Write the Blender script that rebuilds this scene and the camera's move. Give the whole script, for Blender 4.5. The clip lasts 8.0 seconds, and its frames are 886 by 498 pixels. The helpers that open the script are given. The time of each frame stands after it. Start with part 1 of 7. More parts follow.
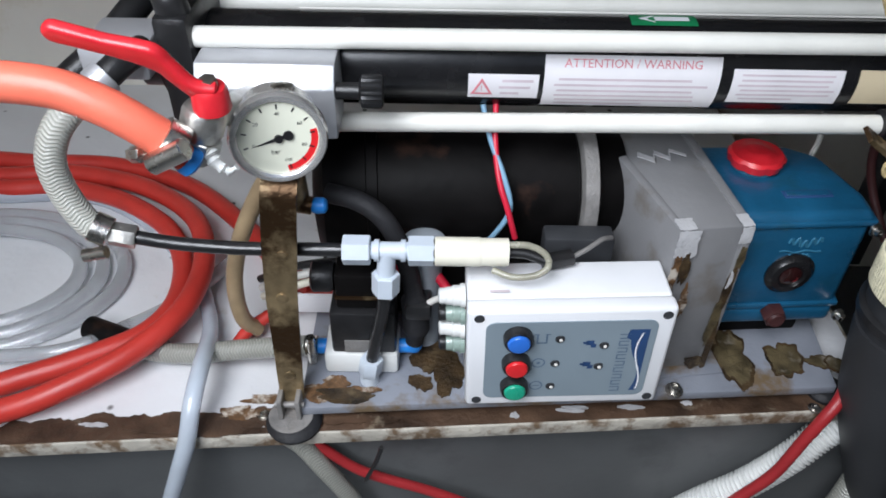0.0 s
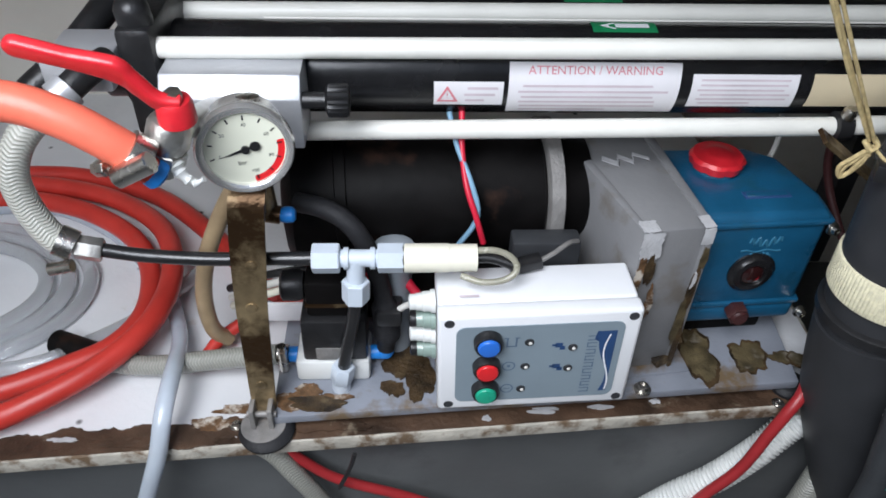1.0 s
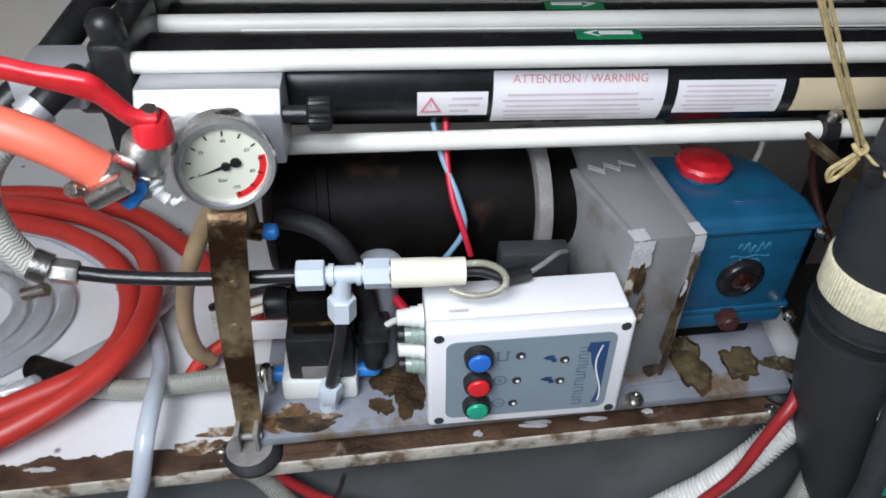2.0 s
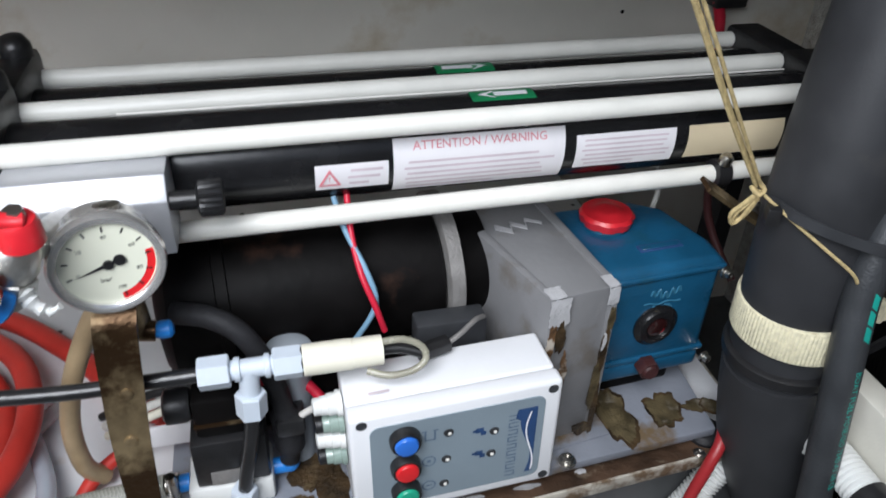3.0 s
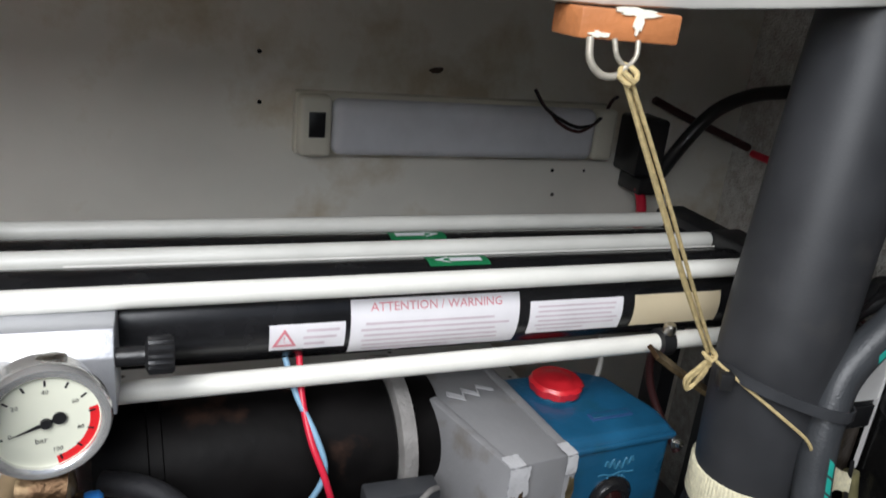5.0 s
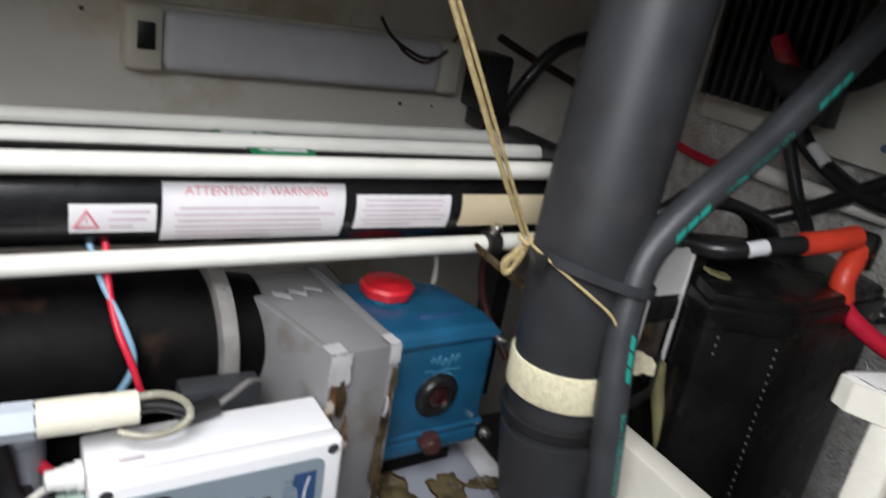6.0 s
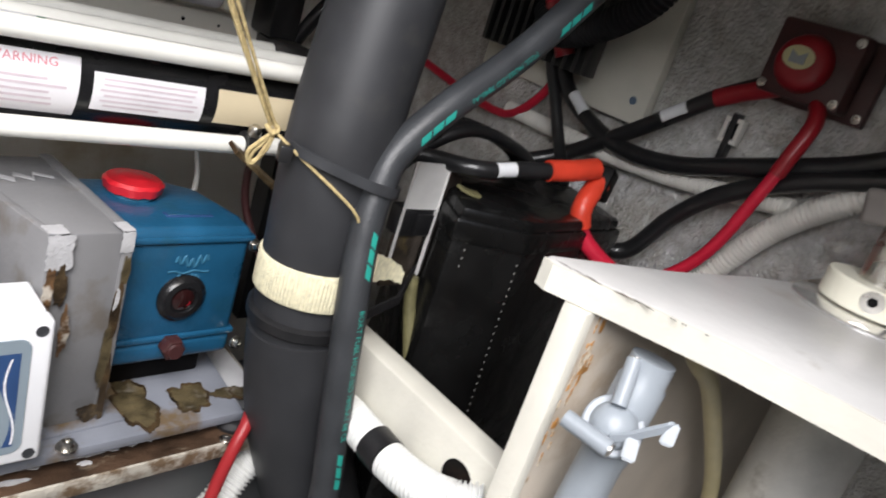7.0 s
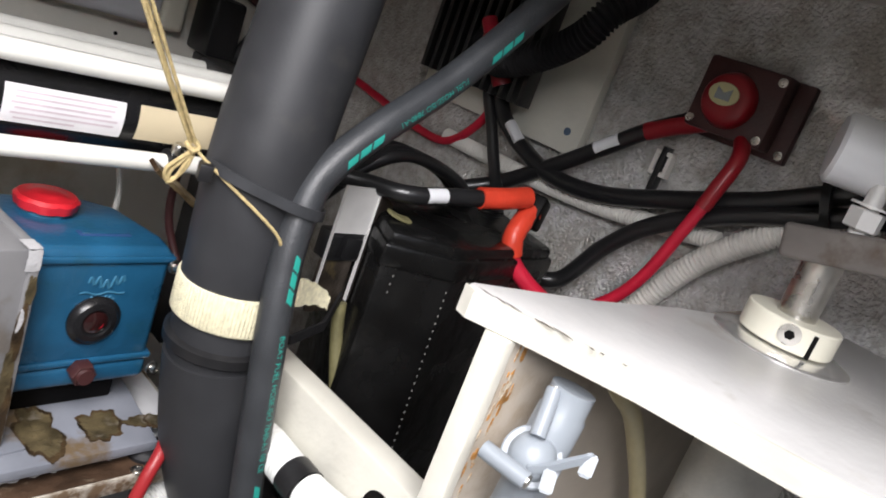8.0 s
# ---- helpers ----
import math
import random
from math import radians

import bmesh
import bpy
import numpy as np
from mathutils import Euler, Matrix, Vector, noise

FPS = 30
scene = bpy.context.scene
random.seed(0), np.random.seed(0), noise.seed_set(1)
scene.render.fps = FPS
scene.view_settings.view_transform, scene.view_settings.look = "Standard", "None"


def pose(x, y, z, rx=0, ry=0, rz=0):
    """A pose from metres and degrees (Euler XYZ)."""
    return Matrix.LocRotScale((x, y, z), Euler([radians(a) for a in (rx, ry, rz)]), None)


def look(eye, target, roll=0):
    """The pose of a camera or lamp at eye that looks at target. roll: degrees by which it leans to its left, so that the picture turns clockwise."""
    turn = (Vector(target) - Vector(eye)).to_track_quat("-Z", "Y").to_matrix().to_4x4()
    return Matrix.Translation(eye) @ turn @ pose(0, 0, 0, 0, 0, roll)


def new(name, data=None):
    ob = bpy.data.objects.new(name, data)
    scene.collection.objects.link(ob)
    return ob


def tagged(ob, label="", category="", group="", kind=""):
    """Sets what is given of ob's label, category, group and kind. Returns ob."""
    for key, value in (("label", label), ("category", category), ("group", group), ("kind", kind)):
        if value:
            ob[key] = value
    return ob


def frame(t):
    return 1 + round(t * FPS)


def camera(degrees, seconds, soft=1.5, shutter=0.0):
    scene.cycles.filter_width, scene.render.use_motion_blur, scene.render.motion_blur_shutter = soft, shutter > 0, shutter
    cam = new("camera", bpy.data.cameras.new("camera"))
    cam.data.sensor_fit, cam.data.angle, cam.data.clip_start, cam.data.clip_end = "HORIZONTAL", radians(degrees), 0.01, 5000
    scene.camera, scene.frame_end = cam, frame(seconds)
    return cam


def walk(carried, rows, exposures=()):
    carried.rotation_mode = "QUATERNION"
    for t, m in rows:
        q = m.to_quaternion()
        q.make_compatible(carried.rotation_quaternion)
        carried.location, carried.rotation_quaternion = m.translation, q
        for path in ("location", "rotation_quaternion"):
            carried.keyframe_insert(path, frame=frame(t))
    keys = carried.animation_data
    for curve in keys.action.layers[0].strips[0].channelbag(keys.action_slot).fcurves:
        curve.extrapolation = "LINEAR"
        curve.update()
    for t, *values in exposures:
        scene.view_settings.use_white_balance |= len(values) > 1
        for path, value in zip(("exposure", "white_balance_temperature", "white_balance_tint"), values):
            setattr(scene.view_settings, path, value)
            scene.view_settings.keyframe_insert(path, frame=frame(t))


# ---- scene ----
cam = camera(61.4, 8.0, soft=1.7, shutter=0.35)
PATH = [
    (0, (-0.086, -0.05, 0.763), (-0.064, 1.478, -0.527), 1.4),
    (0.5, (-0.082, -0.054, 0.771), (-0.021, 1.469, -0.524), 1.3),
    (1, (-0.084, -0.052, 0.769), (0.014, 1.479, -0.515), 2.1),
    (1.2, (-0.0785, -0.0548, 0.7682), (0.0136, 1.4778, -0.5134), 1.94),
    (2.3, (-0.0940, -0.0363, 0.7577), (0.1301, 1.5196, -0.4789), 2.53),
    (2.5, (-0.097, -0.037, 0.752), (0.204, 1.539, -0.443), 3.3),
    (2.8, (-0.0988, -0.0182, 0.7526), (0.3112, 1.5639, -0.4001), 3.76),
    (3, (-0.094, -0.01, 0.755), (0.334, 1.585, -0.373), 2.2),
    (3.2, (-0.1010, 0.0062, 0.7584), (0.3673, 1.5996, -0.3558), 1.29),
    (3.5, (-0.099, 0.017, 0.746), (0.489, 1.618, -0.298), 1.6),
    (3.7, (-0.0971, 0.0361, 0.7505), (0.5657, 1.6014, -0.3033), 3.43),
    (4, (-0.098, 0.027, 0.739), (0.62, 1.615, -0.241), 4.7),
    (4.2, (-0.1004, 0.0221, 0.7406), (0.5906, 1.6431, -0.2053), 6.31),
    (5.3, (-0.1304, -0.0084, 0.7385), (0.5509, 1.7632, 0.1081), 5.74),
    (5.5, (-0.123, -0.009, 0.724), (0.596, 1.751, 0.103), 5.7),
    (5.8, (-0.1066, -0.0270, 0.6920), (0.8200, 1.6311, 0.0659), 8.64),
    (6, (-0.093, -0.039, 0.677), (0.9, 1.551, -0.021), 10.2),
    (6.3, (-0.0662, -0.0571, 0.6591), (1.0164, 1.4481, -0.0912), 11.58),
    (6.5, (-0.059, -0.072, 0.638), (1.142, 1.352, -0.092), 13.3),
    (6.8, (-0.0479, -0.0807, 0.6335), (1.2698, 1.2448, -0.0784), 16.53),
    (7, (-0.049, -0.094, 0.634), (1.33, 1.202, -0.012), 18.5),
    (7.2, (-0.0514, -0.1050, 0.6305), (1.3521, 1.1948, 0.0471), 18.87),
    (7.5, (-0.05, -0.112, 0.63), (1.38, 1.164, 0.06), 19.4),
    (8, (-0.031, -0.099, 0.635), (1.447, 1.138, 0.101), 20.6),
]
walk(cam, [(t, look(eye, target, roll)) for t, eye, target, roll in PATH],
     [(0, -0.2, 6250, 10), (3.0, -0.22, 6350, 10), (4.0, -0.2, 6500, 10), (5.5, -0.17, 6650, 10), (6.3, -0.08, 6800, 12), (7.0, 0.35, 6900, 13), (8.0, 0.5, 6900, 14)])

# ---- light ----
world = bpy.data.worlds.new("world")
scene.world = world
world.use_nodes = True
wn, wl = world.node_tree.nodes, world.node_tree.links
sky = wn.new("ShaderNodeTexSky")
sky.sky_type, sky.sun_disc = "NISHITA", False
sky.sun_elevation, sky.sun_rotation = radians(50), radians(200)
wl.new(sky.outputs[0], wn["Background"].inputs[0])
wn["Background"].inputs[1].default_value = 0.06
sun = new("sun", bpy.data.lights.new("sun", "SUN"))
sun.data.energy, sun.data.angle, sun.data.color = 0.9, radians(25), (1, 0.98, 0.95)
sun.matrix_world = look((-0.6, -0.9, 2.6), (0.1, 0.35, 0.3))
# sky light that falls through the open hatch
hatch_light = new("hatch_light", bpy.data.lights.new("hatch_light", "AREA"))
hatch_light.data.shape, hatch_light.data.size, hatch_light.data.size_y = "RECTANGLE", 0.62, 0.75
hatch_light.data.energy, hatch_light.data.color = 21.0, (0.95, 0.985, 1.04)
hatch_light.matrix_world = look((-0.42, -0.32, 1.20), (0.06, 0.36, 0.32))


# ---- materials ----
def mat(name, col, rough=0.5, metal=0.0, vary=0.12, scale=30.0, bump=0.15, bscale=300.0, bdist=0.002, stain=None, amount=0.45, sscale=12.0, rvar=0.1, coat=0.0, trans=0.0, sss=0.0, spots=None, spec=0.5):
    """Painted, plastic, rubber or metal surface: two scales of tone, fine relief, and stains with their own colour."""
    m = bpy.data.materials.new(name)
    m.use_nodes = True
    n, l = m.node_tree.nodes, m.node_tree.links
    b = n["Principled BSDF"]
    tc = n.new("ShaderNodeTexCoord")
    no = n.new("ShaderNodeTexNoise")
    no.inputs["Scale"].default_value, no.inputs["Detail"].default_value = scale, 6
    l.new(tc.outputs["Object"], no.inputs["Vector"])
    ramp = n.new("ShaderNodeValToRGB")
    lo, hi = [max(0, c * (1 - vary)) for c in col], [min(1, c * (1 + vary)) for c in col]
    ramp.color_ramp.elements[0].position, ramp.color_ramp.elements[1].position = 0.3, 0.7
    ramp.color_ramp.elements[0].color, ramp.color_ramp.elements[1].color = (*lo, 1), (*hi, 1)
    l.new(no.outputs["Fac"], ramp.inputs[0])
    out = ramp.outputs[0]
    if stain:
        s = n.new("ShaderNodeTexNoise")
        s.inputs["Scale"].default_value, s.inputs["Detail"].default_value, s.inputs["Roughness"].default_value = sscale, 8, 0.62
        l.new(tc.outputs["Object"], s.inputs["Vector"])
        r2 = n.new("ShaderNodeValToRGB")
        r2.color_ramp.elements[0].position, r2.color_ramp.elements[1].position = 1 - amount - 0.06, 1 - amount + 0.06
        l.new(s.outputs["Fac"], r2.inputs[0])
        mx = n.new("ShaderNodeMix")
        mx.data_type = "RGBA"
        l.new(r2.outputs[0], mx.inputs[0])
        l.new(out, mx.inputs[6])
        mx.inputs[7].default_value = (*stain, 1)
        out = mx.outputs[2]
    if spots:
        v = n.new("ShaderNodeTexVoronoi")
        v.inputs["Scale"].default_value = spots[1]
        l.new(tc.outputs["Object"], v.inputs["Vector"])
        r3 = n.new("ShaderNodeValToRGB")
        r3.color_ramp.elements[0].position, r3.color_ramp.elements[1].position = spots[2], spots[2] + 0.05
        r3.color_ramp.elements[0].color, r3.color_ramp.elements[1].color = (1, 1, 1, 1), (0, 0, 0, 1)
        l.new(v.outputs["Distance"], r3.inputs[0])
        fac = r3.outputs[0]
        if len(spots) > 3:
            nm = n.new("ShaderNodeTexNoise")
            nm.inputs["Scale"].default_value, nm.inputs["Detail"].default_value = spots[3], 5
            l.new(tc.outputs["Object"], nm.inputs["Vector"])
            r4 = n.new("ShaderNodeValToRGB")
            r4.color_ramp.elements[0].position, r4.color_ramp.elements[1].position = 0.42, 0.60
            l.new(nm.outputs["Fac"], r4.inputs[0])
            mu = n.new("ShaderNodeMath")
            mu.operation = "MULTIPLY"
            l.new(fac, mu.inputs[0])
            l.new(r4.outputs[0], mu.inputs[1])
            fac = mu.outputs[0]
        mx = n.new("ShaderNodeMix")
        mx.data_type = "RGBA"
        l.new(fac, mx.inputs[0])
        l.new(out, mx.inputs[6])
        mx.inputs[7].default_value = (*spots[0], 1)
        out = mx.outputs[2]
    l.new(out, b.inputs["Base Color"])
    b.inputs["Metallic"].default_value = metal
    mr = n.new("ShaderNodeMapRange")
    mr.inputs["To Min"].default_value, mr.inputs["To Max"].default_value = max(0.03, rough - rvar), min(1, rough + rvar)
    l.new(no.outputs["Fac"], mr.inputs["Value"])
    l.new(mr.outputs[0], b.inputs["Roughness"])
    b.inputs["Coat Weight"].default_value = coat
    b.inputs["Specular IOR Level"].default_value = spec
    b.inputs["Transmission Weight"].default_value = trans
    if sss:
        b.inputs["Subsurface Weight"].default_value = sss
        b.inputs["Subsurface Radius"].default_value = (0.006, 0.006, 0.006)
    if bump:
        nb = n.new("ShaderNodeTexNoise")
        nb.inputs["Scale"].default_value, nb.inputs["Detail"].default_value = bscale, 4
        l.new(tc.outputs["Object"], nb.inputs["Vector"])
        bp = n.new("ShaderNodeBump")
        bp.inputs["Strength"].default_value, bp.inputs["Distance"].default_value = bump, bdist
        l.new(nb.outputs["Fac"], bp.inputs["Height"])
        l.new(bp.outputs[0], b.inputs["Normal"])
    return m


def braid(name, base, thread, along=2100.0, around=10.0, rough=0.3):
    """Clear hose with crossed reinforcing threads, laid out by the sweep's own coordinates."""
    m = bpy.data.materials.new(name)
    m.use_nodes = True
    n, l = m.node_tree.nodes, m.node_tree.links
    b = n["Principled BSDF"]
    uv = n.new("ShaderNodeUVMap")
    sp = n.new("ShaderNodeSeparateXYZ")
    l.new(uv.outputs[0], sp.inputs[0])

    def op(kind, a, c):
        k = n.new("ShaderNodeMath")
        k.operation = kind
        for i, v in enumerate((a, c)):
            if isinstance(v, (int, float)):
                k.inputs[i].default_value = v
            elif v is not None:
                l.new(v, k.inputs[i])
        return k.outputs[0]
    u = op("MULTIPLY", sp.outputs[0], along)
    zig = op("PINGPONG", op("MULTIPLY", sp.outputs[1], around), 1.0)
    top = op("SINE", op("ADD", u, op("MULTIPLY", zig, 5.0)), None)
    ramp = n.new("ShaderNodeValToRGB")
    ramp.color_ramp.elements[0].position, ramp.color_ramp.elements[1].position = 0.45, 0.9
    ramp.color_ramp.elements[0].color, ramp.color_ramp.elements[1].color = (*base, 1), (*thread, 1)
    l.new(top, ramp.inputs[0])
    l.new(ramp.outputs[0], b.inputs["Base Color"])
    b.inputs["Roughness"].default_value = rough
    b.inputs["Coat Weight"].default_value = 0.4
    bp = n.new("ShaderNodeBump")
    bp.inputs["Strength"].default_value, bp.inputs["Distance"].default_value = 0.4, 0.001
    l.new(top, bp.inputs["Height"])
    l.new(bp.outputs[0], b.inputs["Normal"])
    return m


M_WALL = mat("wall_paint", (0.84, 0.815, 0.735), 0.5, vary=0.10, scale=4, stain=(0.64, 0.56, 0.42), amount=0.43, sscale=4, bump=0.25, bscale=60)
# dark colour for the unseen front wall, so it bounces little light
M_DARKFRONT = mat("dark_unseen_wall", (0.13, 0.13, 0.13), 0.7, vary=0.2, scale=5)
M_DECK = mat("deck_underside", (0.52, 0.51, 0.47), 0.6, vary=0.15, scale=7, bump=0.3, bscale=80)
# the patchy pale spots paint glints into the hull's colour
M_HULL = mat("hull_paint", (0.90, 0.87, 0.80), 0.17, metal=0.45, vary=0.30, scale=70, bump=1.0, bscale=230, bdist=0.007, stain=(0.66, 0.63, 0.57), amount=0.40, sscale=14, rvar=0.1, coat=1.0, spec=0.8, spots=((0.90, 0.88, 0.82), 190, 0.26, 9))
M_SHELF = mat("shelf_paint", (0.68, 0.685, 0.70), 0.4, vary=0.08, scale=9, stain=(0.42, 0.34, 0.24), amount=0.30, sscale=11, bump=0.3, bscale=120, spots=((0.05, 0.05, 0.05), 22, 0.05))
M_PLY = mat("worn_plywood", (0.070, 0.040, 0.024), 0.5, vary=0.6, scale=22, stain=(0.30, 0.25, 0.18), amount=0.33, sscale=24, bump=0.7, bscale=180)
M_EDGE = mat("chipped_edge_paint", (0.46, 0.43, 0.37), 0.6, vary=0.25, scale=30, stain=(0.15, 0.10, 0.06), amount=0.47, sscale=34, bump=0.8, bscale=160)
M_PLATE = mat("plate_paint", (0.21, 0.225, 0.26), 0.4, vary=0.16, scale=14, stain=(0.15, 0.105, 0.06), amount=0.43, sscale=17, bump=0.25, bscale=200)
M_RUST = mat("rust_stain", (0.040, 0.024, 0.010), 0.5, vary=0.8, scale=50, stain=(0.095, 0.066, 0.032), amount=0.40, sscale=70, bump=0.8, bscale=260)
M_OCHRE = mat("ochre_rust", (0.078, 0.060, 0.030), 0.5, vary=0.6, scale=60, stain=(0.17, 0.15, 0.12), amount=0.36, sscale=45, bump=0.6, bscale=240)
M_RUSTY = mat("rust_bloom", (0.12, 0.062, 0.026), 0.6, vary=0.7, scale=90, stain=(0.52, 0.47, 0.40), amount=0.46, sscale=60, bump=0.6)
M_LOWER = mat("locker_grey", (0.10, 0.105, 0.107), 0.5, vary=0.2, scale=6, stain=(0.065, 0.068, 0.07), amount=0.4, sscale=5, bump=0.2, bscale=70)
M_BLACK = mat("black_plastic", (0.014, 0.014, 0.015), 0.36, vary=0.3, scale=40, bump=0.15)
M_TUBE = mat("black_vessel", (0.010, 0.010, 0.011), 0.26, vary=0.3, scale=30, bump=0.05, rvar=0.06)
M_RUBBER = mat("black_rubber", (0.016, 0.016, 0.018), 0.6, vary=0.3, scale=50, bump=0.3, spec=0.3)
M_BRIGHT = mat("brushed_sheet", (0.80, 0.79, 0.77), 0.4, metal=0.15, vary=0.08, scale=40, bump=0.1)
M_ORUST = mat("orange_rust", (0.42, 0.20, 0.055), 0.7, vary=0.5, scale=90, stain=(0.62, 0.56, 0.45), amount=0.46, sscale=110, bump=0.4)
M_EXH = mat("exhaust_rubber", (0.029, 0.030, 0.033), 0.5, vary=0.16, scale=22, bump=0.06, bscale=500, stain=(0.050, 0.048, 0.046), amount=0.36, sscale=9, spec=0.4)
M_FUEL = mat("fuel_hose_rubber", (0.036, 0.039, 0.043), 0.42, vary=0.15, scale=40, bump=0.2, bscale=500)
M_ROD = mat("cream_rod", (0.80, 0.79, 0.73), 0.42, vary=0.05, scale=25, bump=0.1)
M_ALU = mat("aluminium", (0.60, 0.61, 0.64), 0.42, metal=0.6, vary=0.08, scale=20, bump=0.12)
M_CHROME = mat("chrome", (0.84, 0.83, 0.81), 0.24, metal=0.8, vary=0.08, scale=40, bump=0.04, rvar=0.08)
M_STEEL = mat("stainless", (0.58, 0.56, 0.52), 0.28, metal=1.0, vary=0.15, scale=60, bump=0.1)
M_ZINC = mat("nickel_valve", (0.50, 0.49, 0.46), 0.38, metal=0.9, vary=0.2, scale=70, bump=0.2, stain=(0.55, 0.55, 0.53), amount=0.4, sscale=60)
M_BRASS = mat("corroded_strap", (0.40, 0.30, 0.17), 0.34, metal=0.8, vary=0.55, scale=34, stain=(0.075, 0.042, 0.020), amount=0.52, sscale=15, bump=0.5, bscale=160)
M_RED = mat("red_vinyl", (0.62, 0.018, 0.028), 0.36, vary=0.10, scale=60, bump=0.1, coat=0.3)
M_COIL = mat("red_hose", (0.50, 0.036, 0.026), 0.42, vary=0.12, scale=30, bump=0.12)
M_DRED = mat("dull_red_hose", (0.33, 0.022, 0.026), 0.4, vary=0.12, scale=30, bump=0.12)
M_ORANGE = mat("orange_hose", (0.84, 0.18, 0.11), 0.4, vary=0.08, scale=30, bump=0.08, sss=0.15)
M_CABLE = mat("red_cable", (0.60, 0.016, 0.045), 0.38, vary=0.1, scale=40, bump=0.1)
M_SLEEVE = mat("red_shrink_sleeve", (0.72, 0.06, 0.03), 0.34, vary=0.15, scale=40, bump=0.35, bscale=140)
M_WIRE = mat("black_cable", (0.014, 0.014, 0.015), 0.32, vary=0.2, scale=40, bump=0.14, coat=0.25)
M_BLUEW = mat("blue_wire", (0.20, 0.36, 0.50), 0.45, bump=0.05)
M_GREYBOX = mat("gearbox_paint", (0.20, 0.20, 0.205), 0.42, vary=0.08, scale=16, bump=0.2, bscale=160, stain=(0.15, 0.135, 0.12), amount=0.38, sscale=14)
M_TILLER = mat("tiller_paint", (0.14, 0.125, 0.115), 0.45, vary=0.2, scale=20, bump=0.25, bscale=140, stain=(0.08, 0.06, 0.045), amount=0.36, sscale=18)
M_FLAKE = mat("paint_flake", (0.46, 0.46, 0.47), 0.5, vary=0.15, scale=60, bump=0.5)
M_PUMP = mat("pump_paint", (0.010, 0.082, 0.165), 0.30, vary=0.25, scale=18, bump=0.35, bscale=130, stain=(0.012, 0.075, 0.13), amount=0.38, sscale=22, coat=0.15)
M_PUMPHI = mat("pump_casting_mark", (0.03, 0.14, 0.23), 0.4, bump=0.2)
M_BOX = mat("white_enclosure", (0.82, 0.83, 0.85), 0.34, vary=0.03, scale=14, bump=0.05)
M_PANEL = mat("grey_panel_film", (0.225, 0.28, 0.32), 0.42, vary=0.05, scale=20, bump=0.05)
M_NAVY = mat("navy_print", (0.025, 0.065, 0.17), 0.4, bump=0)
M_DKPRINT = mat("dark_print", (0.10, 0.15, 0.22), 0.4, bump=0)
M_WHITE = mat("white_print", (0.82, 0.83, 0.85), 0.4, vary=0.03, bump=0)
M_PAPER = mat("label_paper", (0.80, 0.78, 0.80), 0.5, vary=0.03, scale=30, bump=0.04)
M_PALERED = mat("red_print", (0.66, 0.22, 0.26), 0.5, bump=0)
M_PINK = mat("faded_print", (0.62, 0.53, 0.57), 0.5, bump=0)
M_BEIGE = mat("yellowed_label", (0.66, 0.56, 0.38), 0.5, vary=0.08, scale=16, bump=0.05)
M_GREEN = mat("green_label", (0.012, 0.20, 0.075), 0.4, bump=0)
M_BTN_B = mat("blue_button", (0.03, 0.16, 0.62), 0.3, vary=0.04, bump=0)
M_BTN_R = mat("red_button", (0.68, 0.02, 0.025), 0.3, vary=0.04, bump=0)
M_BTN_G = mat("green_button", (0.02, 0.36, 0.22), 0.3, vary=0.04, bump=0)
M_BLUECAP = mat("blue_collet", (0.02, 0.22, 0.66), 0.4, bump=0.05)
M_NYLON = mat("grey_nylon_fitting", (0.56, 0.62, 0.69), 0.4, vary=0.06, scale=30, bump=0.1, sss=0.1)
M_GLAND = mat("clear_gland", (0.40, 0.52, 0.46), 0.2, vary=0.1, scale=40, bump=0.1, trans=0.4, coat=0.4)
M_CREAM = mat("cream_plastic", (0.82, 0.79, 0.66), 0.45, vary=0.05, scale=30, bump=0.1)
M_WHITEP = mat("white_plastic", (0.72, 0.73, 0.71), 0.42, vary=0.05, scale=30, bump=0.1)
M_DIAL = mat("dial_face", (0.74, 0.75, 0.62), 0.3, vary=0.03, bump=0)
M_CLEAR = mat("milky_hose", (0.84, 0.86, 0.88), 0.2, vary=0.04, scale=30, bump=0.05, trans=0.78, coat=0.4)
M_CLEARB = mat("milky_blue_hose", (0.72, 0.79, 0.88), 0.22, vary=0.05, scale=30, bump=0.05, trans=0.45, coat=0.4)
M_MOTOR = mat("motor_black", (0.0045, 0.004, 0.004), 0.5, vary=0.5, scale=22, stain=(0.026, 0.014, 0.010), amount=0.36, sscale=18, bump=0.15, bscale=120, spec=0.10)
M_GALV = mat("galvanised_flange", (0.26, 0.25, 0.24), 0.55, metal=0.4, vary=0.25, scale=50, bump=0.4)
M_TUBEM = mat("dull_tube_metal", (0.74, 0.73, 0.69), 0.40, metal=0.25, vary=0.2, scale=18, stain=(0.30, 0.28, 0.24), amount=0.36, sscale=12, bump=0.15)
M_OLIVE = mat("dirty_yellow_hose", (0.17, 0.155, 0.075), 0.45, vary=0.3, scale=60, bump=0.2)
M_HOOK = mat("dulled_hook_metal", (0.42, 0.385, 0.32), 0.4, metal=0.4, vary=0.2, scale=120, bump=0.2)
M_GLOOP = mat("aged_clear_tube", (0.40, 0.385, 0.30), 0.25, vary=0.15, scale=60, bump=0.1, trans=0.3, coat=0.3)
M_COVER = mat("terminal_cover_grey", (0.036, 0.038, 0.042), 0.45, vary=0.15, scale=40, bump=0.15)
M_BROWNH = mat("aged_clear_hose", (0.33, 0.24, 0.14), 0.35, vary=0.2, scale=40, bump=0.1)
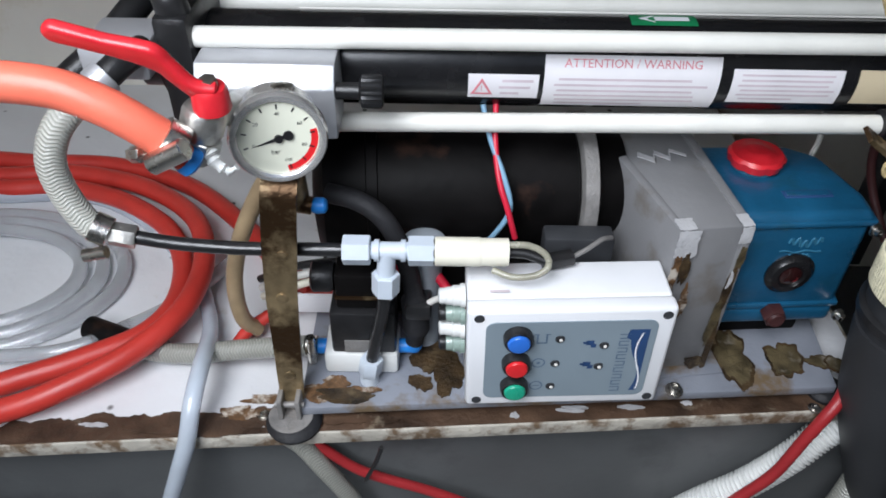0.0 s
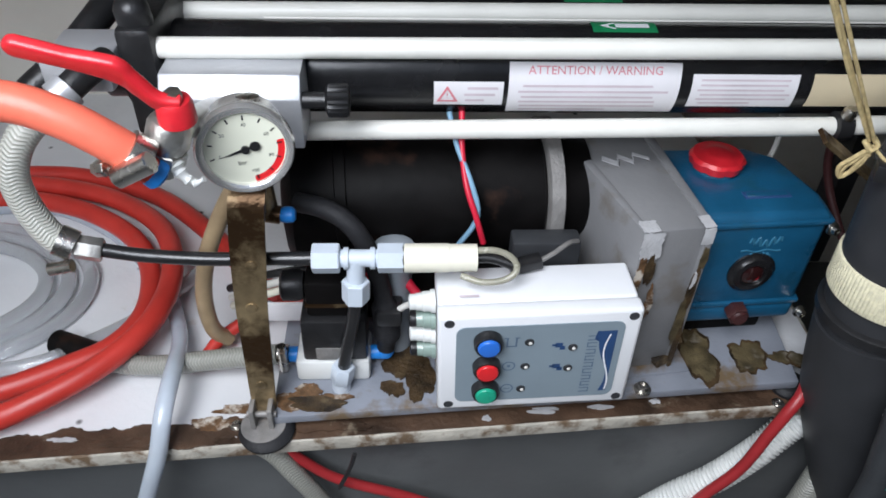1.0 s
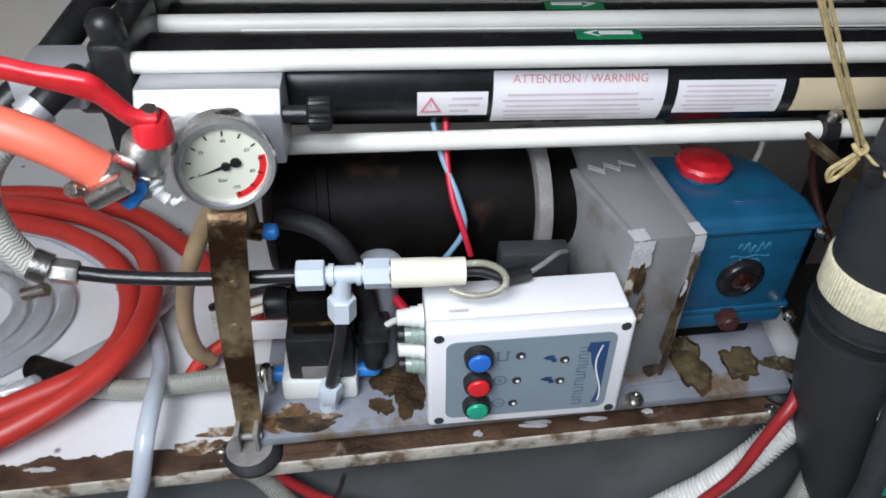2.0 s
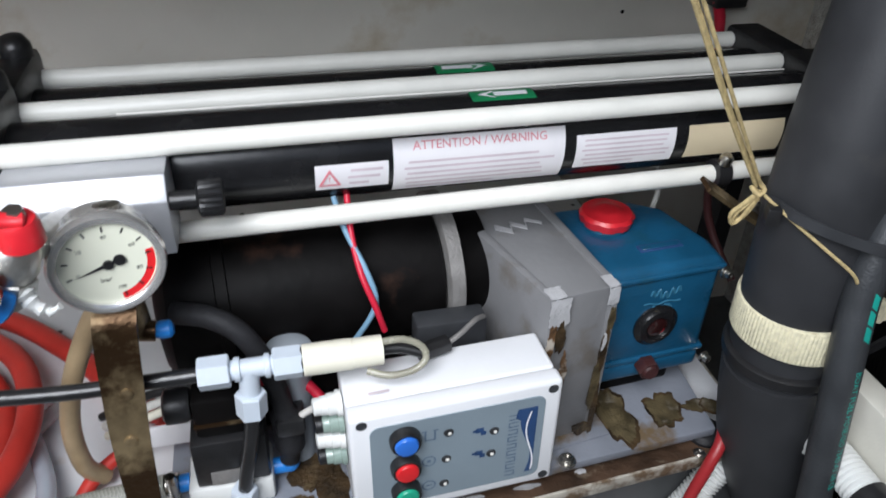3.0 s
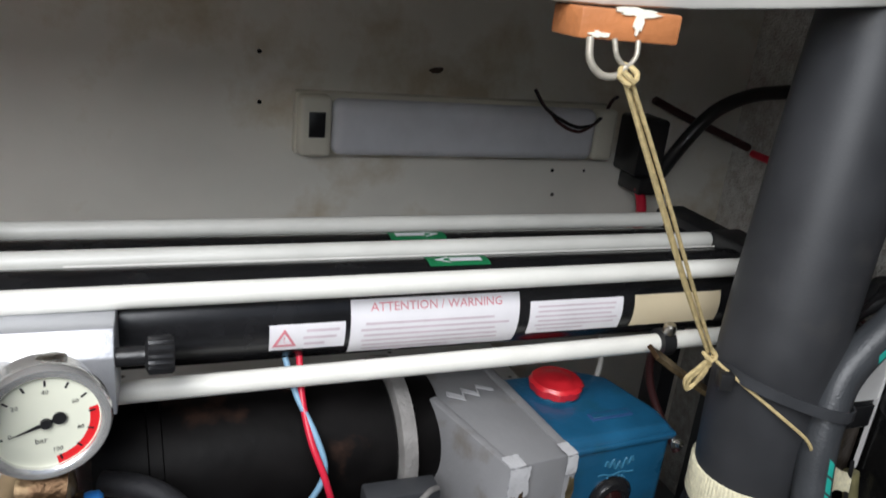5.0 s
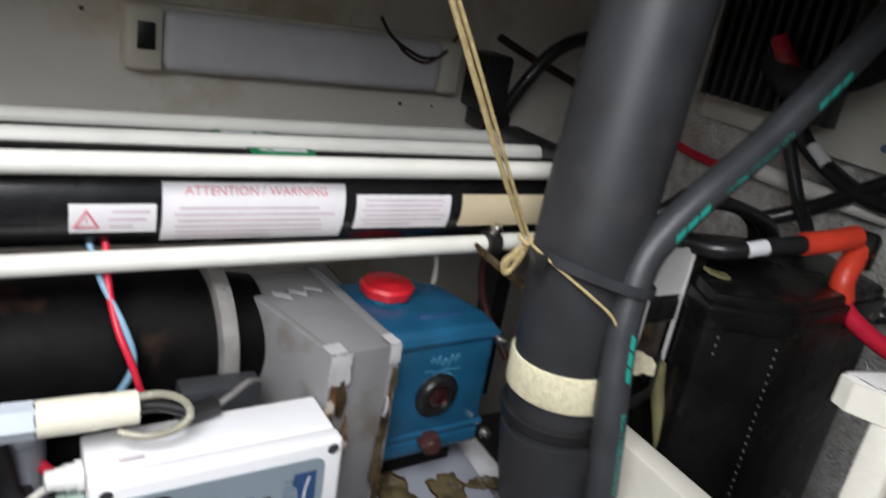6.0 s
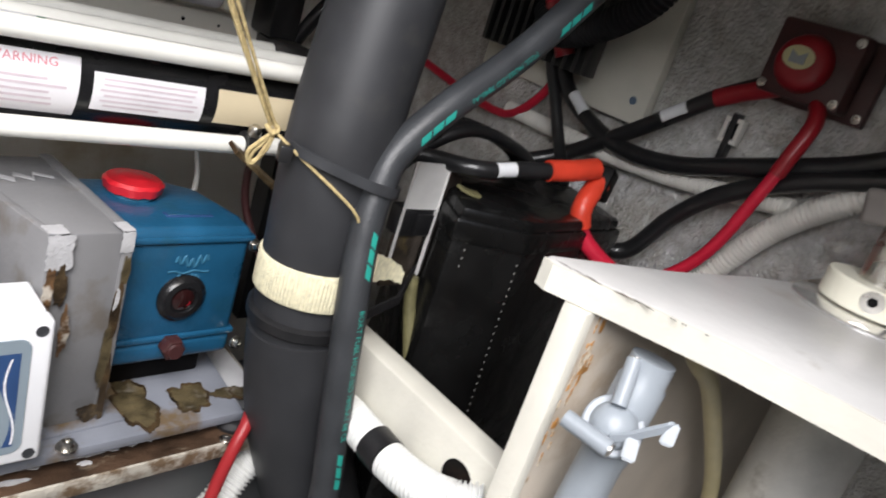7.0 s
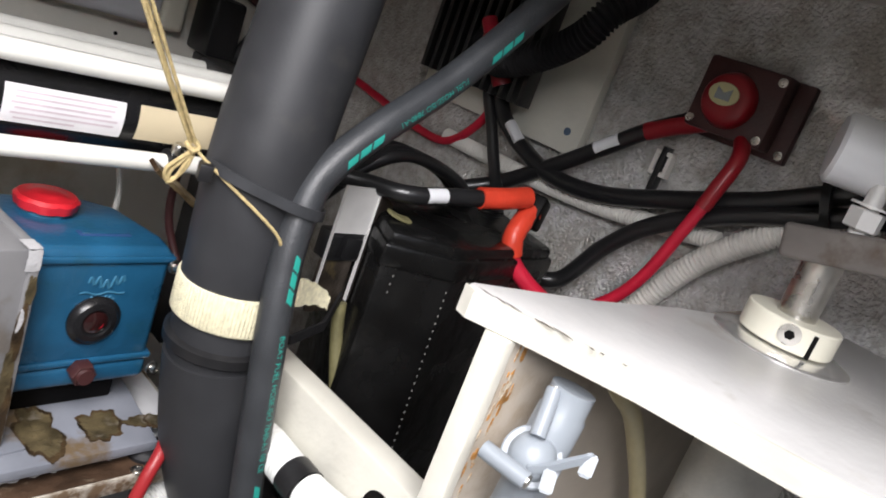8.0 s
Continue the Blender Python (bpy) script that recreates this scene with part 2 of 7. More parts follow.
M_CORD = mat("tan_cord", (0.50, 0.39, 0.19), 0.75, vary=0.25, scale=200, bump=0.7, bscale=700)
M_TAPE = mat("cream_webbing", (0.74, 0.69, 0.49), 0.75, vary=0.16, scale=220, bump=0.7, bscale=700, stain=(0.52, 0.45, 0.28), amount=0.30, sscale=40)
M_WOOD = mat("orange_wood", (0.46, 0.17, 0.06), 0.5, vary=0.2, scale=30, bump=0.3)
M_OFFWHITE = mat("offwhite_paint", (0.70, 0.68, 0.60), 0.42, vary=0.08, scale=14, bump=0.3, bscale=120, stain=(0.50, 0.43, 0.30), amount=0.28, sscale=18)
# white panel paint with the shade under the board put into its colour
M_PANELSHADE = mat("shaded_panel_paint", (0.50, 0.44, 0.37), 0.45, vary=0.15, scale=12, bump=0.2, stain=(0.38, 0.30, 0.22), amount=0.36, sscale=10)
# greyer than the edge strip, so that the board's edge looks lit
M_TABLE = mat("table_paint", (0.62, 0.61, 0.595), 0.34, vary=0.10, scale=10, bump=0.25, bscale=120, stain=(0.50, 0.475, 0.44), amount=0.34, sscale=14)
M_BATT = mat("battery_cover", (0.006, 0.006, 0.006), 0.26, vary=0.4, scale=20, bump=0.5, bscale=32, bdist=0.004, rvar=0.1, spec=0.35)
M_BROWNM = mat("brown_metal", (0.075, 0.060, 0.048), 0.35, metal=0.5, vary=0.4, scale=50, stain=(0.16, 0.125, 0.06), amount=0.40, sscale=40, bump=0.3)
M_STITCH = mat("stitching", (0.22, 0.215, 0.20), 0.7, bump=0)
M_PVC = mat("grey_pvc", (0.31, 0.345, 0.38), 0.38, vary=0.06, scale=30, bump=0.08)
M_LENS = mat("dark_lens", (0.022, 0.006, 0.006), 0.08, vary=0.1, bump=0, coat=1.0)
M_SWRED = mat("switch_red", (0.30, 0.010, 0.018), 0.34, bump=0.05)
M_MAROON = mat("maroon_board", (0.055, 0.018, 0.018), 0.45, vary=0.2, scale=30, bump=0.2)
M_YELLOWP = mat("faded_yellow_print", (0.62, 0.60, 0.34), 0.45, bump=0)
M_TEAL = mat("teal_print", (0.015, 0.34, 0.28), 0.45, bump=0)
M_LAMPW = mat("lamp_housing", (0.74, 0.71, 0.60), 0.45, vary=0.05, bump=0.05)
M_DIFF = mat("lamp_diffuser", (0.74, 0.75, 0.79), 0.4, vary=0.05, bump=0.05)
M_YHOSE = mat("yellowed_hose", (0.52, 0.45, 0.26), 0.35, vary=0.1, scale=40, bump=0.1, sss=0.2)
M_CONDUIT = mat("grey_conduit", (0.78, 0.76, 0.71), 0.45, vary=0.08, scale=40, bump=0.1)
M_BRAID = braid("braided_hose", (0.52, 0.52, 0.46), (0.70, 0.70, 0.64))
M_BRAIDG = braid("grey_braided_hose", (0.26, 0.26, 0.23), (0.33, 0.33, 0.29))


# ---- builders ----
V = Vector


def box(bm, x0, x1, y0, y1, z0, z1, bevel=0.0, seg=2, m=None):
    b2 = bmesh.new()
    bmesh.ops.create_cube(b2, size=1)
    bmesh.ops.scale(b2, vec=(x1 - x0, y1 - y0, z1 - z0), verts=b2.verts)
    bmesh.ops.translate(b2, vec=((x0 + x1) / 2, (y0 + y1) / 2, (z0 + z1) / 2), verts=b2.verts)
    if bevel:
        bmesh.ops.bevel(b2, geom=b2.edges[:], offset=bevel, segments=seg, affect="EDGES", profile=0.5)
    return merge(bm, b2, m)


def merge(bm, b2, m=None):
    if m is not None:
        bmesh.ops.transform(b2, matrix=m, verts=b2.verts)
    me = bpy.data.meshes.new("tmp")
    b2.to_mesh(me)
    b2.free()
    bm.from_mesh(me)
    bpy.data.meshes.remove(me)
    return bm


def frame_of(axis):
    a = V(axis).normalized()
    up = V((0, 0, 1)) if abs(a.z) < 0.9 else V((0, 1, 0))
    s = a.cross(up).normalized()
    return a, s, s.cross(a)


def lathe(bm, p, axis, prof, seg=32, squash=1.0):
    """Turned shape: prof holds (distance along the axis, radius)."""
    a, s, u = frame_of(axis)
    p = V(p)
    rings = []
    for d, r in prof:
        rings.append([bm.verts.new(p + a * d + (s * math.cos(k * 2 * math.pi / seg) + u * math.sin(k * 2 * math.pi / seg) * squash) * max(r, 1e-5)) for k in range(seg)])
    for q, w in zip(rings[:-1], rings[1:]):
        for k in range(seg):
            bm.faces.new((q[k], q[(k + 1) % seg], w[(k + 1) % seg], w[k]))
    bm.faces.new(rings[0][::-1])
    bm.faces.new(rings[-1])
    return bm


def cyl(bm, p, q, r, r2=None, seg=24, bevel=0.0):
    d = (V(q) - V(p)).length
    r2 = r if r2 is None else r2
    prof = [(0, r), (d, r2)] if not bevel else [(0, r - bevel), (bevel, r), (d - bevel, r2), (d, r2 - bevel)]
    return lathe(bm, p, V(q) - V(p), prof, seg)


def smooth_line(pts, step=0.006):
    """Even points along a rounded line through pts."""
    pts = [V(p) for p in pts]
    ext = [pts[0] * 2 - pts[1]] + pts + [pts[-1] * 2 - pts[-2]]
    out = []
    for i in range(1, len(ext) - 2):
        a, b, c, d = ext[i - 1:i + 3]
        k = max(2, int((c - b).length / step))
        for j in range(k):
            t = j / k
            out.append(0.5 * ((2 * b) + (c - a) * t + (2 * a - 5 * b + 4 * c - d) * t * t + (3 * b - a - 3 * c + d) * t ** 3))
    return out + [pts[-1]]


def sweep(bm, pts, r, seg=16, step=0.006, ridge=None, raw=False):
    """Hose along a rounded line. r: radius or a function of (length, share). ridge: (pitch, depth) of corrugation."""
    if ridge:
        step = ridge[0] / 4
    line = [V(p) for p in pts] if raw else smooth_line(pts, step)
    uv = bm.loops.layers.uv.verify()
    side = None
    rings, us, s = [], [], 0.0
    total = sum((b - a).length for a, b in zip(line[:-1], line[1:]))
    for i, p in enumerate(line):
        t = (line[min(i + 1, len(line) - 1)] - line[max(i - 1, 0)]).normalized()
        if side is None:
            _, side, _ = frame_of(t)
        side = (side - t * side.dot(t)).normalized()
        up = side.cross(t)
        if i:
            s += (p - line[i - 1]).length
        rad = r(s, s / total) if callable(r) else r
        if ridge:
            rad += ridge[1] * (1 if (s / ridge[0]) % 1 < 0.5 else -1) * 0.5
        rings.append([bm.verts.new(p + (side * math.cos(k * 2 * math.pi / seg) + up * math.sin(k * 2 * math.pi / seg)) * rad) for k in range(seg)])
        us.append(s)
    for i, (q, w) in enumerate(zip(rings[:-1], rings[1:])):
        for k in range(seg):
            f = bm.faces.new((q[k], q[(k + 1) % seg], w[(k + 1) % seg], w[k]))
            for lp, (uu, vv) in zip(f.loops, ((us[i], k / seg), (us[i], (k + 1) / seg), (us[i + 1], (k + 1) / seg), (us[i + 1], k / seg))):
                lp[uv].uv = (uu, vv)
    bm.faces.new(rings[0][::-1])
    bm.faces.new(rings[-1])
    return bm


def prism(bm, poly, z0, z1, bevel=0.0):
    """Upright prism over a plan outline."""
    b2 = bmesh.new()
    f = b2.faces.new([b2.verts.new((x, y, z0)) for x, y in poly])
    r = bmesh.ops.extrude_face_region(b2, geom=[f])
    bmesh.ops.translate(b2, vec=(0, 0, z1 - z0), verts=[v for v in r["geom"] if isinstance(v, bmesh.types.BMVert)])
    bmesh.ops.recalc_face_normals(b2, faces=b2.faces[:])
    if bevel:
        bmesh.ops.bevel(b2, geom=b2.edges[:], offset=bevel, segments=2, affect="EDGES", profile=0.5)
    return merge(bm, b2)


def ribbon(bm, line, width, thick, normal=None, side=None):
    """Flat strap along line; side: direction of its width."""
    line = [V(p) for p in line]
    side = V(side).normalized()
    rows = []
    for i, p in enumerate(line):
        t = (line[min(i + 1, len(line) - 1)] - line[max(i - 1, 0)]).normalized()
        n = t.cross(side).normalized()
        w = width(i / (len(line) - 1)) if callable(width) else width
        rows.append([bm.verts.new(p + side * a * w / 2 + n * b * thick / 2) for a, b in ((-1, -1), (1, -1), (1, 1), (-1, 1))])
    for q, w in zip(rows[:-1], rows[1:]):
        for k in range(4):
            bm.faces.new((q[k], q[(k + 1) % 4], w[(k + 1) % 4], w[k]))
    bm.faces.new(rows[0][::-1])
    bm.faces.new(rows[-1])
    return bm


def letters(body, size):
    """Outline mesh of a word, centred, in its own plane."""
    cu = bpy.data.curves.new("word", "FONT")
    cu.body, cu.size, cu.align_x, cu.align_y, cu.resolution_u = body, size, "CENTER", "CENTER", 2
    ob = new("word", cu)
    me = bpy.data.meshes.new_from_object(ob.evaluated_get(bpy.context.evaluated_depsgraph_get()))
    bpy.data.objects.remove(ob)
    bm = bmesh.new()
    bm.from_mesh(me)
    bpy.data.meshes.remove(me)
    return bm


BASE = {}


def finish(name, bm, material, smooth=True):
    bmesh.ops.recalc_face_normals(bm, faces=bm.faces[:])
    me = bpy.data.meshes.new(name)
    bm.to_mesh(me)
    bm.free()
    me.materials.append(material)
    if smooth:
        me.polygons.foreach_set("use_smooth", [True] * len(me.polygons))
        me.set_sharp_from_angle(angle=radians(38))
    return new(name, me)


def thing(name, base, label, category, group=""):
    ob = new(name)
    ob.location, ob.empty_display_size = base, 0.02
    BASE[ob.name] = V(base)
    return tagged(ob, label, category, group)


def part(name, bm, material, parent, label=""):
    ob = finish(name, bm, material)
    ob.parent = parent
    if parent.name in BASE:
        ob.matrix_parent_inverse = Matrix.Translation(-BASE[parent.name])
    return tagged(ob, label)


def single(name, bm, material, label, category, group="", kind=""):
    """A thing of one mesh, with its origin at its base."""
    lo = V((min(v.co.x for v in bm.verts), min(v.co.y for v in bm.verts), min(v.co.z for v in bm.verts)))
    hi = V((max(v.co.x for v in bm.verts), max(v.co.y for v in bm.verts), 0))
    c = V(((lo.x + hi.x) / 2, (lo.y + hi.y) / 2, lo.z))
    bmesh.ops.translate(bm, vec=-c, verts=bm.verts)
    ob = finish(name, bm, material)
    ob.location = c
    return tagged(ob, label, category, group, kind)


def structure(name, bm, material, label, category):
    return tagged(finish(name, bm, material), label, category, "", "structure")


def hexnut(bm, p, q, r):
    return lathe(bm, p, V(q) - V(p), [(0, r * 0.92), (0.001, r), ((V(q) - V(p)).length - 0.001, r), ((V(q) - V(p)).length, r * 0.92)], 6)


def bolt(bm, p, axis, r, h=None):
    h = h or r * 0.7
    lathe(bm, p, axis, [(0, r * 1.5), (h * 0.25, r * 1.5), (h * 0.3, r), (h, r * 0.95), (h * 1.1, r * 0.5), (h * 0.8, r * 0.45)], 16)
    return bm


# ---- the locker ----
bm = bmesh.new()
box(bm, -0.9, 0.80, 1.0, 1.03, -0.15, 0.86)
structure("wall_back", bm, M_WALL, "stained grey-beige painted back wall of the locker", "wall")
bm = bmesh.new()
box(bm, 0.765, 0.80, -1.0, 1.0, -0.15, 0.86)
structure("wall_hull", bm, M_HULL, "rough silver-grey painted hull side with glints put into its colour", "wall")
bm = bmesh.new()
box(bm, -0.93, -0.9, -1.0, 1.03, -0.15, 0.86)
structure("wall_left", bm, M_WALL, "grey-beige painted side wall of the locker", "wall")
# closes the front out of view; dark to cut fill light
bm = bmesh.new()
box(bm, -0.9, 0.80, -1.03, -1.0, -0.15, 0.86)
structure("wall_front", bm, M_DARKFRONT, "unseen front wall, dark grey to cut bounced light", "wall")
bm = bmesh.new()
box(bm, -0.9, 0.80, -1.0, 1.0, -0.18, -0.15)
structure("floor", bm, M_LOWER, "dark grey locker floor", "floor")
# deck over the back, unseen pieces over the hull side; the hatch stays open
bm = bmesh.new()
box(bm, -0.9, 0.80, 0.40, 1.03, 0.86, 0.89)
# low side deck, out of view, added to shade the upper hull
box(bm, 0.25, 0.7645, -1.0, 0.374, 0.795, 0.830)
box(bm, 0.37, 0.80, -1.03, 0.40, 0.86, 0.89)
# lip out of view, hung lower to keep more light off the hull
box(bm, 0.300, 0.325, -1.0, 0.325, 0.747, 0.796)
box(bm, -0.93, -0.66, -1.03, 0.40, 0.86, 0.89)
structure("ceiling", bm, M_DECK, "pale painted underside of the deck, with unseen side pieces that block light", "ceiling")
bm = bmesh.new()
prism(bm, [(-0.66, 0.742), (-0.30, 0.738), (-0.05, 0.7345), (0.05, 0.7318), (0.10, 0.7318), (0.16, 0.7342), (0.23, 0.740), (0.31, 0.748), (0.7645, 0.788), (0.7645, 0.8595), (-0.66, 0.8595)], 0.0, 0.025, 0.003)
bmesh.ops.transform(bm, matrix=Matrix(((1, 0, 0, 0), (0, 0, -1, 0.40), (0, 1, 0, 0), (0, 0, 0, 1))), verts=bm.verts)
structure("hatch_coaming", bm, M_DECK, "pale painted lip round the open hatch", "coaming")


def slope(x):
    return 0.369 + 0.0665 * x


# plywood shelf with its worn front band
bm = bmesh.new()
prism(bm, [(-0.9, slope(-0.9)), (0.345, slope(0.345)), (0.345, 1.0), (-0.9, 1.0)], 0.184, 0.200, 0.0015)
shelf = structure("shelf", bm, M_EDGE, "chipped plywood shelf", "shelf")
bm = bmesh.new()
n0 = 300
top, bot = [], []
for i in range(n0 + 1):
    x = -0.9 + 1.24 * i / n0
    wob = 0.005 * noise.noise((x * 40, 0, 0)) + 0.007 * noise.noise((x * 9, 3, 0)) + 0.006 * noise.noise((x * 130, 7, 0))
    bot.append((x, slope(x) + 0.026 + wob))
prism(bm, bot + [(0.34, 0.998), (-0.9, 0.998)], 0.200, 0.2018)
structure("shelf_paint", bm, M_SHELF, "flaking white paint on the shelf", "paint")
bm = bmesh.new()
prism(bm, [(-0.9, slope(-0.9) + 0.002), (0.34, slope(0.34) + 0.002), (0.34, slope(0.34) + 0.045), (-0.9, slope(-0.9) + 0.045)], 0.2003, 0.2010)
structure("shelf_bare_band", bm, M_PLY, "bare brown weathered band along the shelf edge", "wood")
bm = bmesh.new()
prism(bm, [(-0.9, slope(-0.9) + 0.03), (0.395, slope(0.395) + 0.03), (0.395, slope(0.395) + 0.045), (-0.9, slope(-0.9) + 0.045)], -0.15, 0.184)
structure("shelf_riser", bm, M_LOWER, "dark grey panel below the shelf", "panel")

# ---- base plate with its rubber mounts ----
plate = thing("base_plate", (0.05, 0.5, 0.2018), "rust-stained pale grey steel base plate on rubber mounts", "plate")
bm = bmesh.new()
prism(bm, [(-0.205, 0.367), (0.292, 0.400), (0.31, 0.62), (-0.205, 0.62)], 0.212, 0.222, 0.0015)
sheet = part("sheet", bm, M_PLATE, plate)
for x, y in ((-0.20, 0.60), (0.28, 0.60), (0.05, 0.5)):
    bm = bmesh.new()
    cyl(bm, (x, y, 0.2018), (x, y, 0.212), 0.014)
    part("rubber_mount", bm, M_RUBBER, plate, "black rubber mount")
for x, y, r in ((-0.2110, 0.367, 0.022), (0.291, 0.411, 0.016)):
    bm = bmesh.new()
    lathe(bm, (x, y, 0.2012), (0, 0, 1), [(0, r * 1.1), (0.004, r * 1.15), (0.008, r), (0.0095, r * 0.8)], 32)
    part("rubber_mount", bm, M_RUBBER, plate, "black rubber mount")


def blot(cx, cy, rx, ry, z, seed, n=84, rag=1.0):
    """Ragged outline round a centre."""
    out = []
    for k in range(n):
        a = k * 2 * math.pi / n
        c, s = math.cos(a), math.sin(a)
        r = 1 + 0.5 * noise.noise((c * 0.9 + seed, s * 0.9, seed)) + 0.36 * noise.noise((c * 2.2 + seed, s * 2.2, seed + 7)) + rag * (0.20 * noise.noise((c * 6, s * 6 + seed, seed)) + 0.10 * noise.noise((c * 13, s * 13 + seed, seed)))
        out.append((cx + rx * c * max(0.25, r), cy + ry * s * max(0.25, r)))
    return out


def torn(x0, x1, y0, y1, seed, n=14):
    """Four-sided scrap with uneven edges."""
    out = []
    w = 0.10 * min(x1 - x0, y1 - y0)
    for (ax, ay), (bx, by) in (((x0, y0), (x1, y0)), ((x1, y0), (x1, y1)), ((x1, y1), (x0, y1)), ((x0, y1), (x0, y0))):
        for k in range(n):
            t = k / n
            x, y = ax + (bx - ax) * t, ay + (by - ay) * t
            out.append((x + w * noise.noise((x * 300, y * 300, seed)), y + w * noise.noise((x * 300, y * 300, seed + 5))))
    return out


for i, (cx, cy, rx, ry) in enumerate(((0.253, 0.433, 0.020, 0.024), (0.285, 0.430, 0.013, 0.008), (0.203, 0.435, 0.018, 0.035), (-0.070, 0.410, 0.012, 0.026), (-0.165, 0.382, 0.030, 0.007), (-0.098, 0.398, 0.010, 0.010), (-0.085, 0.430, 0.018, 0.022), (0.30, 0.425, 0.008, 0.009))):
    bm = bmesh.new()
    prism(bm, blot(cx, cy, rx, ry, 0, 3.1 * i + 1, 84, 0.45), 0.2221, 0.2224 + 0.0003 * i)
    patch_rim = part("rust_patch", bm, M_RUST, sheet, "dark-rimmed rust patch")
    bm = bmesh.new()
    prism(bm, blot(cx, cy, rx * 0.84, ry * 0.84, 0, 3.1 * i + 1, 84, 0.7), 0.2223 + 0.0003 * i, 0.2226 + 0.0003 * i)
    part("bare_heart", bm, M_OCHRE if cx > 0.1 else M_RUST, patch_rim, "olive-brown rust scale")
rng = random.Random(3)
for i in range(14):
    x = rng.choice((rng.gauss(-0.235, 0.03), rng.uniform(-0.6, 0.3)))
    bm = bmesh.new()
    prism(bm, blot(x, slope(x) + rng.uniform(0.004, 0.026), rng.uniform(0.003, 0.014), rng.uniform(0.001, 0.0035), 0, 1.7 * i + 300, 32), 0.2010, 0.2016 + 0.00005 * i)
    part("paint_flake", bm, M_FLAKE, shelf, "flake of white paint")
for i, (cx, cy, rx, ry) in enumerate(((-0.245, 0.372, 0.030, 0.011), (-0.30, 0.362, 0.05, 0.012), (-0.16, 0.372, 0.04, 0.008))):
    bm = bmesh.new()
    prism(bm, blot(cx, cy, rx, ry, 0, 2.3 * i + 40), 0.2019, 0.2022 + 0.0003 * i)
    tagged(part("bare_patch", bm, M_PLY, shelf, "bare brown patch"))
for i, (cx, cy, rx, ry) in enumerate(((-0.262, 0.376, 0.020, 0.008), (-0.190, 0.384, 0.016, 0.010), (-0.235, 0.392, 0.022, 0.006), (-0.175, 0.396, 0.012, 0.008), (-0.150, 0.388, 0.014, 0.005))):
    bm = bmesh.new()
    prism(bm, blot(cx, cy, rx, ry, 0, 1.9 * i + 210), 0.2030 if cx < -0.205 else 0.2226, 0.2033 + 0.0001 * i if cx < -0.205 else 0.2229 + 0.0001 * i)
    part("rust_patch", bm, M_RUSTY, shelf if cx < -0.205 else sheet, "brown rust stain")
for x, y, z in ((-0.240, 0.374, 0.2022), (0.274, 0.391, 0.201)):
    bm = bmesh.new()
    bolt(bm, (x, y, z), (0, 0, 1), 0.004)
    single("shelf_screw", bm, M_STEEL, "stainless screw in the shelf", "screw", "shelf screws")
bm = bmesh.new()
bolt(bm, (0.137, 0.393, 0.222), (0, 0, 1), 0.0055, 0.006)
part("bolt", bm, M_STEEL, plate, "steel foot bolt")

# ---- pressure vessels with tie rods ----
CY, CZ, CR = 0.536, 0.479, 0.038
vessel = thing("pressure_vessel", (0.05, CY, 0.2018), "black tubular membrane vessel with warning labels", "pressure vessel", "membrane vessels")
bm = bmesh.new()
cyl(bm, (-0.275, CY, CZ), (0.385, CY, CZ), CR, seg=64)
tube = part("tube", bm, M_TUBE, vessel)
vessel2 = thing("pressure_vessel", (0.05, 0.617, 0.2018), "black tubular membrane vessel behind cream tie rods", "pressure vessel", "membrane vessels")
bm = bmesh.new()
cyl(bm, (-0.275, 0.617, 0.472), (0.40, 0.617, 0.472), CR, seg=64)
tube2 = part("tube", bm, M_TUBE, vessel2)


def rod(p, q, owner):
    bm = bmesh.new()
    cyl(bm, p, q, 0.0082, seg=24, bevel=0.0008)
    return part("tie_rod", bm, M_ROD, owner, "cream plastic-sleeved rod")


rod((-0.168, 0.494, 0.441), (0.283, 0.494, 0.447), vessel)
rod((0.297, 0.494, 0.448), (0.366, 0.494, 0.449), vessel)
rod((-0.277, 0.492, 0.515), (0.362, 0.492, 0.519), vessel)
rod((-0.285, 0.577, 0.509), (0.386, 0.577, 0.513), vessel)
rod((-0.288, 0.658, 0.505), (0.386, 0.658, 0.507), vessel2)
# thin seam line along the top of the front vessel
bm = bmesh.new()
cyl(bm, (-0.20, 0.545, 0.5172), (0.37, 0.548, 0.5172), 0.0008, seg=8)
part("seam_cord", bm, M_CONDUIT, vessel, "thin pale cord along the tube")
# end plates
for owner, y0, y1, z0, z1 in ((vessel, 0.478, 0.580, 0.425, 0.535), (vessel2, 0.582, 0.672, 0.42, 0.53)):
    bm = bmesh.new()
    box(bm, -0.300, -0.272, y0, y1, z0, z1, 0.006)
    part("end_plate", bm, M_BLACK, owner)
    bm = bmesh.new()
    box(bm, 0.386, 0.425, y0, y1, z0 + 0.005, z1 - 0.01, 0.006)
    part("end_plate", bm, M_BLACK, owner)
    bm = bmesh.new()
    box(bm, 0.395, 0.415, (y0 + y1) / 2 - 0.015, (y0 + y1) / 2 + 0.015, 0.19, z0 + 0.01)
    part("leg", bm, M_BLACK, owner)
for y, z in ((0.495, 0.545), (0.572, 0.540), (0.655, 0.536)):
    bm = bmesh.new()
    lathe(bm, (-0.286, y, z - 0.012), (0, -0.25, 1), [(0, 0.013), (0.014, 0.013), (0.020, 0.010), (0.023, 0.004)], 20)
    part("cap_bolt", bm, M_BLACK, vessel if y < 0.6 else vessel2)
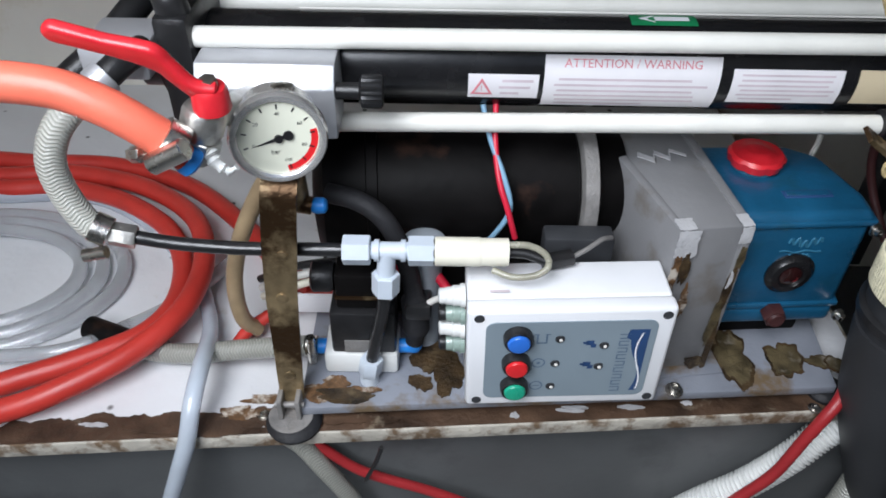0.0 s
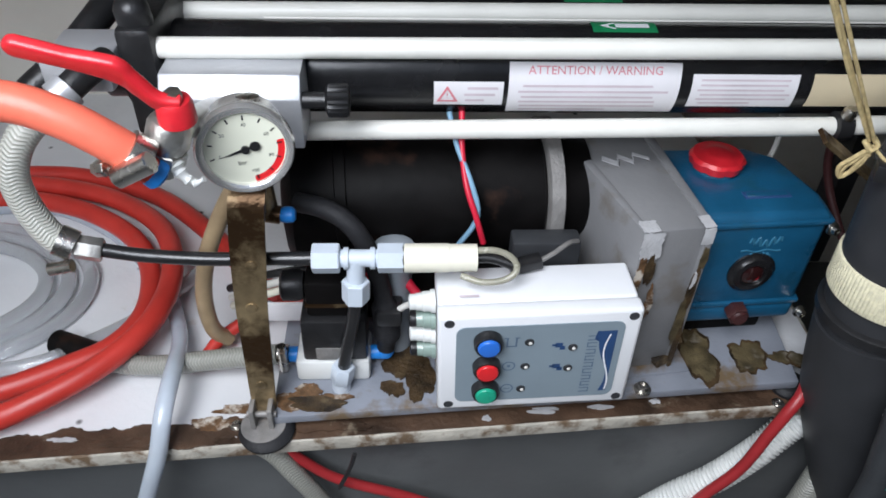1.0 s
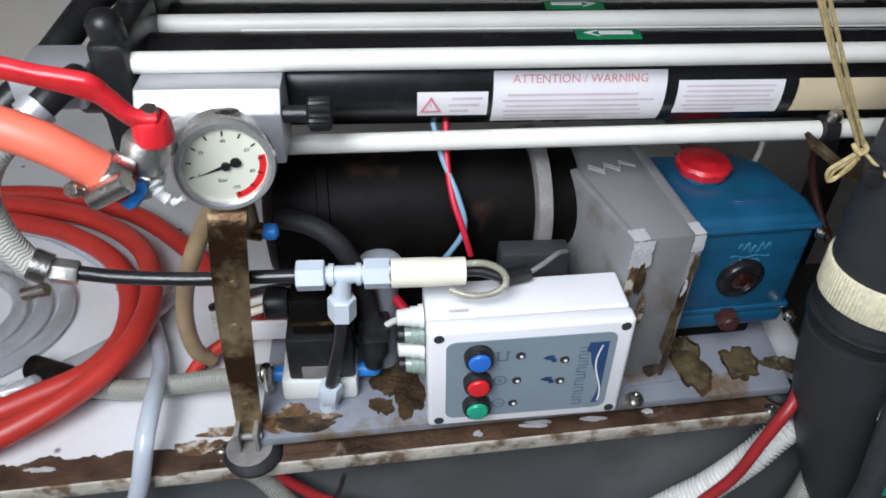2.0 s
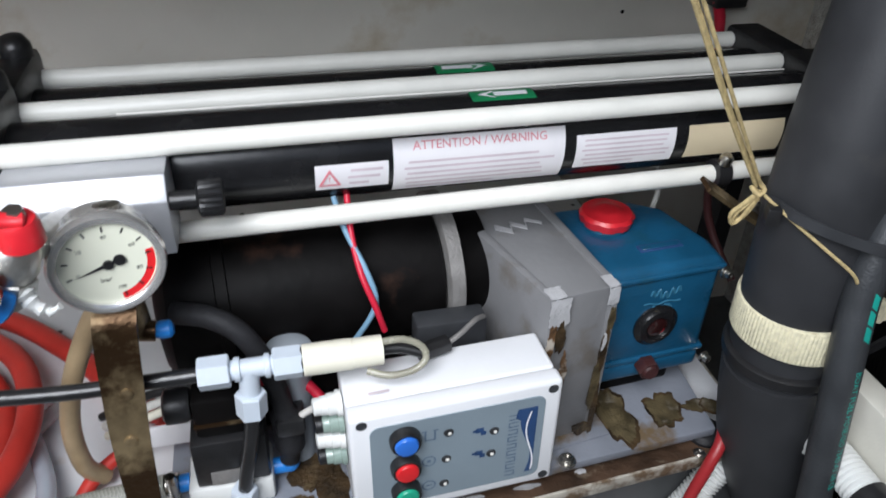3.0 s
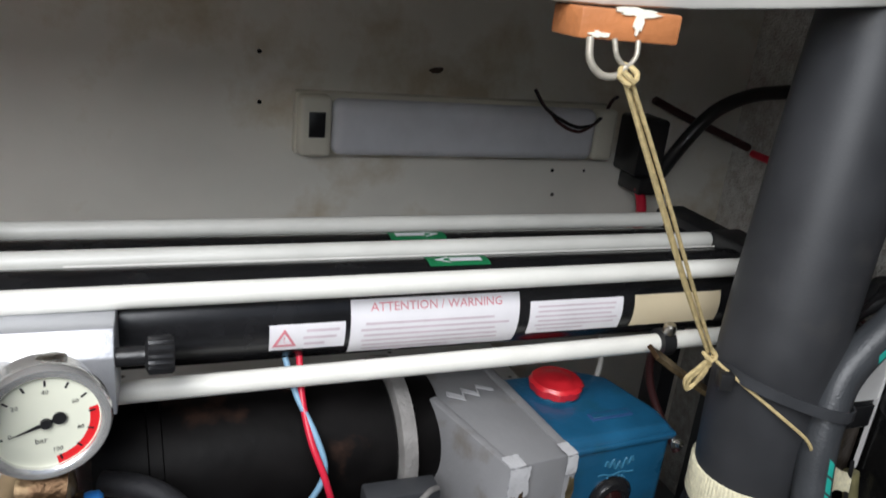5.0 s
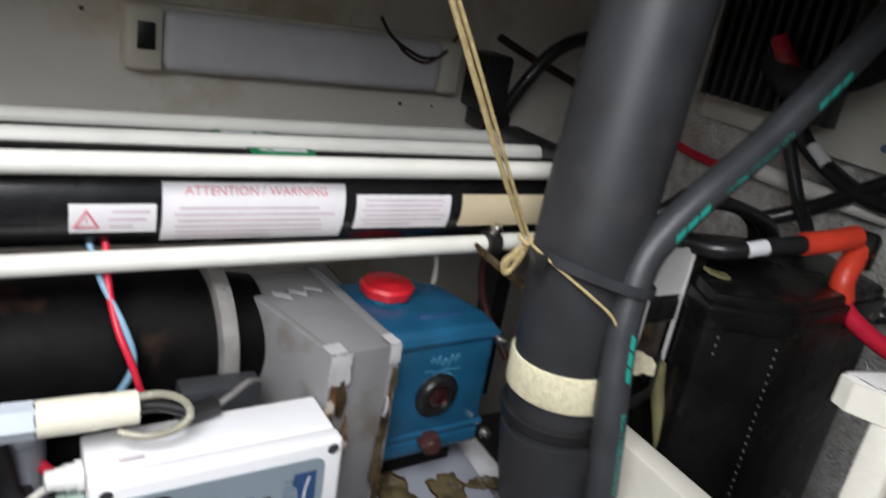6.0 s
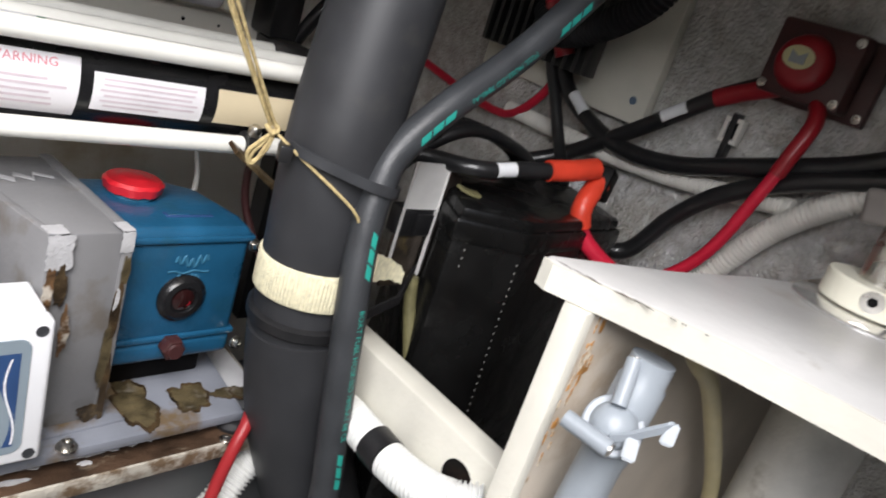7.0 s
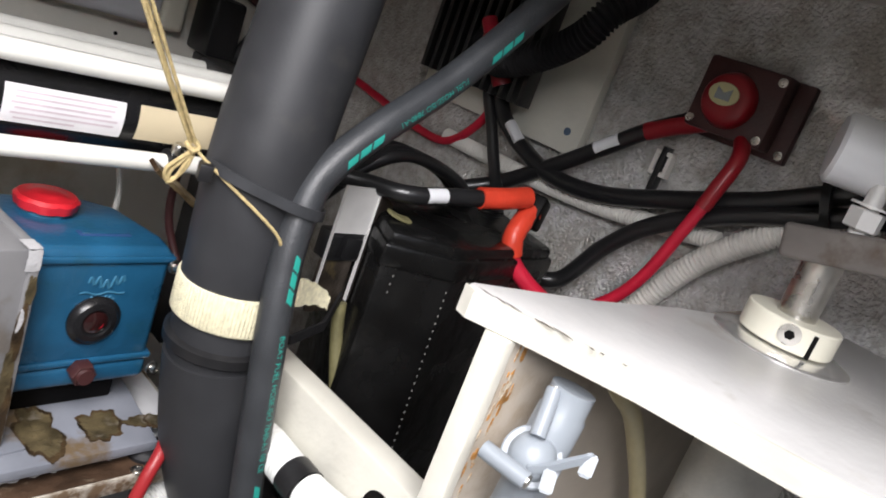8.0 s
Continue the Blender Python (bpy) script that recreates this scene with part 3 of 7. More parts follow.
for owner, y, z in ((vessel, CY, CZ), (vessel2, 0.617, 0.472)):
    bm = bmesh.new()
    lathe(bm, (-0.300, y, z), (-1, 0, 0), [(0, 0.034), (0.01, 0.034), (0.012, 0.026), (0.03, 0.026), (0.032, 0.02)], 32)
    part("end_cap", bm, M_BLACK, owner)


def patch(bm, x0, x1, a0, a1, r, yc=CY, zc=CZ, n=10, nx=1, skew=0.0):
    """Piece of film on the vessel, between two angles above its front."""
    rows = []
    for i in range(n + 1):
        a = radians(a0 + (a1 - a0) * i / n)
        rows.append([bm.verts.new((x0 + (x1 - x0) * j / nx + skew * i / n, yc - r * math.cos(a), zc + r * math.sin(a))) for j in range(nx + 1)])
    for q, w in zip(rows[:-1], rows[1:]):
        for j in range(nx):
            bm.faces.new((q[j], q[j + 1], w[j + 1], w[j]))
    return bm


def film(name, x0, x1, a0, a1, material, owner, label, up=0.0006, yc=CY, zc=CZ, skew=0.0):
    bm = patch(bmesh.new(), x0, x1, a0, a1, CR + up, yc, zc, skew=skew)
    ext = bmesh.ops.extrude_face_region(bm, geom=bm.faces[:])
    for v in [g for g in ext["geom"] if isinstance(g, bmesh.types.BMVert)]:
        d = V((0, v.co.y - yc, v.co.z - zc)).normalized()
        v.co += d * 0.0003
    return part(name, bm, material, owner, label)


def word_on_tube(body, size, x, ang, r, material, owner, stretch=1.0, yc=CY, zc=CZ):
    bm = letters(body, size)
    for v in bm.verts:
        a = radians(ang) + v.co.y / r
        v.co = (x + v.co.x * stretch, yc - r * math.cos(a), zc + r * math.sin(a))
    return part("lettering", bm, material, owner, "printed lettering")


def bars_on_tube(x0, x1, a0, a1, rows, material, owner, seed, r=CR + 0.0012):
    rnd = random.Random(seed)
    for i in range(rows):
        a = a1 + (a0 - a1) * (i + 0.5) / rows
        h = (a1 - a0) / rows * 0.38
        e = x1 - (x1 - x0) * (rnd.random() * 0.12 if i < rows - 1 else 0.4)
        bm = patch(bmesh.new(), x0 + rnd.random() * 0.004, e, a - h / 2, a + h / 2, r, n=2)
        part("print_line", bm, material, owner, "line of small unreadable print")


st = film("label", -0.061, -0.004, -25, 9, M_PAPER, tube, "white label with a red warning triangle")
bm = bmesh.new()
for k in range(3):
    p, q = [(-0.050 + 0.0098 * math.cos(radians(90 + 120 * j)), -10.5 + 14 * math.sin(radians(90 + 120 * j))) for j in (k, k + 1)]
    c = []
    for (u, a), w in ((p, 1.05), (q, 1.05), (q, 0.70), (p, 0.70)):
        uu, aa = -0.050 + (u + 0.050) * w, -10.5 + (a + 10.5) * w
        c.append(bm.verts.new((uu, CY - (CR + 0.0019) * math.cos(radians(aa)), CZ + (CR + 0.0019) * math.sin(radians(aa)))))
    bm.faces.new(c)
part("triangle", bm, M_PALERED, st, "red warning triangle outline")
word_on_tube("!", 0.0075, -0.050, -10, CR + 0.0012, M_PALERED, st)
bars_on_tube(-0.037, -0.008, -21, 5, 3, M_PINK, st, 1)
st = film("label", 0.0, 0.142, -41, 33, M_PAPER, tube, "large white label with red heading", skew=0.0)
word_on_tube("ATTENTION / WARNING", 0.0098, 0.071, 23, CR + 0.0012, M_PALERED, st, 1.0)
bars_on_tube(0.008, 0.134, -37, 8, 6, M_PINK, st, 2)
st = film("label", 0.152, 0.242, -26, 20, M_PAPER, tube, "white label with lines of print")
bars_on_tube(0.157, 0.237, -22, 16, 6, M_PINK, st, 3)
film("label", 0.254, 0.346, -25, 21, M_BEIGE, tube, "yellowed blank label")
for x0, owner, tb, yc, zc, flip in ((0.060, vessel2, tube2, 0.617, 0.472, 1), (0.070, vessel, tube, CY, CZ, -1)):
    st = film("label", x0, x0 + 0.054, 74, 102, M_GREEN, tb, "green label with a white arrow", yc=yc, zc=zc)
    bm = bmesh.new()
    c, L = x0 + 0.027, 0.021 * flip
    for poly in (((c - L, -0.0035), (c + L * 0.35, -0.0035), (c + L * 0.35, 0.0035), (c - L, 0.0035)), ((c + L * 0.35, -0.0062), (c + L, 0.0), (c + L * 0.35, 0.0062))):
        vs = []
        for x, w in poly:
            a = radians(88) + w / CR
            vs.append(bm.verts.new((x, yc - (CR + 0.0012) * math.cos(a), zc + (CR + 0.0012) * math.sin(a))))
        bm.faces.new(vs)
    part("arrow", bm, M_WHITE, st, "white flow arrow")

# rod clamp with bracket arm
clamp = thing("rod_clamp", (0.29, 0.494, 0.43), "dark worn clamp on the tie rod", "clamp")
bm = bmesh.new()
lathe(bm, (0.2825, 0.494, 0.4475), (1, 0, 0), [(0, 0.009), (0.001, 0.0125), (0.0135, 0.0125), (0.0145, 0.009)], 24)
part("collar", bm, M_BLACK, clamp)
bm = bmesh.new()
lathe(bm, (0.29, 0.49, 0.459), (0, -0.3, 1), [(0, 0.006), (0.006, 0.006), (0.009, 0.004)], 16)
part("screw", bm, M_STEEL, clamp, "steel screw head")
bm = bmesh.new()
ribbon(bm, smooth_line([(0.262, 0.47, 0.452), (0.285, 0.468, 0.436), (0.305, 0.465, 0.422), (0.325, 0.46, 0.41)]), 0.016, 0.004, side=(0, 1, 0.3))
part("arm", bm, M_BRASS, clamp, "rusty bracket arm")

# ---- gauge block, valve and gauge ----
block = thing("valve_block", (-0.22, 0.47, 0.44), "grey aluminium manifold block on the vessel end", "manifold")
bm = bmesh.new()
prism(bm, [(0.452, 0.450), (0.452, 0.492), (0.463, 0.508), (0.499, 0.508), (0.499, 0.450)], -0.268, -0.163, 0.0012)
bmesh.ops.transform(bm, matrix=Matrix(((0, 0, 1, 0), (1, 0, 0, 0), (0, 1, 0, 0), (0, 0, 0, 1))), verts=bm.verts)
part("body", bm, M_ALU, block)
bm = bmesh.new()
box(bm, -0.352, -0.302, 0.462, 0.52, 0.492, 0.518, 0.003)
part("end_block", bm, M_ALU, block)
bm = bmesh.new()
cyl(bm, (-0.163, 0.462, 0.487), (-0.142, 0.462, 0.487), 0.0065)
part("spindle", bm, M_BLACK, block)
knob = bmesh.new()
a, s, u = frame_of((1, 0, 0))
b2 = lathe(knob, (-0.145, 0.462, 0.487), (1, 0, 0), [(0, 0.009), (0.002, 0.013), (0.016, 0.013), (0.018, 0.011)], 40)
for i, v in enumerate(knob.verts):
    if i % 40 % 2 and (v.co - V((v.co.x, 0.462, 0.487))).length > 0.012:
        v.co = V((v.co.x, 0.462, 0.487)) + (v.co - V((v.co.x, 0.462, 0.487))) * 0.9
part("knob", knob, M_BLACK, block, "knurled black knob")

G, GN = V((-0.1938, 0.388, 0.4912)), V((0.20, -0.97, 0.06)).normalized()
gauge = thing("pressure_gauge", (-0.193, 0.42, 0.45), "round chrome pressure gauge with cream dial", "gauge")
bm = bmesh.new()
lathe(bm, G - GN * 0.026, GN, [(0, 0.026), (0.002, 0.0295), (0.0215, 0.0295), (0.022, 0.0325), (0.024, 0.0338), (0.029, 0.0338), (0.0318, 0.0322), (0.0318, 0.0300), (0.0300, 0.0275), (0.0272, 0.0272)], 64)
part("case", bm, M_CHROME, gauge, "chrome case and bezel")
bm = bmesh.new()
lathe(bm, G + GN * 0.0012, GN, [(0, 0.0276), (0.0006, 0.0276)], 48)
dial = part("dial", bm, M_DIAL, gauge, "cream dial")
bm = bmesh.new()
cyl(bm, G - GN * 0.026, (-0.195, 0.455, 0.475), 0.008)
part("stem", bm, M_ZINC, gauge)
bm = bmesh.new()
lathe(bm, G - GN * 0.008 + V((0.004, 0.012, 0.026)), (0, 0.2, 1), [(0, 0.008), (0.003, 0.008), (0.004, 0.005)], 20)
part("plug", bm, M_STEEL, gauge, "vent plug")
GS = GN.cross(V((0, 0, 1))).normalized() * -1
GU = GS.cross(GN) * -1
GS = -GS if GS.x < 0 else GS
GU = -GU if GU.z < 0 else GU


def on_dial(x, y, h=0.0021):
    return G + GS * x + GU * y + GN * h


def dial_at(share):
    """Angle on the dial of a share of the scale."""
    return radians(195 - 270 * share)


for k in range(11):
    a = dial_at(k / 10)
    d, e = V((math.cos(a), math.sin(a))), V((-math.sin(a), math.cos(a)))
    bm = bmesh.new()
    w = 0.00055
    bm.faces.new([bm.verts.new(on_dial(*(d * r + e * q))) for r, q in ((0.0215, -w), (0.0250, -w), (0.0250, w), (0.0215, w))])
    part("tick", bm, M_BLACK, dial)
bm = bmesh.new()
prev = None
for i in range(25):
    a = dial_at(0.68 + 0.34 * i / 24)
    q = [bm.verts.new(on_dial(math.cos(a) * r, math.sin(a) * r, 0.0020)) for r in (0.0220, 0.0268)]
    if prev:
        bm.faces.new((prev[0], prev[1], q[1], q[0]))
    prev = q
part("red_arc", bm, M_BTN_R, dial, "red danger arc")
for txt, sh in (("0", 0.0), ("20", 0.2), ("40", 0.4), ("60", 0.6), ("80", 0.8), ("100", 1.0)):
    bm = letters(txt, 0.0036)
    a = dial_at(sh)
    for v in bm.verts:
        v.co = on_dial(math.cos(a) * 0.0180 + v.co.x, math.sin(a) * 0.0180 + v.co.y)
    part("number", bm, M_BLACK, dial)
bm = letters("bar", 0.0048)
for v in bm.verts:
    v.co = on_dial(v.co.x - 0.003, v.co.y - 0.0105)
part("lettering", bm, M_BLACK, dial)
bm = bmesh.new()
a = radians(196)
d, e = V((math.cos(a), math.sin(a))), V((-math.sin(a), math.cos(a)))
bm.faces.new([bm.verts.new(on_dial(*(d * r + e * q), 0.0032)) for r, q in ((0.020, 0), (0.0, -0.0014), (-0.0055, -0.0010), (-0.0055, 0.0010), (0.0, 0.0014))])
lathe(bm, on_dial(-d.x * 0.007, -d.y * 0.007, 0.0028), GN, [(0, 0.0035), (0.0012, 0.0035)], 16)
lathe(bm, on_dial(0, 0, 0.0028), GN, [(0, 0.0030), (0.0018, 0.0028)], 16)
part("needle", bm, M_BLACK, gauge, "black needle")

valve = thing("ball_valve", (-0.225, 0.36, 0.48), "nickel ball valve with a red lever handle", "valve")
VA = V((-0.016, -0.003, -0.044)).normalized()
bm = bmesh.new()
lathe(bm, (-0.225, 0.354, 0.538), VA, [(0, 0.0075), (0.004, 0.0085), (0.006, 0.0125), (0.010, 0.0140), (0.022, 0.0140), (0.026, 0.0120), (0.030, 0.0120), (0.031, 0.0105), (0.044, 0.0100)], 16)
part("body", bm, M_ZINC, valve)
bm = bmesh.new()
hexnut(bm, V((-0.225, 0.354, 0.538)) + VA * 0.026, V((-0.225, 0.354, 0.538)) + VA * 0.036, 0.0142)
part("hex_collar", bm, M_ZINC, valve)
bm = bmesh.new()
cyl(bm, (-0.230, 0.356, 0.522), (-0.226, 0.456, 0.484), 0.0095)
part("spindle", bm, M_ZINC, valve)
bm = bmesh.new()
lever_line = smooth_line([(-0.216, 0.347, 0.547), (-0.228, 0.345, 0.550), (-0.238, 0.343, 0.562), (-0.247, 0.341, 0.572), (-0.275, 0.339, 0.581), (-0.302, 0.338, 0.589)], 0.0015)
b2 = bmesh.new()
ribbon(b2, lever_line, lambda t: (0.0190 - 0.006 * min(1, 4 * abs(t - 0.42)) + 0.003 * max(0, t - 0.6)) * math.sqrt(max(0.06, 1 - (max(0, t - 0.93) / 0.07) ** 2)), 0.0085, side=(0.28, -0.45, 0.85))
bmesh.ops.recalc_face_normals(b2, faces=b2.faces[:])
bmesh.ops.bevel(b2, geom=[e for e in b2.edges if e.is_manifold and e.calc_face_angle() > 0.6], offset=0.0030, segments=3, affect="EDGES", profile=0.5)
merge(bm, b2)
lathe(bm, (-0.222, 0.351, 0.533), V((0.02, -0.1, 1)), [(0, 0.0105), (0.001, 0.0118), (0.013, 0.0112), (0.016, 0.0098), (0.017, 0.007)], 28)
part("lever", bm, M_RED, valve, "red plastic-coated lever")
bm = bmesh.new()
hexnut(bm, (-0.221, 0.349, 0.548), (-0.2205, 0.348, 0.555), 0.0055)
part("nut", bm, M_STEEL, valve, "steel lever nut")
bm = bmesh.new()
sweep(bm, [(-0.234, 0.350, 0.514), (-0.229, 0.346, 0.506), (-0.224, 0.343, 0.499), (-0.217, 0.342, 0.494), (-0.211, 0.342, 0.497)], lambda s, t: 0.0075 - 0.0062 * t + 0.0012 * math.sin(40 * t), 9, 0.002)
part("sealing_tape", bm, M_WHITEP, valve, "loose white sealing tape")

# ---- orange hose with its clamp ----
hose = thing("orange_hose", (-0.28, 0.33, 0.52), "orange rubber hose clamped to the valve", "hose")
bm = bmesh.new()
sweep(bm, [(-0.56, 0.30, 0.50), (-0.45, 0.315, 0.545), (-0.36, 0.325, 0.561), (-0.31, 0.33, 0.558), (-0.280, 0.33, 0.547), (-0.258, 0.331, 0.531), (-0.243, 0.334, 0.516)], 0.0118, 24)
part("tube", bm, M_ORANGE, hose)
bm = bmesh.new()
d = V((0.015, 0.003, -0.015)).normalized()
lathe(bm, V((-0.250, 0.333, 0.524)), d, [(-0.001, 0.0125), (-0.0006, 0.0137), (0.0125, 0.0137), (0.013, 0.0125)], 32)
clip = part("hose_clamp", bm, M_STEEL, hose, "stainless worm-drive clamp")
for k in range(22):
    a, s, u = frame_of(d)
    an = k * 2 * math.pi / 36 + 2.6
    bm = bmesh.new()
    c = V((-0.250, 0.333, 0.524)) + d * 0.0055 + (s * math.cos(an) + u * math.sin(an)) * 0.0138
    cyl(bm, c - d * 0.0035, c + d * 0.0035, 0.0006, seg=6)
    part("slot", bm, M_MOTOR, clip)
bm = bmesh.new()
cyl(bm, (-0.2545, 0.3185, 0.5135), (-0.2315, 0.3185, 0.5255), 0.0068, seg=20, bevel=0.001)
part("clamp_screw", bm, M_STEEL, clip, "clamp screw housing")
bm = bmesh.new()
hexnut(bm, (-0.268, 0.326, 0.5155), (-0.2595, 0.323, 0.5180), 0.0052)
part("clamp_nut", bm, M_STEEL, clip)
bm = bmesh.new()
cyl(bm, (-0.246, 0.334, 0.516), (-0.2385, 0.336, 0.505), 0.0088, seg=20)
part("red_end", bm, M_SLEEVE, hose)
bm = bmesh.new()
lathe(bm, (-0.2405, 0.3355, 0.5080), (0.015, 0.003, -0.018), [(0, 0.0085), (0.002, 0.0095), (0.007, 0.0095), (0.009, 0.007)], 24)
part("collet", bm, M_BLUECAP, hose, "blue collet ring")

# ---- braided hose on the manifold ----
hose = thing("braided_hose", (-0.35, 0.40, 0.39), "clear braided hose with steel clamp and elbow", "hose")
bm = bmesh.new()
sweep(bm, [(-0.341, 0.398, 0.395), (-0.352, 0.398, 0.407), (-0.362, 0.40, 0.432), (-0.364, 0.402, 0.460), (-0.354, 0.41, 0.484), (-0.336, 0.425, 0.500), (-0.328, 0.435, 0.503)], 0.0108, 24)
part("tube", bm, M_BRAID, hose)
bm = bmesh.new()
sweep(bm, [(-0.336, 0.426, 0.499), (-0.326, 0.437, 0.506), (-0.314, 0.452, 0.514), (-0.308, 0.475, 0.512)], 0.0105, 20)
part("elbow", bm, M_BLACK, hose, "black elbow fitting")
bm = bmesh.new()
lathe(bm, (-0.331, 0.431, 0.503), (0.6, 0.6, 0.4), [(0, 0.0115), (0.0005, 0.013), (0.012, 0.013), (0.0125, 0.0115)], 28)
part("ferrule", bm, M_ALU, hose, "grey ferrule")
bm = bmesh.new()
lathe(bm, (-0.349, 0.398, 0.403), (0.75, 0, -0.45), [(0, 0.0112), (0.0004, 0.0124), (0.013, 0.0124), (0.0135, 0.0112)], 28)
part("hose_clamp", bm, M_STEEL, hose, "stainless clamp")
bm = bmesh.new()
cyl(bm, (-0.356, 0.386, 0.383), (-0.338, 0.386, 0.387), 0.0050, seg=14)
part("clamp_screw", bm, M_STEEL, hose)
bm = bmesh.new()
hexnut(bm, (-0.337, 0.398, 0.396), (-0.318, 0.399, 0.391), 0.0095)
part("nut", bm, M_ZINC, hose, "tarnished brass nut")

# ---- grey push-fit tee with black pipe ----
tee = thing("pipe_tee", (-0.12, 0.40, 0.33), "pale grey plastic compression tee on black pipe", "pipe fitting")
TY, TZ = 0.402, 0.379
bm = bmesh.new()
cyl(bm, (-0.138, TY, TZ), (-0.104, TY, TZ), 0.0072)
cyl(bm, (-0.1245, TY, TZ), (-0.1255, TY - 0.002, 0.350), 0.0075)
lathe(bm, (-0.134, TY, TZ), (1, 0, 0), [(0, 0.009), (0.004, 0.009), (0.0042, 0.0072)], 20)
lathe(bm, (-0.113, TY, TZ), (1, 0, 0), [(0, 0.0072), (0.0002, 0.009), (0.004, 0.009)], 20)
part("body", bm, M_NYLON, tee)
for p, q, r in (((-0.159, TY, TZ), (-0.137, TY, TZ), 0.0122), ((-0.107, TY, TZ), (-0.086, TY, TZ), 0.0122), ((-0.1254, TY - 0.002, 0.357), (-0.1262, TY - 0.003, 0.336), 0.0115)):
    bm = bmesh.new()
    hexnut(bm, p, q, r)
    part("nut", bm, M_NYLON, tee)
bm = bmesh.new()
sweep(bm, [(-0.322, 0.399, 0.392), (-0.29, 0.401, 0.384), (-0.24, 0.402, 0.379), (-0.19, TY, 0.379), (-0.156, TY, TZ)], 0.0056, 16)
part("pipe", bm, M_WIRE, tee, "black nylon pipe")
bm = bmesh.new()
sweep(bm, [(-0.126, TY - 0.003, 0.340), (-0.130, 0.399, 0.31), (-0.137, 0.399, 0.275), (-0.142, 0.400, 0.246)], 0.0056, 16)
part("pipe", bm, M_WIRE, tee, "black nylon pipe")
bm = bmesh.new()
hexnut(bm, (-0.141, 0.40, 0.253), (-0.144, 0.40, 0.233), 0.0105)
cyl(bm, (-0.144, 0.40, 0.233), (-0.1445, 0.40, 0.2222), 0.0085)
part("nut", bm, M_NYLON, tee)
bm = bmesh.new()
lathe(bm, (-0.086, TY, TZ), (1, 0, 0), [(0, 0.011), (0.001, 0.0118), (0.036, 0.0118), (0.0362, 0.0113), (0.0585, 0.0113), (0.0585, 0.009), (0.05, 0.008)], 32)
part("cream_sleeve", bm, M_CREAM, tee, "cream plastic sleeve")
bm = bmesh.new()
lathe(bm, (-0.0875, TY, TZ), (1, 0, 0), [(0, 0.0105), (0.002, 0.0112)], 24)
part("collet", bm, M_BLACK, tee)
bm = bmesh.new()
sweep(bm, [(-0.035, 0.402, 0.386), (-0.012, 0.401, 0.387), (0.002, 0.397, 0.381), (0.004, 0.392, 0.373), (-0.006, 0.388, 0.367), (-0.024, 0.388, 0.365), (-0.040, 0.394, 0.367)], 0.0028, 12, 0.004)
part("clear_loop", bm, M_GLOOP, tee, "yellowed clear tube loop")
bm = bmesh.new()
sweep(bm, [(-0.034, TY, 0.378), (-0.015, TY, 0.378), (0.002, TY - 0.004, 0.374)], 0.0042, 12, 0.004)
part("black_core", bm, M_BLACK, tee)

# ---- solenoid valve ----
sol = thing("solenoid_valve", (-0.15, 0.43, 0.222), "black solenoid valve on a white plastic body", "valve")
bm = bmesh.new()
box(bm, -0.186, -0.118, 0.408, 0.452, 0.2225, 0.248, 0.004)
part("body", bm, M_WHITEP, sol, "white plastic valve body")
bm = bmesh.new()
box(bm, -0.178, -0.120, 0.410, 0.452, 0.2485, 0.298, 0.003)
part("coil", bm, M_BLACK, sol)
bm = bmesh.new()
box(bm, -0.172, -0.125, 0.416, 0.455, 0.2985, 0.338, 0.004)
part("coil_top", bm, M_MOTOR, sol)
bm = bmesh.new()
box(bm, -0.172, -0.128, 0.414, 0.456, 0.312, 0.3145)
part("rim", bm, M_BRASS, sol, "corroded metal rim")
bm = bmesh.new()
lathe(bm, (-0.173, 0.43, 0.325), (-1, 0, 0), [(0, 0.012), (0.004, 0.014), (0.018, 0.014), (0.02, 0.011)], 24)
part("side_cap", bm, M_BLACK, sol)
bm = bmesh.new()
box(bm, -0.166, -0.142, 0.4088, 0.4099, 0.251, 0.266, 0.0003)
part("sticker", bm, M_GALV, sol, "small silver-edged sticker")
bm = bmesh.new()
lathe(bm, (-0.186, 0.428, 0.238), (-1, 0, 0), [(0, 0.0075), (0.008, 0.0075), (0.009, 0.006)], 20)
part("collet", bm, M_BLUECAP, sol, "blue collet")
bm = bmesh.new()
lathe(bm, (-0.195, 0.428, 0.238), (-1, 0, 0), [(0, 0.0095), (0.010, 0.0095)], 24)
part("hose_clamp", bm, M_STEEL, sol)
bm = bmesh.new()
cyl(bm, (-0.199, 0.420, 0.226), (-0.199, 0.420, 0.258), 0.0042, seg=14)
part("clamp_screw", bm, M_STEEL, sol)
bm = bmesh.new()
lathe(bm, (-0.104, 0.43, 0.234), (0, 0, 1), [(0, 0.006), (0.004, 0.008), (0.009, 0.008), (0.010, 0.006)], 20)
cyl(bm, (-0.122, 0.43, 0.238), (-0.104, 0.43, 0.238), 0.007)
part("collet", bm, M_BLUECAP, sol, "blue collet")
bm = bmesh.new()
sweep(bm, [(-0.175, 0.452, 0.398), (-0.15, 0.442, 0.398), (-0.128, 0.434, 0.385), (-0.112, 0.430, 0.350), (-0.104, 0.430, 0.305), (-0.102, 0.430, 0.262), (-0.104, 0.43, 0.244)], lambda s, t: 0.0085 + (0.004 if 0.70 < t < 0.94 else 0.0), 18)
part("hose", bm, M_RUBBER, sol, "black rubber hose")
bm = bmesh.new()
box(bm, -0.112, -0.088, 0.416, 0.444, 0.284, 0.302, 0.004)
part("plug", bm, M_BLACK, sol)
bm = bmesh.new()
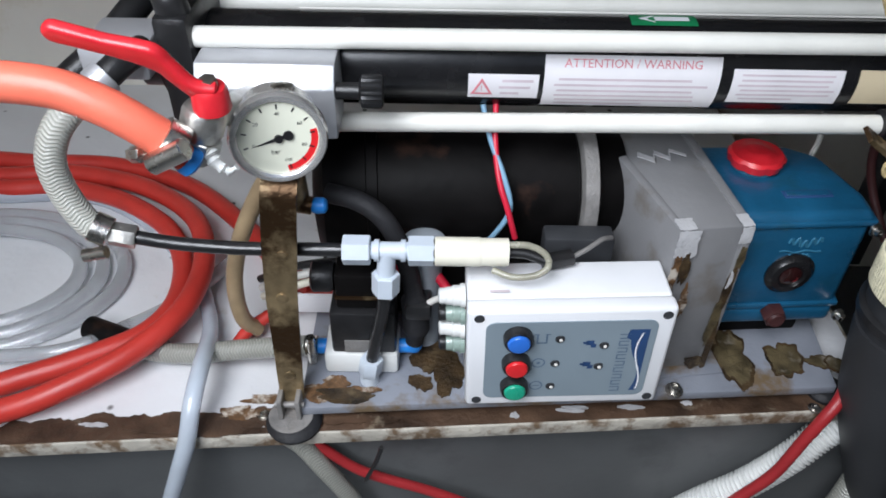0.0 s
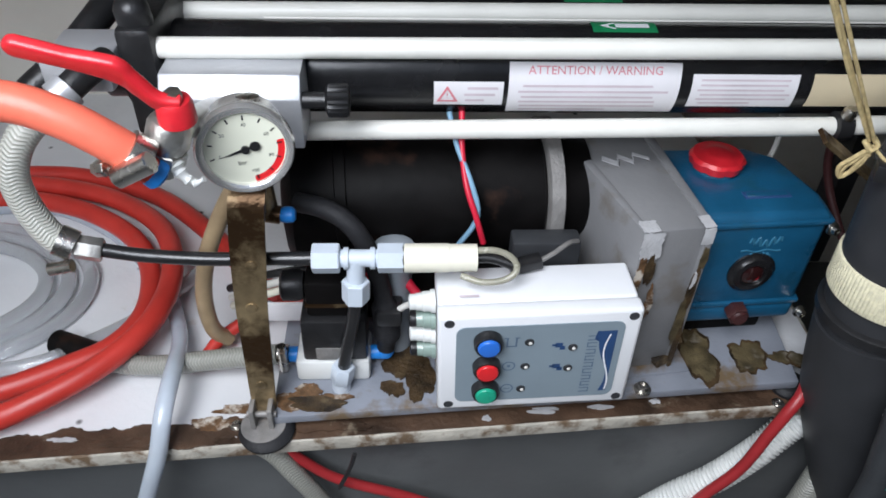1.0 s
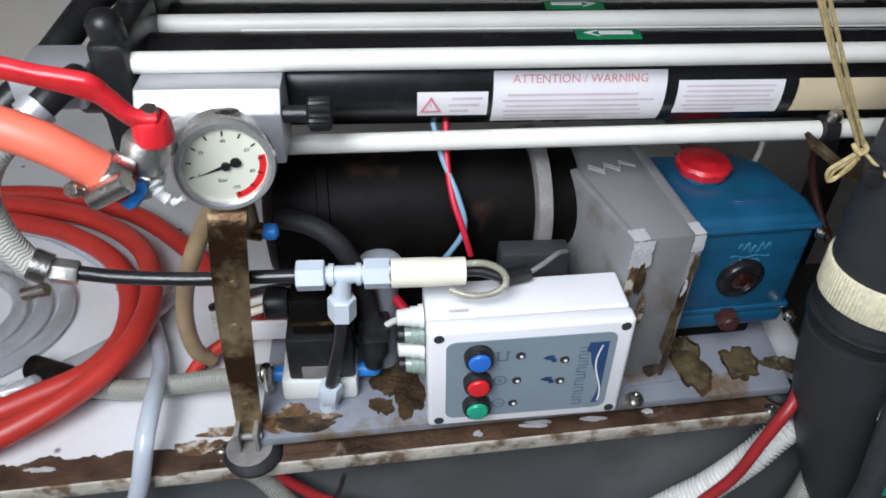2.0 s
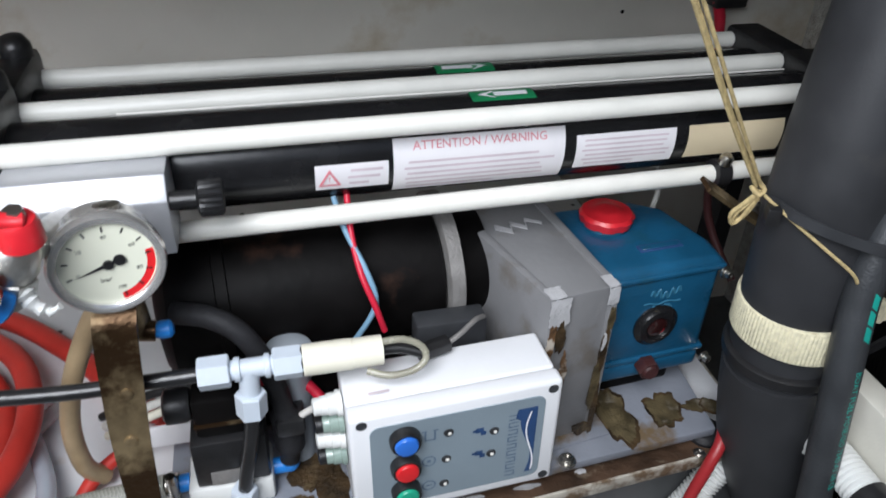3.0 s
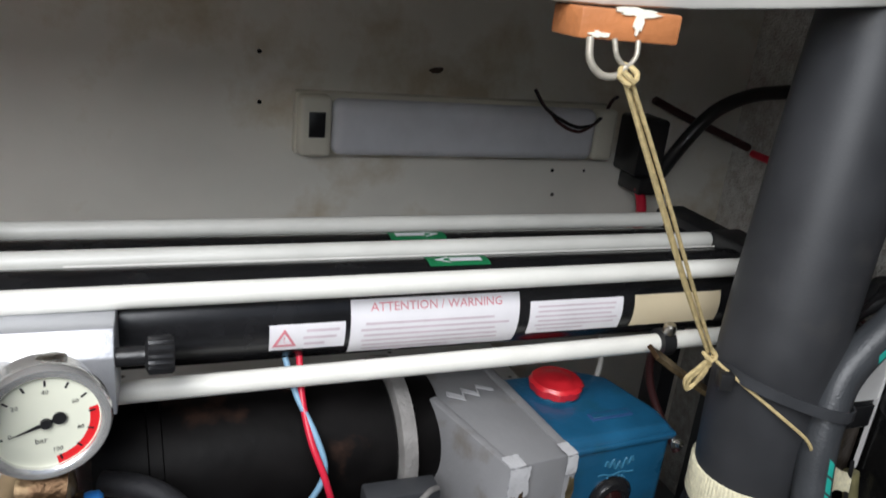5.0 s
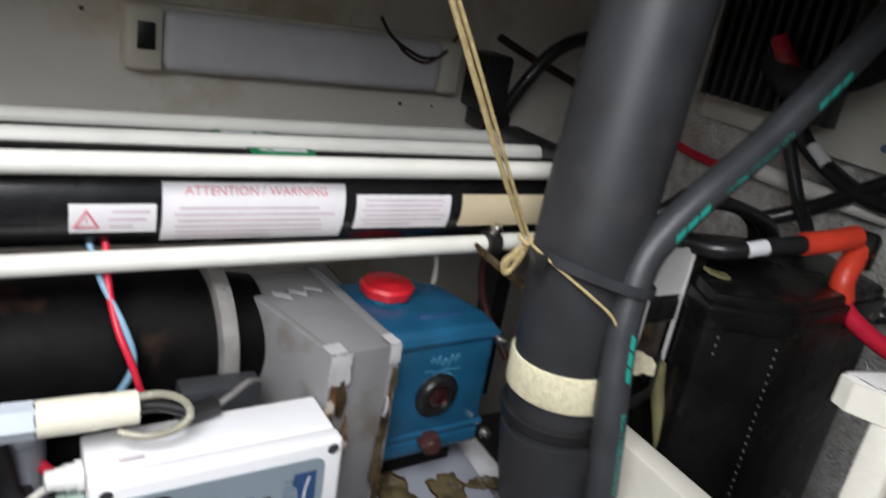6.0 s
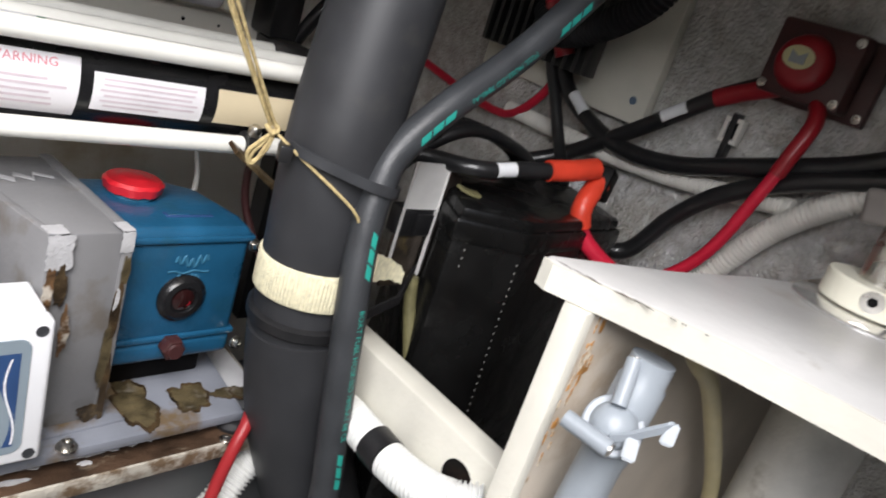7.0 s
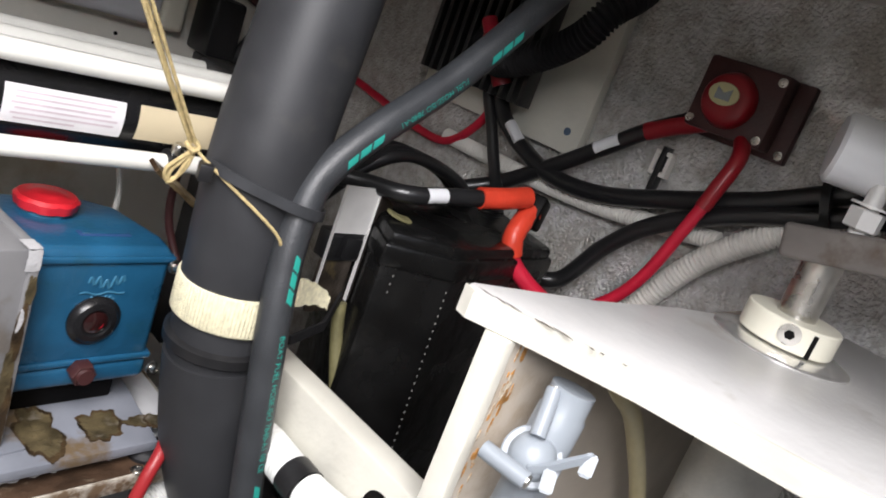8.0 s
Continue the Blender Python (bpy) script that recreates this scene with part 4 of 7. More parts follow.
sweep(bm, [(-0.092, 0.425, 0.298), (-0.08, 0.415, 0.315), (-0.066, 0.392, 0.334)], 0.003, 10, 0.004)
part("lead", bm, M_CONDUIT, sol)

# white strainer behind the tee
bm = bmesh.new()
lathe(bm, (-0.095, 0.455, 0.222), (0, 0, 1), [(0, 0.014), (0.05, 0.014), (0.06, 0.016), (0.11, 0.016), (0.113, 0.019), (0.124, 0.019), (0.128, 0.012)], 32)
single("strainer", bm, M_PVC, "grey plastic strainer behind the tee fitting", "strainer")

# ---- corroded strap bracket ----
strap = thing("strap_bracket", (-0.22, 0.38, 0.21), "corroded brown metal strap holding the gauge", "bracket")
bm = bmesh.new()
ribbon(bm, smooth_line([(-0.196, 0.432, 0.455), (-0.198, 0.405, 0.455), (-0.200, 0.388, 0.442), (-0.204, 0.385, 0.40), (-0.2085, 0.383, 0.34), (-0.2105, 0.381, 0.28), (-0.2120, 0.379, 0.235), (-0.2125, 0.378, 0.213)], 0.006), lambda t: 0.0268 - 0.006 * max(0, t - 0.35) / 0.65, 0.0035, side=(1, 0.05, 0))
part("strap", bm, M_BRASS, strap)
for x, y, z in ((-0.203, 0.3835, 0.388), (-0.2080, 0.3815, 0.345), (-0.2112, 0.3785, 0.254)):
    bm = bmesh.new()
    lathe(bm, (x, y, z), (0, -1, 0), [(0, 0.005), (0.0015, 0.0045), (0.0025, 0.002)], 16)
    part("rivet", bm, M_BRASS, strap)
bm = bmesh.new()
box(bm, -0.2235, -0.2190, 0.362, 0.378, 0.2105, 0.236, 0.001)
box(bm, -0.2075, -0.2030, 0.362, 0.378, 0.2105, 0.236, 0.001)
part("fork", bm, M_GALV, strap, "dull steel fork foot")
bm = bmesh.new()
cyl(bm, (-0.2265, 0.369, 0.225), (-0.2005, 0.369, 0.225), 0.003)
part("pin", bm, M_GALV, strap)
bm = bmesh.new()
lathe(bm, (-0.2135, 0.368, 0.2105), (0, 0, 1), [(0, 0.020), (0.001, 0.020), (0.0015, 0.017)], 32)
part("washer", bm, M_GALV, strap, "grey washer")
bm = bmesh.new()
cyl(bm, (-0.200, 0.43, 0.452), (-0.197, 0.428, 0.408), 0.011)
cyl(bm, (-0.202, 0.425, 0.408), (-0.184, 0.425, 0.405), 0.0075)
part("fitting", bm, M_BRASS, strap, "brass fitting")
bm = bmesh.new()
lathe(bm, (-0.184, 0.425, 0.405), (1, 0, 0.05), [(0, 0.0055), (0.004, 0.0068), (0.010, 0.0064), (0.012, 0.004)], 12)
part("collet", bm, M_BLUECAP, strap, "blue collet cap")

# ---- control box ----
BX = pose(-0.056, 0.364, 0.229, 0, -1.2, 1.6)
ctl = thing("control_box", (0.03, 0.39, 0.222), "white plastic control box with grey panel and buttons", "control box")
bm = bmesh.new()
box(bm, 0.0, 0.166, 0.017, 0.060, 0.005, 0.119, 0.003, 3, BX)
part("body", bm, M_BOX, ctl)
bm = bmesh.new()
box(bm, -0.001, 0.167, 0.0, 0.0165, 0.004, 0.120, 0.004, 3, BX)
lid = part("lid", bm, M_BOX, ctl)
bm = bmesh.new()
box(bm, 0.02, 0.15, 0.030, 0.05, -0.0065, 0.006, 0, 2, BX)
part("foot", bm, M_BLACK, ctl)
bm = bmesh.new()
b2 = bmesh.new()
rr = 0.008
out = []
for cx, cy, a0 in ((0.153 - rr, 0.108 - rr, 0), (0.014 + rr, 0.108 - rr, 90), (0.014 + rr, 0.0155 + rr, 180), (0.153 - rr, 0.0155 + rr, 270)):
    out += [(cx + rr * math.cos(radians(a0 + 15 * k)), cy + rr * math.sin(radians(a0 + 15 * k))) for k in range(7)]
f = b2.faces.new([b2.verts.new((x, y, 0)) for x, y in out])
r = bmesh.ops.extrude_face_region(b2, geom=b2.faces[:])
bmesh.ops.translate(b2, vec=(0, 0, 0.0008), verts=[v for v in r["geom"] if isinstance(v, bmesh.types.BMVert)])
FACE = BX @ Matrix(((1, 0, 0, 0), (0, 0, -1, 0.0), (0, 1, 0, 0), (0, 0, 0, 1)))
merge(bm, b2, FACE)
panel = part("panel", bm, M_PANEL, ctl, "grey-blue printed panel film")


def on_face(bm, h=0.0011):
    bmesh.ops.transform(bm, matrix=FACE @ Matrix.Translation((0, 0, h)), verts=bm.verts)
    return bm


def quad(x0, x1, y0, y1, bm=None):
    bm = bm or bmesh.new()
    bm.faces.new([bm.verts.new((x, y, 0)) for x, y in ((x0, y0), (x1, y0), (x1, y1), (x0, y1))])
    return bm


def disc(x, y, r, h=0.0, seg=24, bm=None):
    return lathe(bm or bmesh.new(), (x, y, 0), (0, 0, 1), [(0, r), (max(h, 0.0003), r * 0.94)], seg)


for x, y in ((0.0085, 0.0120), (0.1585, 0.0120), (0.0085, 0.1125), (0.1585, 0.1125)):
    bm = on_face(lathe(bmesh.new(), (x, y, 0), (0, 0, 1), [(0, 0.0042), (0.0004, 0.0042), (0.0005, 0.003), (0.0001, 0.0028)], 20), 0.0)
    part("screw", bm, M_COVER, ctl, "dark recessed lid screw")
for y, m, c in ((0.0925, M_BTN_B, "blue"), (0.0625, M_BTN_R, "red"), (0.0330, M_BTN_G, "green")):
    bm = on_face(lathe(bmesh.new(), (0.040, y, 0), (0, 0, 1), [(0, 0.0120), (0.006, 0.0120), (0.0085, 0.0110), (0.0085, 0.0095), (0.006, 0.0092)], 36))
    ring = part("button", bm, M_BLACK, ctl, c + " push button in a black ring")
    bm = on_face(lathe(bmesh.new(), (0.040, y, 0), (0, 0, 1), [(0.002, 0.0092), (0.0095, 0.0092), (0.0108, 0.0082), (0.0112, 0.006)], 32))
    part("cap", bm, m, ring, c + " button cap")
for x, y in ((0.0745, 0.0885), (0.0730, 0.0590), (0.0715, 0.0300), (0.1115, 0.0800), (0.1100, 0.0545)):
    bm = on_face(lathe(bmesh.new(), (x, y, 0), (0, 0, 1), [(0, 0.0040), (0.0007, 0.0038), (0.0008, 0.0032), (0.0002, 0.0030)], 24))
    well = part("indicator", bm, M_COVER, ctl, "small dark indicator well")
    bm = on_face(lathe(bmesh.new(), (x + 0.0010, y - 0.0013, 0), (0, 0, 1), [(0.0002, 0.0015), (0.0009, 0.0014), (0.0012, 0.0008)], 20))
    part("lens", bm, M_CONDUIT, well, "white indicator lens")
bm = quad(0.0555, 0.0645, 0.0835, 0.0850)
quad(0.0555, 0.0570, 0.0850, 0.0935, bm), quad(0.0630, 0.0645, 0.0850, 0.0935, bm), quad(0.0535, 0.0575, 0.0935, 0.0947, bm), quad(0.0625, 0.0665, 0.0935, 0.0947, bm)
part("symbol", on_face(bm), M_DKPRINT, panel, "printed basin symbol")
for y, mid in ((0.0600, 1), (0.0310, 0)):
    bm = bmesh.new()
    for k in range(20):
        a0, a1 = k * math.pi / 10, (k + 1) * math.pi / 10
        bm.faces.new([bm.verts.new((0.0590 + math.cos(a) * r, y + math.sin(a) * r, 0)) for a, r in ((a0, 0.0045), (a0, 0.0058), (a1, 0.0058), (a1, 0.0045))])
    if mid:
        quad(0.0575, 0.0605, y - 0.0015, y + 0.0015, bm)
    else:
        quad(0.0562, 0.0618, y - 0.0006, y + 0.0006, bm)
    part("symbol", on_face(bm), M_DKPRINT, panel, "printed round symbol")
for y in (0.0815, 0.0555):
    bm = quad(0.0965, 0.1030, y - 0.001, y + 0.0045)
    quad(0.0940, 0.0985, y + 0.0005, y + 0.003, bm), quad(0.1005, 0.1050, y - 0.004, y + 0.0005, bm)
    part("symbol", on_face(bm), M_NAVY, panel, "printed tap symbol")
bm = bmesh.new()
x, yy = 0.1275, 0.0215
for k in range(9):
    quad(x - 0.0042, x + 0.0042, yy, yy + 0.0014, bm)
    quad(x - 0.0042 if k % 2 else x + 0.0030, x - 0.0030 if k % 2 else x + 0.0042, yy + 0.0014, yy + 0.0048, bm)
    quad(x - 0.0042, x + 0.0042, yy + 0.0048, yy + 0.0060, bm)
    yy += 0.0082
part("logo_bar", on_face(bm), M_DKPRINT, panel, "upright row of dark printed blocks")
bm = bmesh.new()
prev = None
for k in range(25):
    t = k / 24
    y = 0.022 + 0.076 * t
    q = [bm.verts.new((0.1385 + 0.0055 * math.sin(t * 5.2 + 0.3) - (0.004 if t > 0.85 else 0), y, 0)), bm.verts.new((0.147, y, 0))]
    if prev:
        bm.faces.new((prev[0], prev[1], q[1], q[0]))
    prev = q
part("logo_wave", on_face(bm), M_NAVY, panel, "navy printed wave")
bm = bmesh.new()
prev = None
for k in range(25):
    t = k / 24
    y = 0.024 + 0.070 * t
    c = 0.1425 + 0.004 * math.sin(t * 5.2 + 0.9)
    q = [bm.verts.new((c - 0.0007, y, 0)), bm.verts.new((c + 0.0007, y, 0))]
    if prev:
        bm.faces.new((prev[0], prev[1], q[1], q[0]))
    prev = q
part("logo_line", on_face(bm, 0.0014), M_WHITE, panel, "white printed curve")
bm = quad(0.018, 0.034, 0.020, 0.0225)
bmesh.ops.transform(bm, matrix=BX @ Matrix.Translation((0, 0, 0.1223)), verts=bm.verts)
part("print_line", bm, M_PINK, ctl, "tiny faint stamp")
for z, m in ((0.106, M_WHITEP), (0.086, M_GLAND), (0.069, M_WHITEP), (0.050, M_GLAND)):
    bm = bmesh.new()
    lathe(bm, (-0.001, 0.034, z), (-1, 0, 0), [(0, 0.0105), (0.004, 0.0105), (0.0042, 0.009), (0.010, 0.009), (0.011, 0.008), (0.016, 0.0075), (0.017, 0.005)], 12)
    bmesh.ops.transform(bm, matrix=BX, verts=bm.verts)
    gl = part("cable_gland", bm, m, ctl, "pale cable gland")
    bm = bmesh.new()
    lathe(bm, (-0.0165, 0.034, z), (-1, 0, 0), [(0, 0.007), (0.006, 0.007), (0.007, 0.004)], 12)
    bmesh.ops.transform(bm, matrix=BX, verts=bm.verts)
    part("gland_end", bm, M_BLACK if m is M_GLAND else m, gl)

# ---- gearbox, pump and motor on one skewed axis ----
DR = pose(0.114, 0.413, 0.222, 0, 0, 13)
DG = DR @ Matrix.Translation((0.0265, -0.0020, -0.0025)) @ Matrix.Rotation(radians(-6), 4, "Z") @ Matrix.Translation((-0.028, 0.0032, 0.0))


def flared(bm):
    """Sets a piece of the gearbox in place, its motor side widening to the back."""
    for v in bm.verts:
        v.co.x -= 0.024 * (v.co.y / 0.155) * (1 - v.co.x / 0.057)
    bmesh.ops.transform(bm, matrix=DG, verts=bm.verts)
    return bm



gear = thing("gearbox_housing", (0.12, 0.48, 0.222), "grey painted gearbox housing with rust and peeling paint", "gearbox")
bm = bmesh.new()
box(bm, 0.0, 0.057, 0.0, 0.155, 0.0, 0.173, 0.002, 2)
case = part("case", flared(bm), M_GREYBOX, gear)
bm = bmesh.new()
box(bm, -0.0035, 0.004, -0.0035, 0.158, 0.0, 0.175, 0.0015, 2)
box(bm, 0.053, 0.0605, -0.0035, 0.158, 0.0, 0.175, 0.0015, 2)
part("rim", flared(bm), M_GREYBOX, gear)
FRONT = DG @ Matrix(((1, 0, 0, 0), (0, 0, -1, -0.0036), (0, 1, 0, 0), (0, 0, 0, 1)))
for i, (x0, x1, z0, z1) in enumerate(((-0.0030, 0.0150, 0.147, 0.1745), (0.0500, 0.0600, 0.158, 0.1745))):
    bm = bmesh.new()
    prism(bm, torn(x0, x1, z0, z1, 3.7 * i + 31), 0, 0.0006)
    bmesh.ops.transform(bm, matrix=FRONT, verts=bm.verts)
    part("paint_patch", bm, M_FLAKE, case, "peeling pale paint on the corner")
for i, (x0, x1, y0, y1) in enumerate(((-0.0030, 0.0120, -0.0030, 0.0120), (0.0500, 0.0600, -0.0030, 0.0130))):
    bm = bmesh.new()
    prism(bm, torn(x0, x1, y0, y1, 4.9 * i + 52), 0.1751, 0.1756)
    bmesh.ops.transform(bm, matrix=DG, verts=bm.verts)
    part("paint_patch", bm, M_FLAKE, case, "peeling pale paint on the corner")
for i, (x, z, rx, rz, m) in enumerate(((0.001, 0.128, 0.0035, 0.020, M_RUSTY), (0.010, 0.132, 0.004, 0.016, M_RUST), (0.0565, 0.140, 0.0035, 0.014, M_OCHRE), (0.0540, 0.100, 0.004, 0.028, M_RUST), (0.0515, 0.060, 0.004, 0.030, M_OCHRE), (0.0560, 0.035, 0.003, 0.030, M_RUST), (0.016, 0.095, 0.004, 0.020, M_RUSTY), (0.046, 0.014, 0.010, 0.008, M_RUST), (0.0535, 0.118, 0.002, 0.009, M_FLAKE))):
    bm = bmesh.new()
    prism(bm, blot(x, z, rx, rz, 0, 5.7 * i + 9, 84, 0.6), 0, 0.0007 + 0.0001 * i)
    bmesh.ops.transform(bm, matrix=FRONT, verts=bm.verts)
    part("rust_patch", bm, m, case, "rust streak along the seam")
bm = bmesh.new()
ribbon(bm, [(0.012, 0.110, 0.1740), (0.021, 0.098, 0.1740), (0.024, 0.112, 0.1740), (0.033, 0.100, 0.1740), (0.036, 0.114, 0.1740), (0.046, 0.104, 0.1740)], lambda t: 0.008 - 0.004 * t, 0.0006, side=(0.35, 1, 0))
part("scratch", flared(bm), M_FLAKE, case, "scratched bare paint mark")
bm = bmesh.new()
box(bm, -0.01, 0.075, -0.012, 0.02, 0.0, 0.005, 0.001, 2, DG)
part("foot", bm, M_PLATE, gear)

DP = DR @ Matrix.Translation((0.1268, 0.0075, 0)) @ Matrix.Rotation(radians(-9), 4, "Z") @ Matrix.Translation((-0.1268, -0.0075, 0))
pump = thing("water_pump", (0.25, 0.49, 0.222), "blue painted high-pressure pump with red oil cap", "pump")
PLAN = [(0.056, 0.012), (0.186, 0.012), (0.190, 0.040), (0.176, 0.105), (0.150, 0.125), (0.056, 0.128)]


def pump_slab(grow, z0, z1, bevel, taper=0.0):
    """Slab over the pump's plan; taper pulls the upper outline in."""
    bm = prism(bmesh.new(), [(0.12 + (x - 0.12) * (1 + grow), 0.07 + (y - 0.07) * (1 + grow)) for x, y in PLAN], z0, z1)
    if taper:
        for v in bm.verts:
            if v.co.z > (z0 + z1) / 2:
                v.co.x, v.co.y = 0.12 + (v.co.x - 0.12) * (1 - taper), 0.07 + (v.co.y - 0.07) * (1 - taper)
    bmesh.ops.bevel(bm, geom=bm.edges[:], offset=bevel, segments=3, affect="EDGES", profile=0.5)
    bmesh.ops.transform(bm, matrix=DP, verts=bm.verts)
    return bm


part("crankcase", pump_slab(-0.02, 0.052, 0.1480, 0.006), M_PUMP, pump)
part("flange", pump_slab(0.03, 0.1460, 0.1525, 0.0022), M_PUMP, pump, "ridged lid flange")
part("top_cover", pump_slab(0.01, 0.1510, 0.1595, 0.004, 0.08), M_PUMP, pump, "domed blue lid")
part("lower_flange", pump_slab(0.02, 0.0500, 0.0560, 0.002), M_PUMP, pump)
part("lower_case", pump_slab(0.0, 0.0290, 0.0500, 0.006), M_PUMP, pump)
bm = bmesh.new()
box(bm, 0.113, 0.157, 0.037, 0.0475, 0.1591, 0.1607, 0.0007, 2, DP)
name_plate = part("name_plate", bm, M_NAVY, pump, "small dark raised plate")
bm = bmesh.new()
box(bm, 0.1155, 0.1545, 0.0393, 0.0452, 0.1608, 0.1613, 0.0002, 1, DP)
part("inset", bm, M_PUMP, name_plate, "worn blue inset")
# worn raised script on the front, unreadable
for k, (x0, x1, z, amp, turns) in enumerate(((0.116, 0.146, 0.1285, 0.0042, 4.5), (0.110, 0.148, 0.1185, 0.0008, 2.0), (0.120, 0.140, 0.1140, 0.0012, 5.0))):
    bm = bmesh.new()
    line = [(x0 + (x1 - x0) * t / 40, 0.0132, z + amp * math.sin(2 * math.pi * turns * t / 40) + amp * 0.5 * math.sin(9.1 * t / 40 + k)) for t in range(41)]
    sweep(bm, line, 0.0011 if k else 0.0013, 6, raw=True)
    bmesh.ops.transform(bm, matrix=DP, verts=bm.verts)
    part("cast_mark", bm, M_PUMPHI, pump, "worn raised casting mark")
EYE_X, EYE_Z = 0.1268, 0.0935
bm = bmesh.new()
lathe(bm, (EYE_X, 0.0140, EYE_Z), (0, -1, 0), [(0, 0.0225), (0.003, 0.0225), (0.0038, 0.0205), (0.0070, 0.0178), (0.0078, 0.0128), (0.0055, 0.012)], 36)
bmesh.ops.transform(bm, matrix=DP, verts=bm.verts)
eye = part("sight_glass", bm, M_TUBE, pump, "black sight glass with red dot")
bm = bmesh.new()
lathe(bm, (EYE_X, 0.0090, EYE_Z), (0, -1, 0), [(0, 0.0105), (0.0015, 0.0100), (0.0030, 0.0065), (0.0036, 0.002)], 28)
bmesh.ops.transform(bm, matrix=DP, verts=bm.verts)
part("glass", bm, M_LENS, eye, "dark glossy lens")
bm = bmesh.new()
lathe(bm, (EYE_X + 0.003, 0.0066, EYE_Z - 0.002), (0, -1, 0), [(0, 0.0034), (0.0008, 0.0028)], 16)
bmesh.ops.transform(bm, matrix=DP, verts=bm.verts)
part("red_dot", bm, M_SWRED, eye)
CAPX, CAPY = 0.1050, 0.0900
bm = bmesh.new()
lathe(bm, (CAPX, CAPY, 0.1580), (0, 0, 1), [(0, 0.021), (0.004, 0.021), (0.0045, 0.019)], 28)
bmesh.ops.transform(bm, matrix=DP, verts=bm.verts)
part("cap_neck", bm, M_PUMPHI, pump, "pale blue filler neck")
bm = bmesh.new()
prof = [(0.0045, 0.020), (0.0055, 0.0245), (0.013, 0.0262), (0.016, 0.023), (0.0162, 0.015), (0.0175, 0.013), (0.0185, 0.008)]
lathe(bm, (CAPX, CAPY, 0.1580), (0, 0, 1), prof, 32)
for i, v in enumerate(bm.verts):
    if 0.0238 < math.hypot(v.co.x - CAPX, v.co.y - CAPY) and i % 32 % 4 == 0:
        v.co.x, v.co.y = CAPX + (v.co.x - CAPX) * 0.92, CAPY + (v.co.y - CAPY) * 0.92
bmesh.ops.transform(bm, matrix=DP, verts=bm.verts)
part("oil_cap", bm, M_RED, pump, "red plastic oil filler cap")
for x, z in ((0.1860, 0.1440), (0.1900, 0.0410)):
    bm = bmesh.new()
    bolt(bm, (x, 0.0095, z), (0.25, -1, 0.1), 0.0042, 0.007)
    bmesh.ops.transform(bm, matrix=DP, verts=bm.verts)
    part("bolt", bm, M_STEEL, pump, "bright steel bolt")
bm = bmesh.new()
hexnut(bm, (0.1235, 0.0115, 0.0480), (0.1235, -0.001, 0.0470), 0.0108)
lathe(bm, (0.1235, -0.001, 0.0470), (0, -1, 0), [(0, 0.008), (0.003, 0.0068)], 16)
bmesh.ops.transform(bm, matrix=DP, verts=bm.verts)
part("drain_plug", bm, M_MAROON, pump, "brown corroded drain plug")
bm = bmesh.new()
box(bm, 0.075, 0.17, 0.03, 0.11, 0.0, 0.0285, 0.003, 2, DP)
part("pedestal", bm, M_MOTOR, pump)

motor = thing("electric_motor", (-0.06, 0.54, 0.222), "black cylindrical electric motor with rusty blotches", "motor")
MA, MB = V((0.085, 0.545, 0.350)), V((-0.20, 0.525, 0.350))
ax = (MB - MA).normalized()
bm = bmesh.new()
lathe(bm, MA + ax * 0.045, ax, [(0, 0.058), (0.002, 0.061), (0.18, 0.061), (0.181, 0.064), (0.19, 0.064), (0.191, 0.061), (0.228, 0.061), (0.236, 0.052), (0.24, 0.03)], 56)
part("casing", bm, M_MOTOR, motor)
bm = bmesh.new()
lathe(bm, MA + ax * 0.030, ax, [(0, 0.066), (0.001, 0.068), (0.013, 0.068), (0.014, 0.066)], 56)
part("flange", bm, M_GALV, motor, "scuffed pale metal flange ring")
bm = bmesh.new()
lathe(bm, MA, ax, [(0, 0.05), (0.029, 0.055)], 40)
part("adapter", bm, M_MOTOR, motor)
bm = bmesh.new()
box(bm, -0.16, 0.02, 0.49, 0.58, 0.222, 0.292, 0.004)
part("cradle", bm, M_MOTOR, motor)
bm = bmesh.new()
box(bm, 0.010, 0.072, 0.452, 0.474, 0.300, 0.352, 0.003)
part("terminal_cover", bm, M_COVER, motor, "grey terminal cover")
for m, dx in ((M_BLUEW, -0.004), (M_CABLE, 0.003)):
    bm = bmesh.new()
    if dx < 0:
        sweep(bm, [(-0.047, 0.511, 0.450), (-0.040, 0.494, 0.426), (-0.028, 0.472, 0.402), (-0.022, 0.462, 0.375), (-0.036, 0.462, 0.345), (-0.05, 0.465, 0.325)], 0.0025, 10)
    else:
        sweep(bm, [(-0.036, 0.512, 0.450), (-0.036, 0.492, 0.424), (-0.032, 0.470, 0.400), (-0.024, 0.458, 0.378), (-0.016, 0.456, 0.350)], 0.0027, 10)
    part("lead", bm, m, motor, "thin motor lead")

# ---- exhaust hose with webbing, rings, tie and cord ----
def axis_x(z):
    return 0.319 - 0.0617 * (z - 0.2)


exh = thing("exhaust_hose", (0.33, 0.377, -0.15), "thick dark grey rubber exhaust hose with cream webbing", "hose")
bm = bmesh.new()
sweep(bm, [(0.49, 0.35, -0.15), (0.432, 0.365, 0.0), (0.379, 0.374, 0.12), (0.337, 0.377, 0.22), (0.320, 0.377, 0.28), (axis_x(0.33), 0.377, 0.33)], lambda s, t: 0.050 - 0.003 * t, 40, 0.012)
part("lower_tube", bm, M_EXH, exh)
bm = bmesh.new()
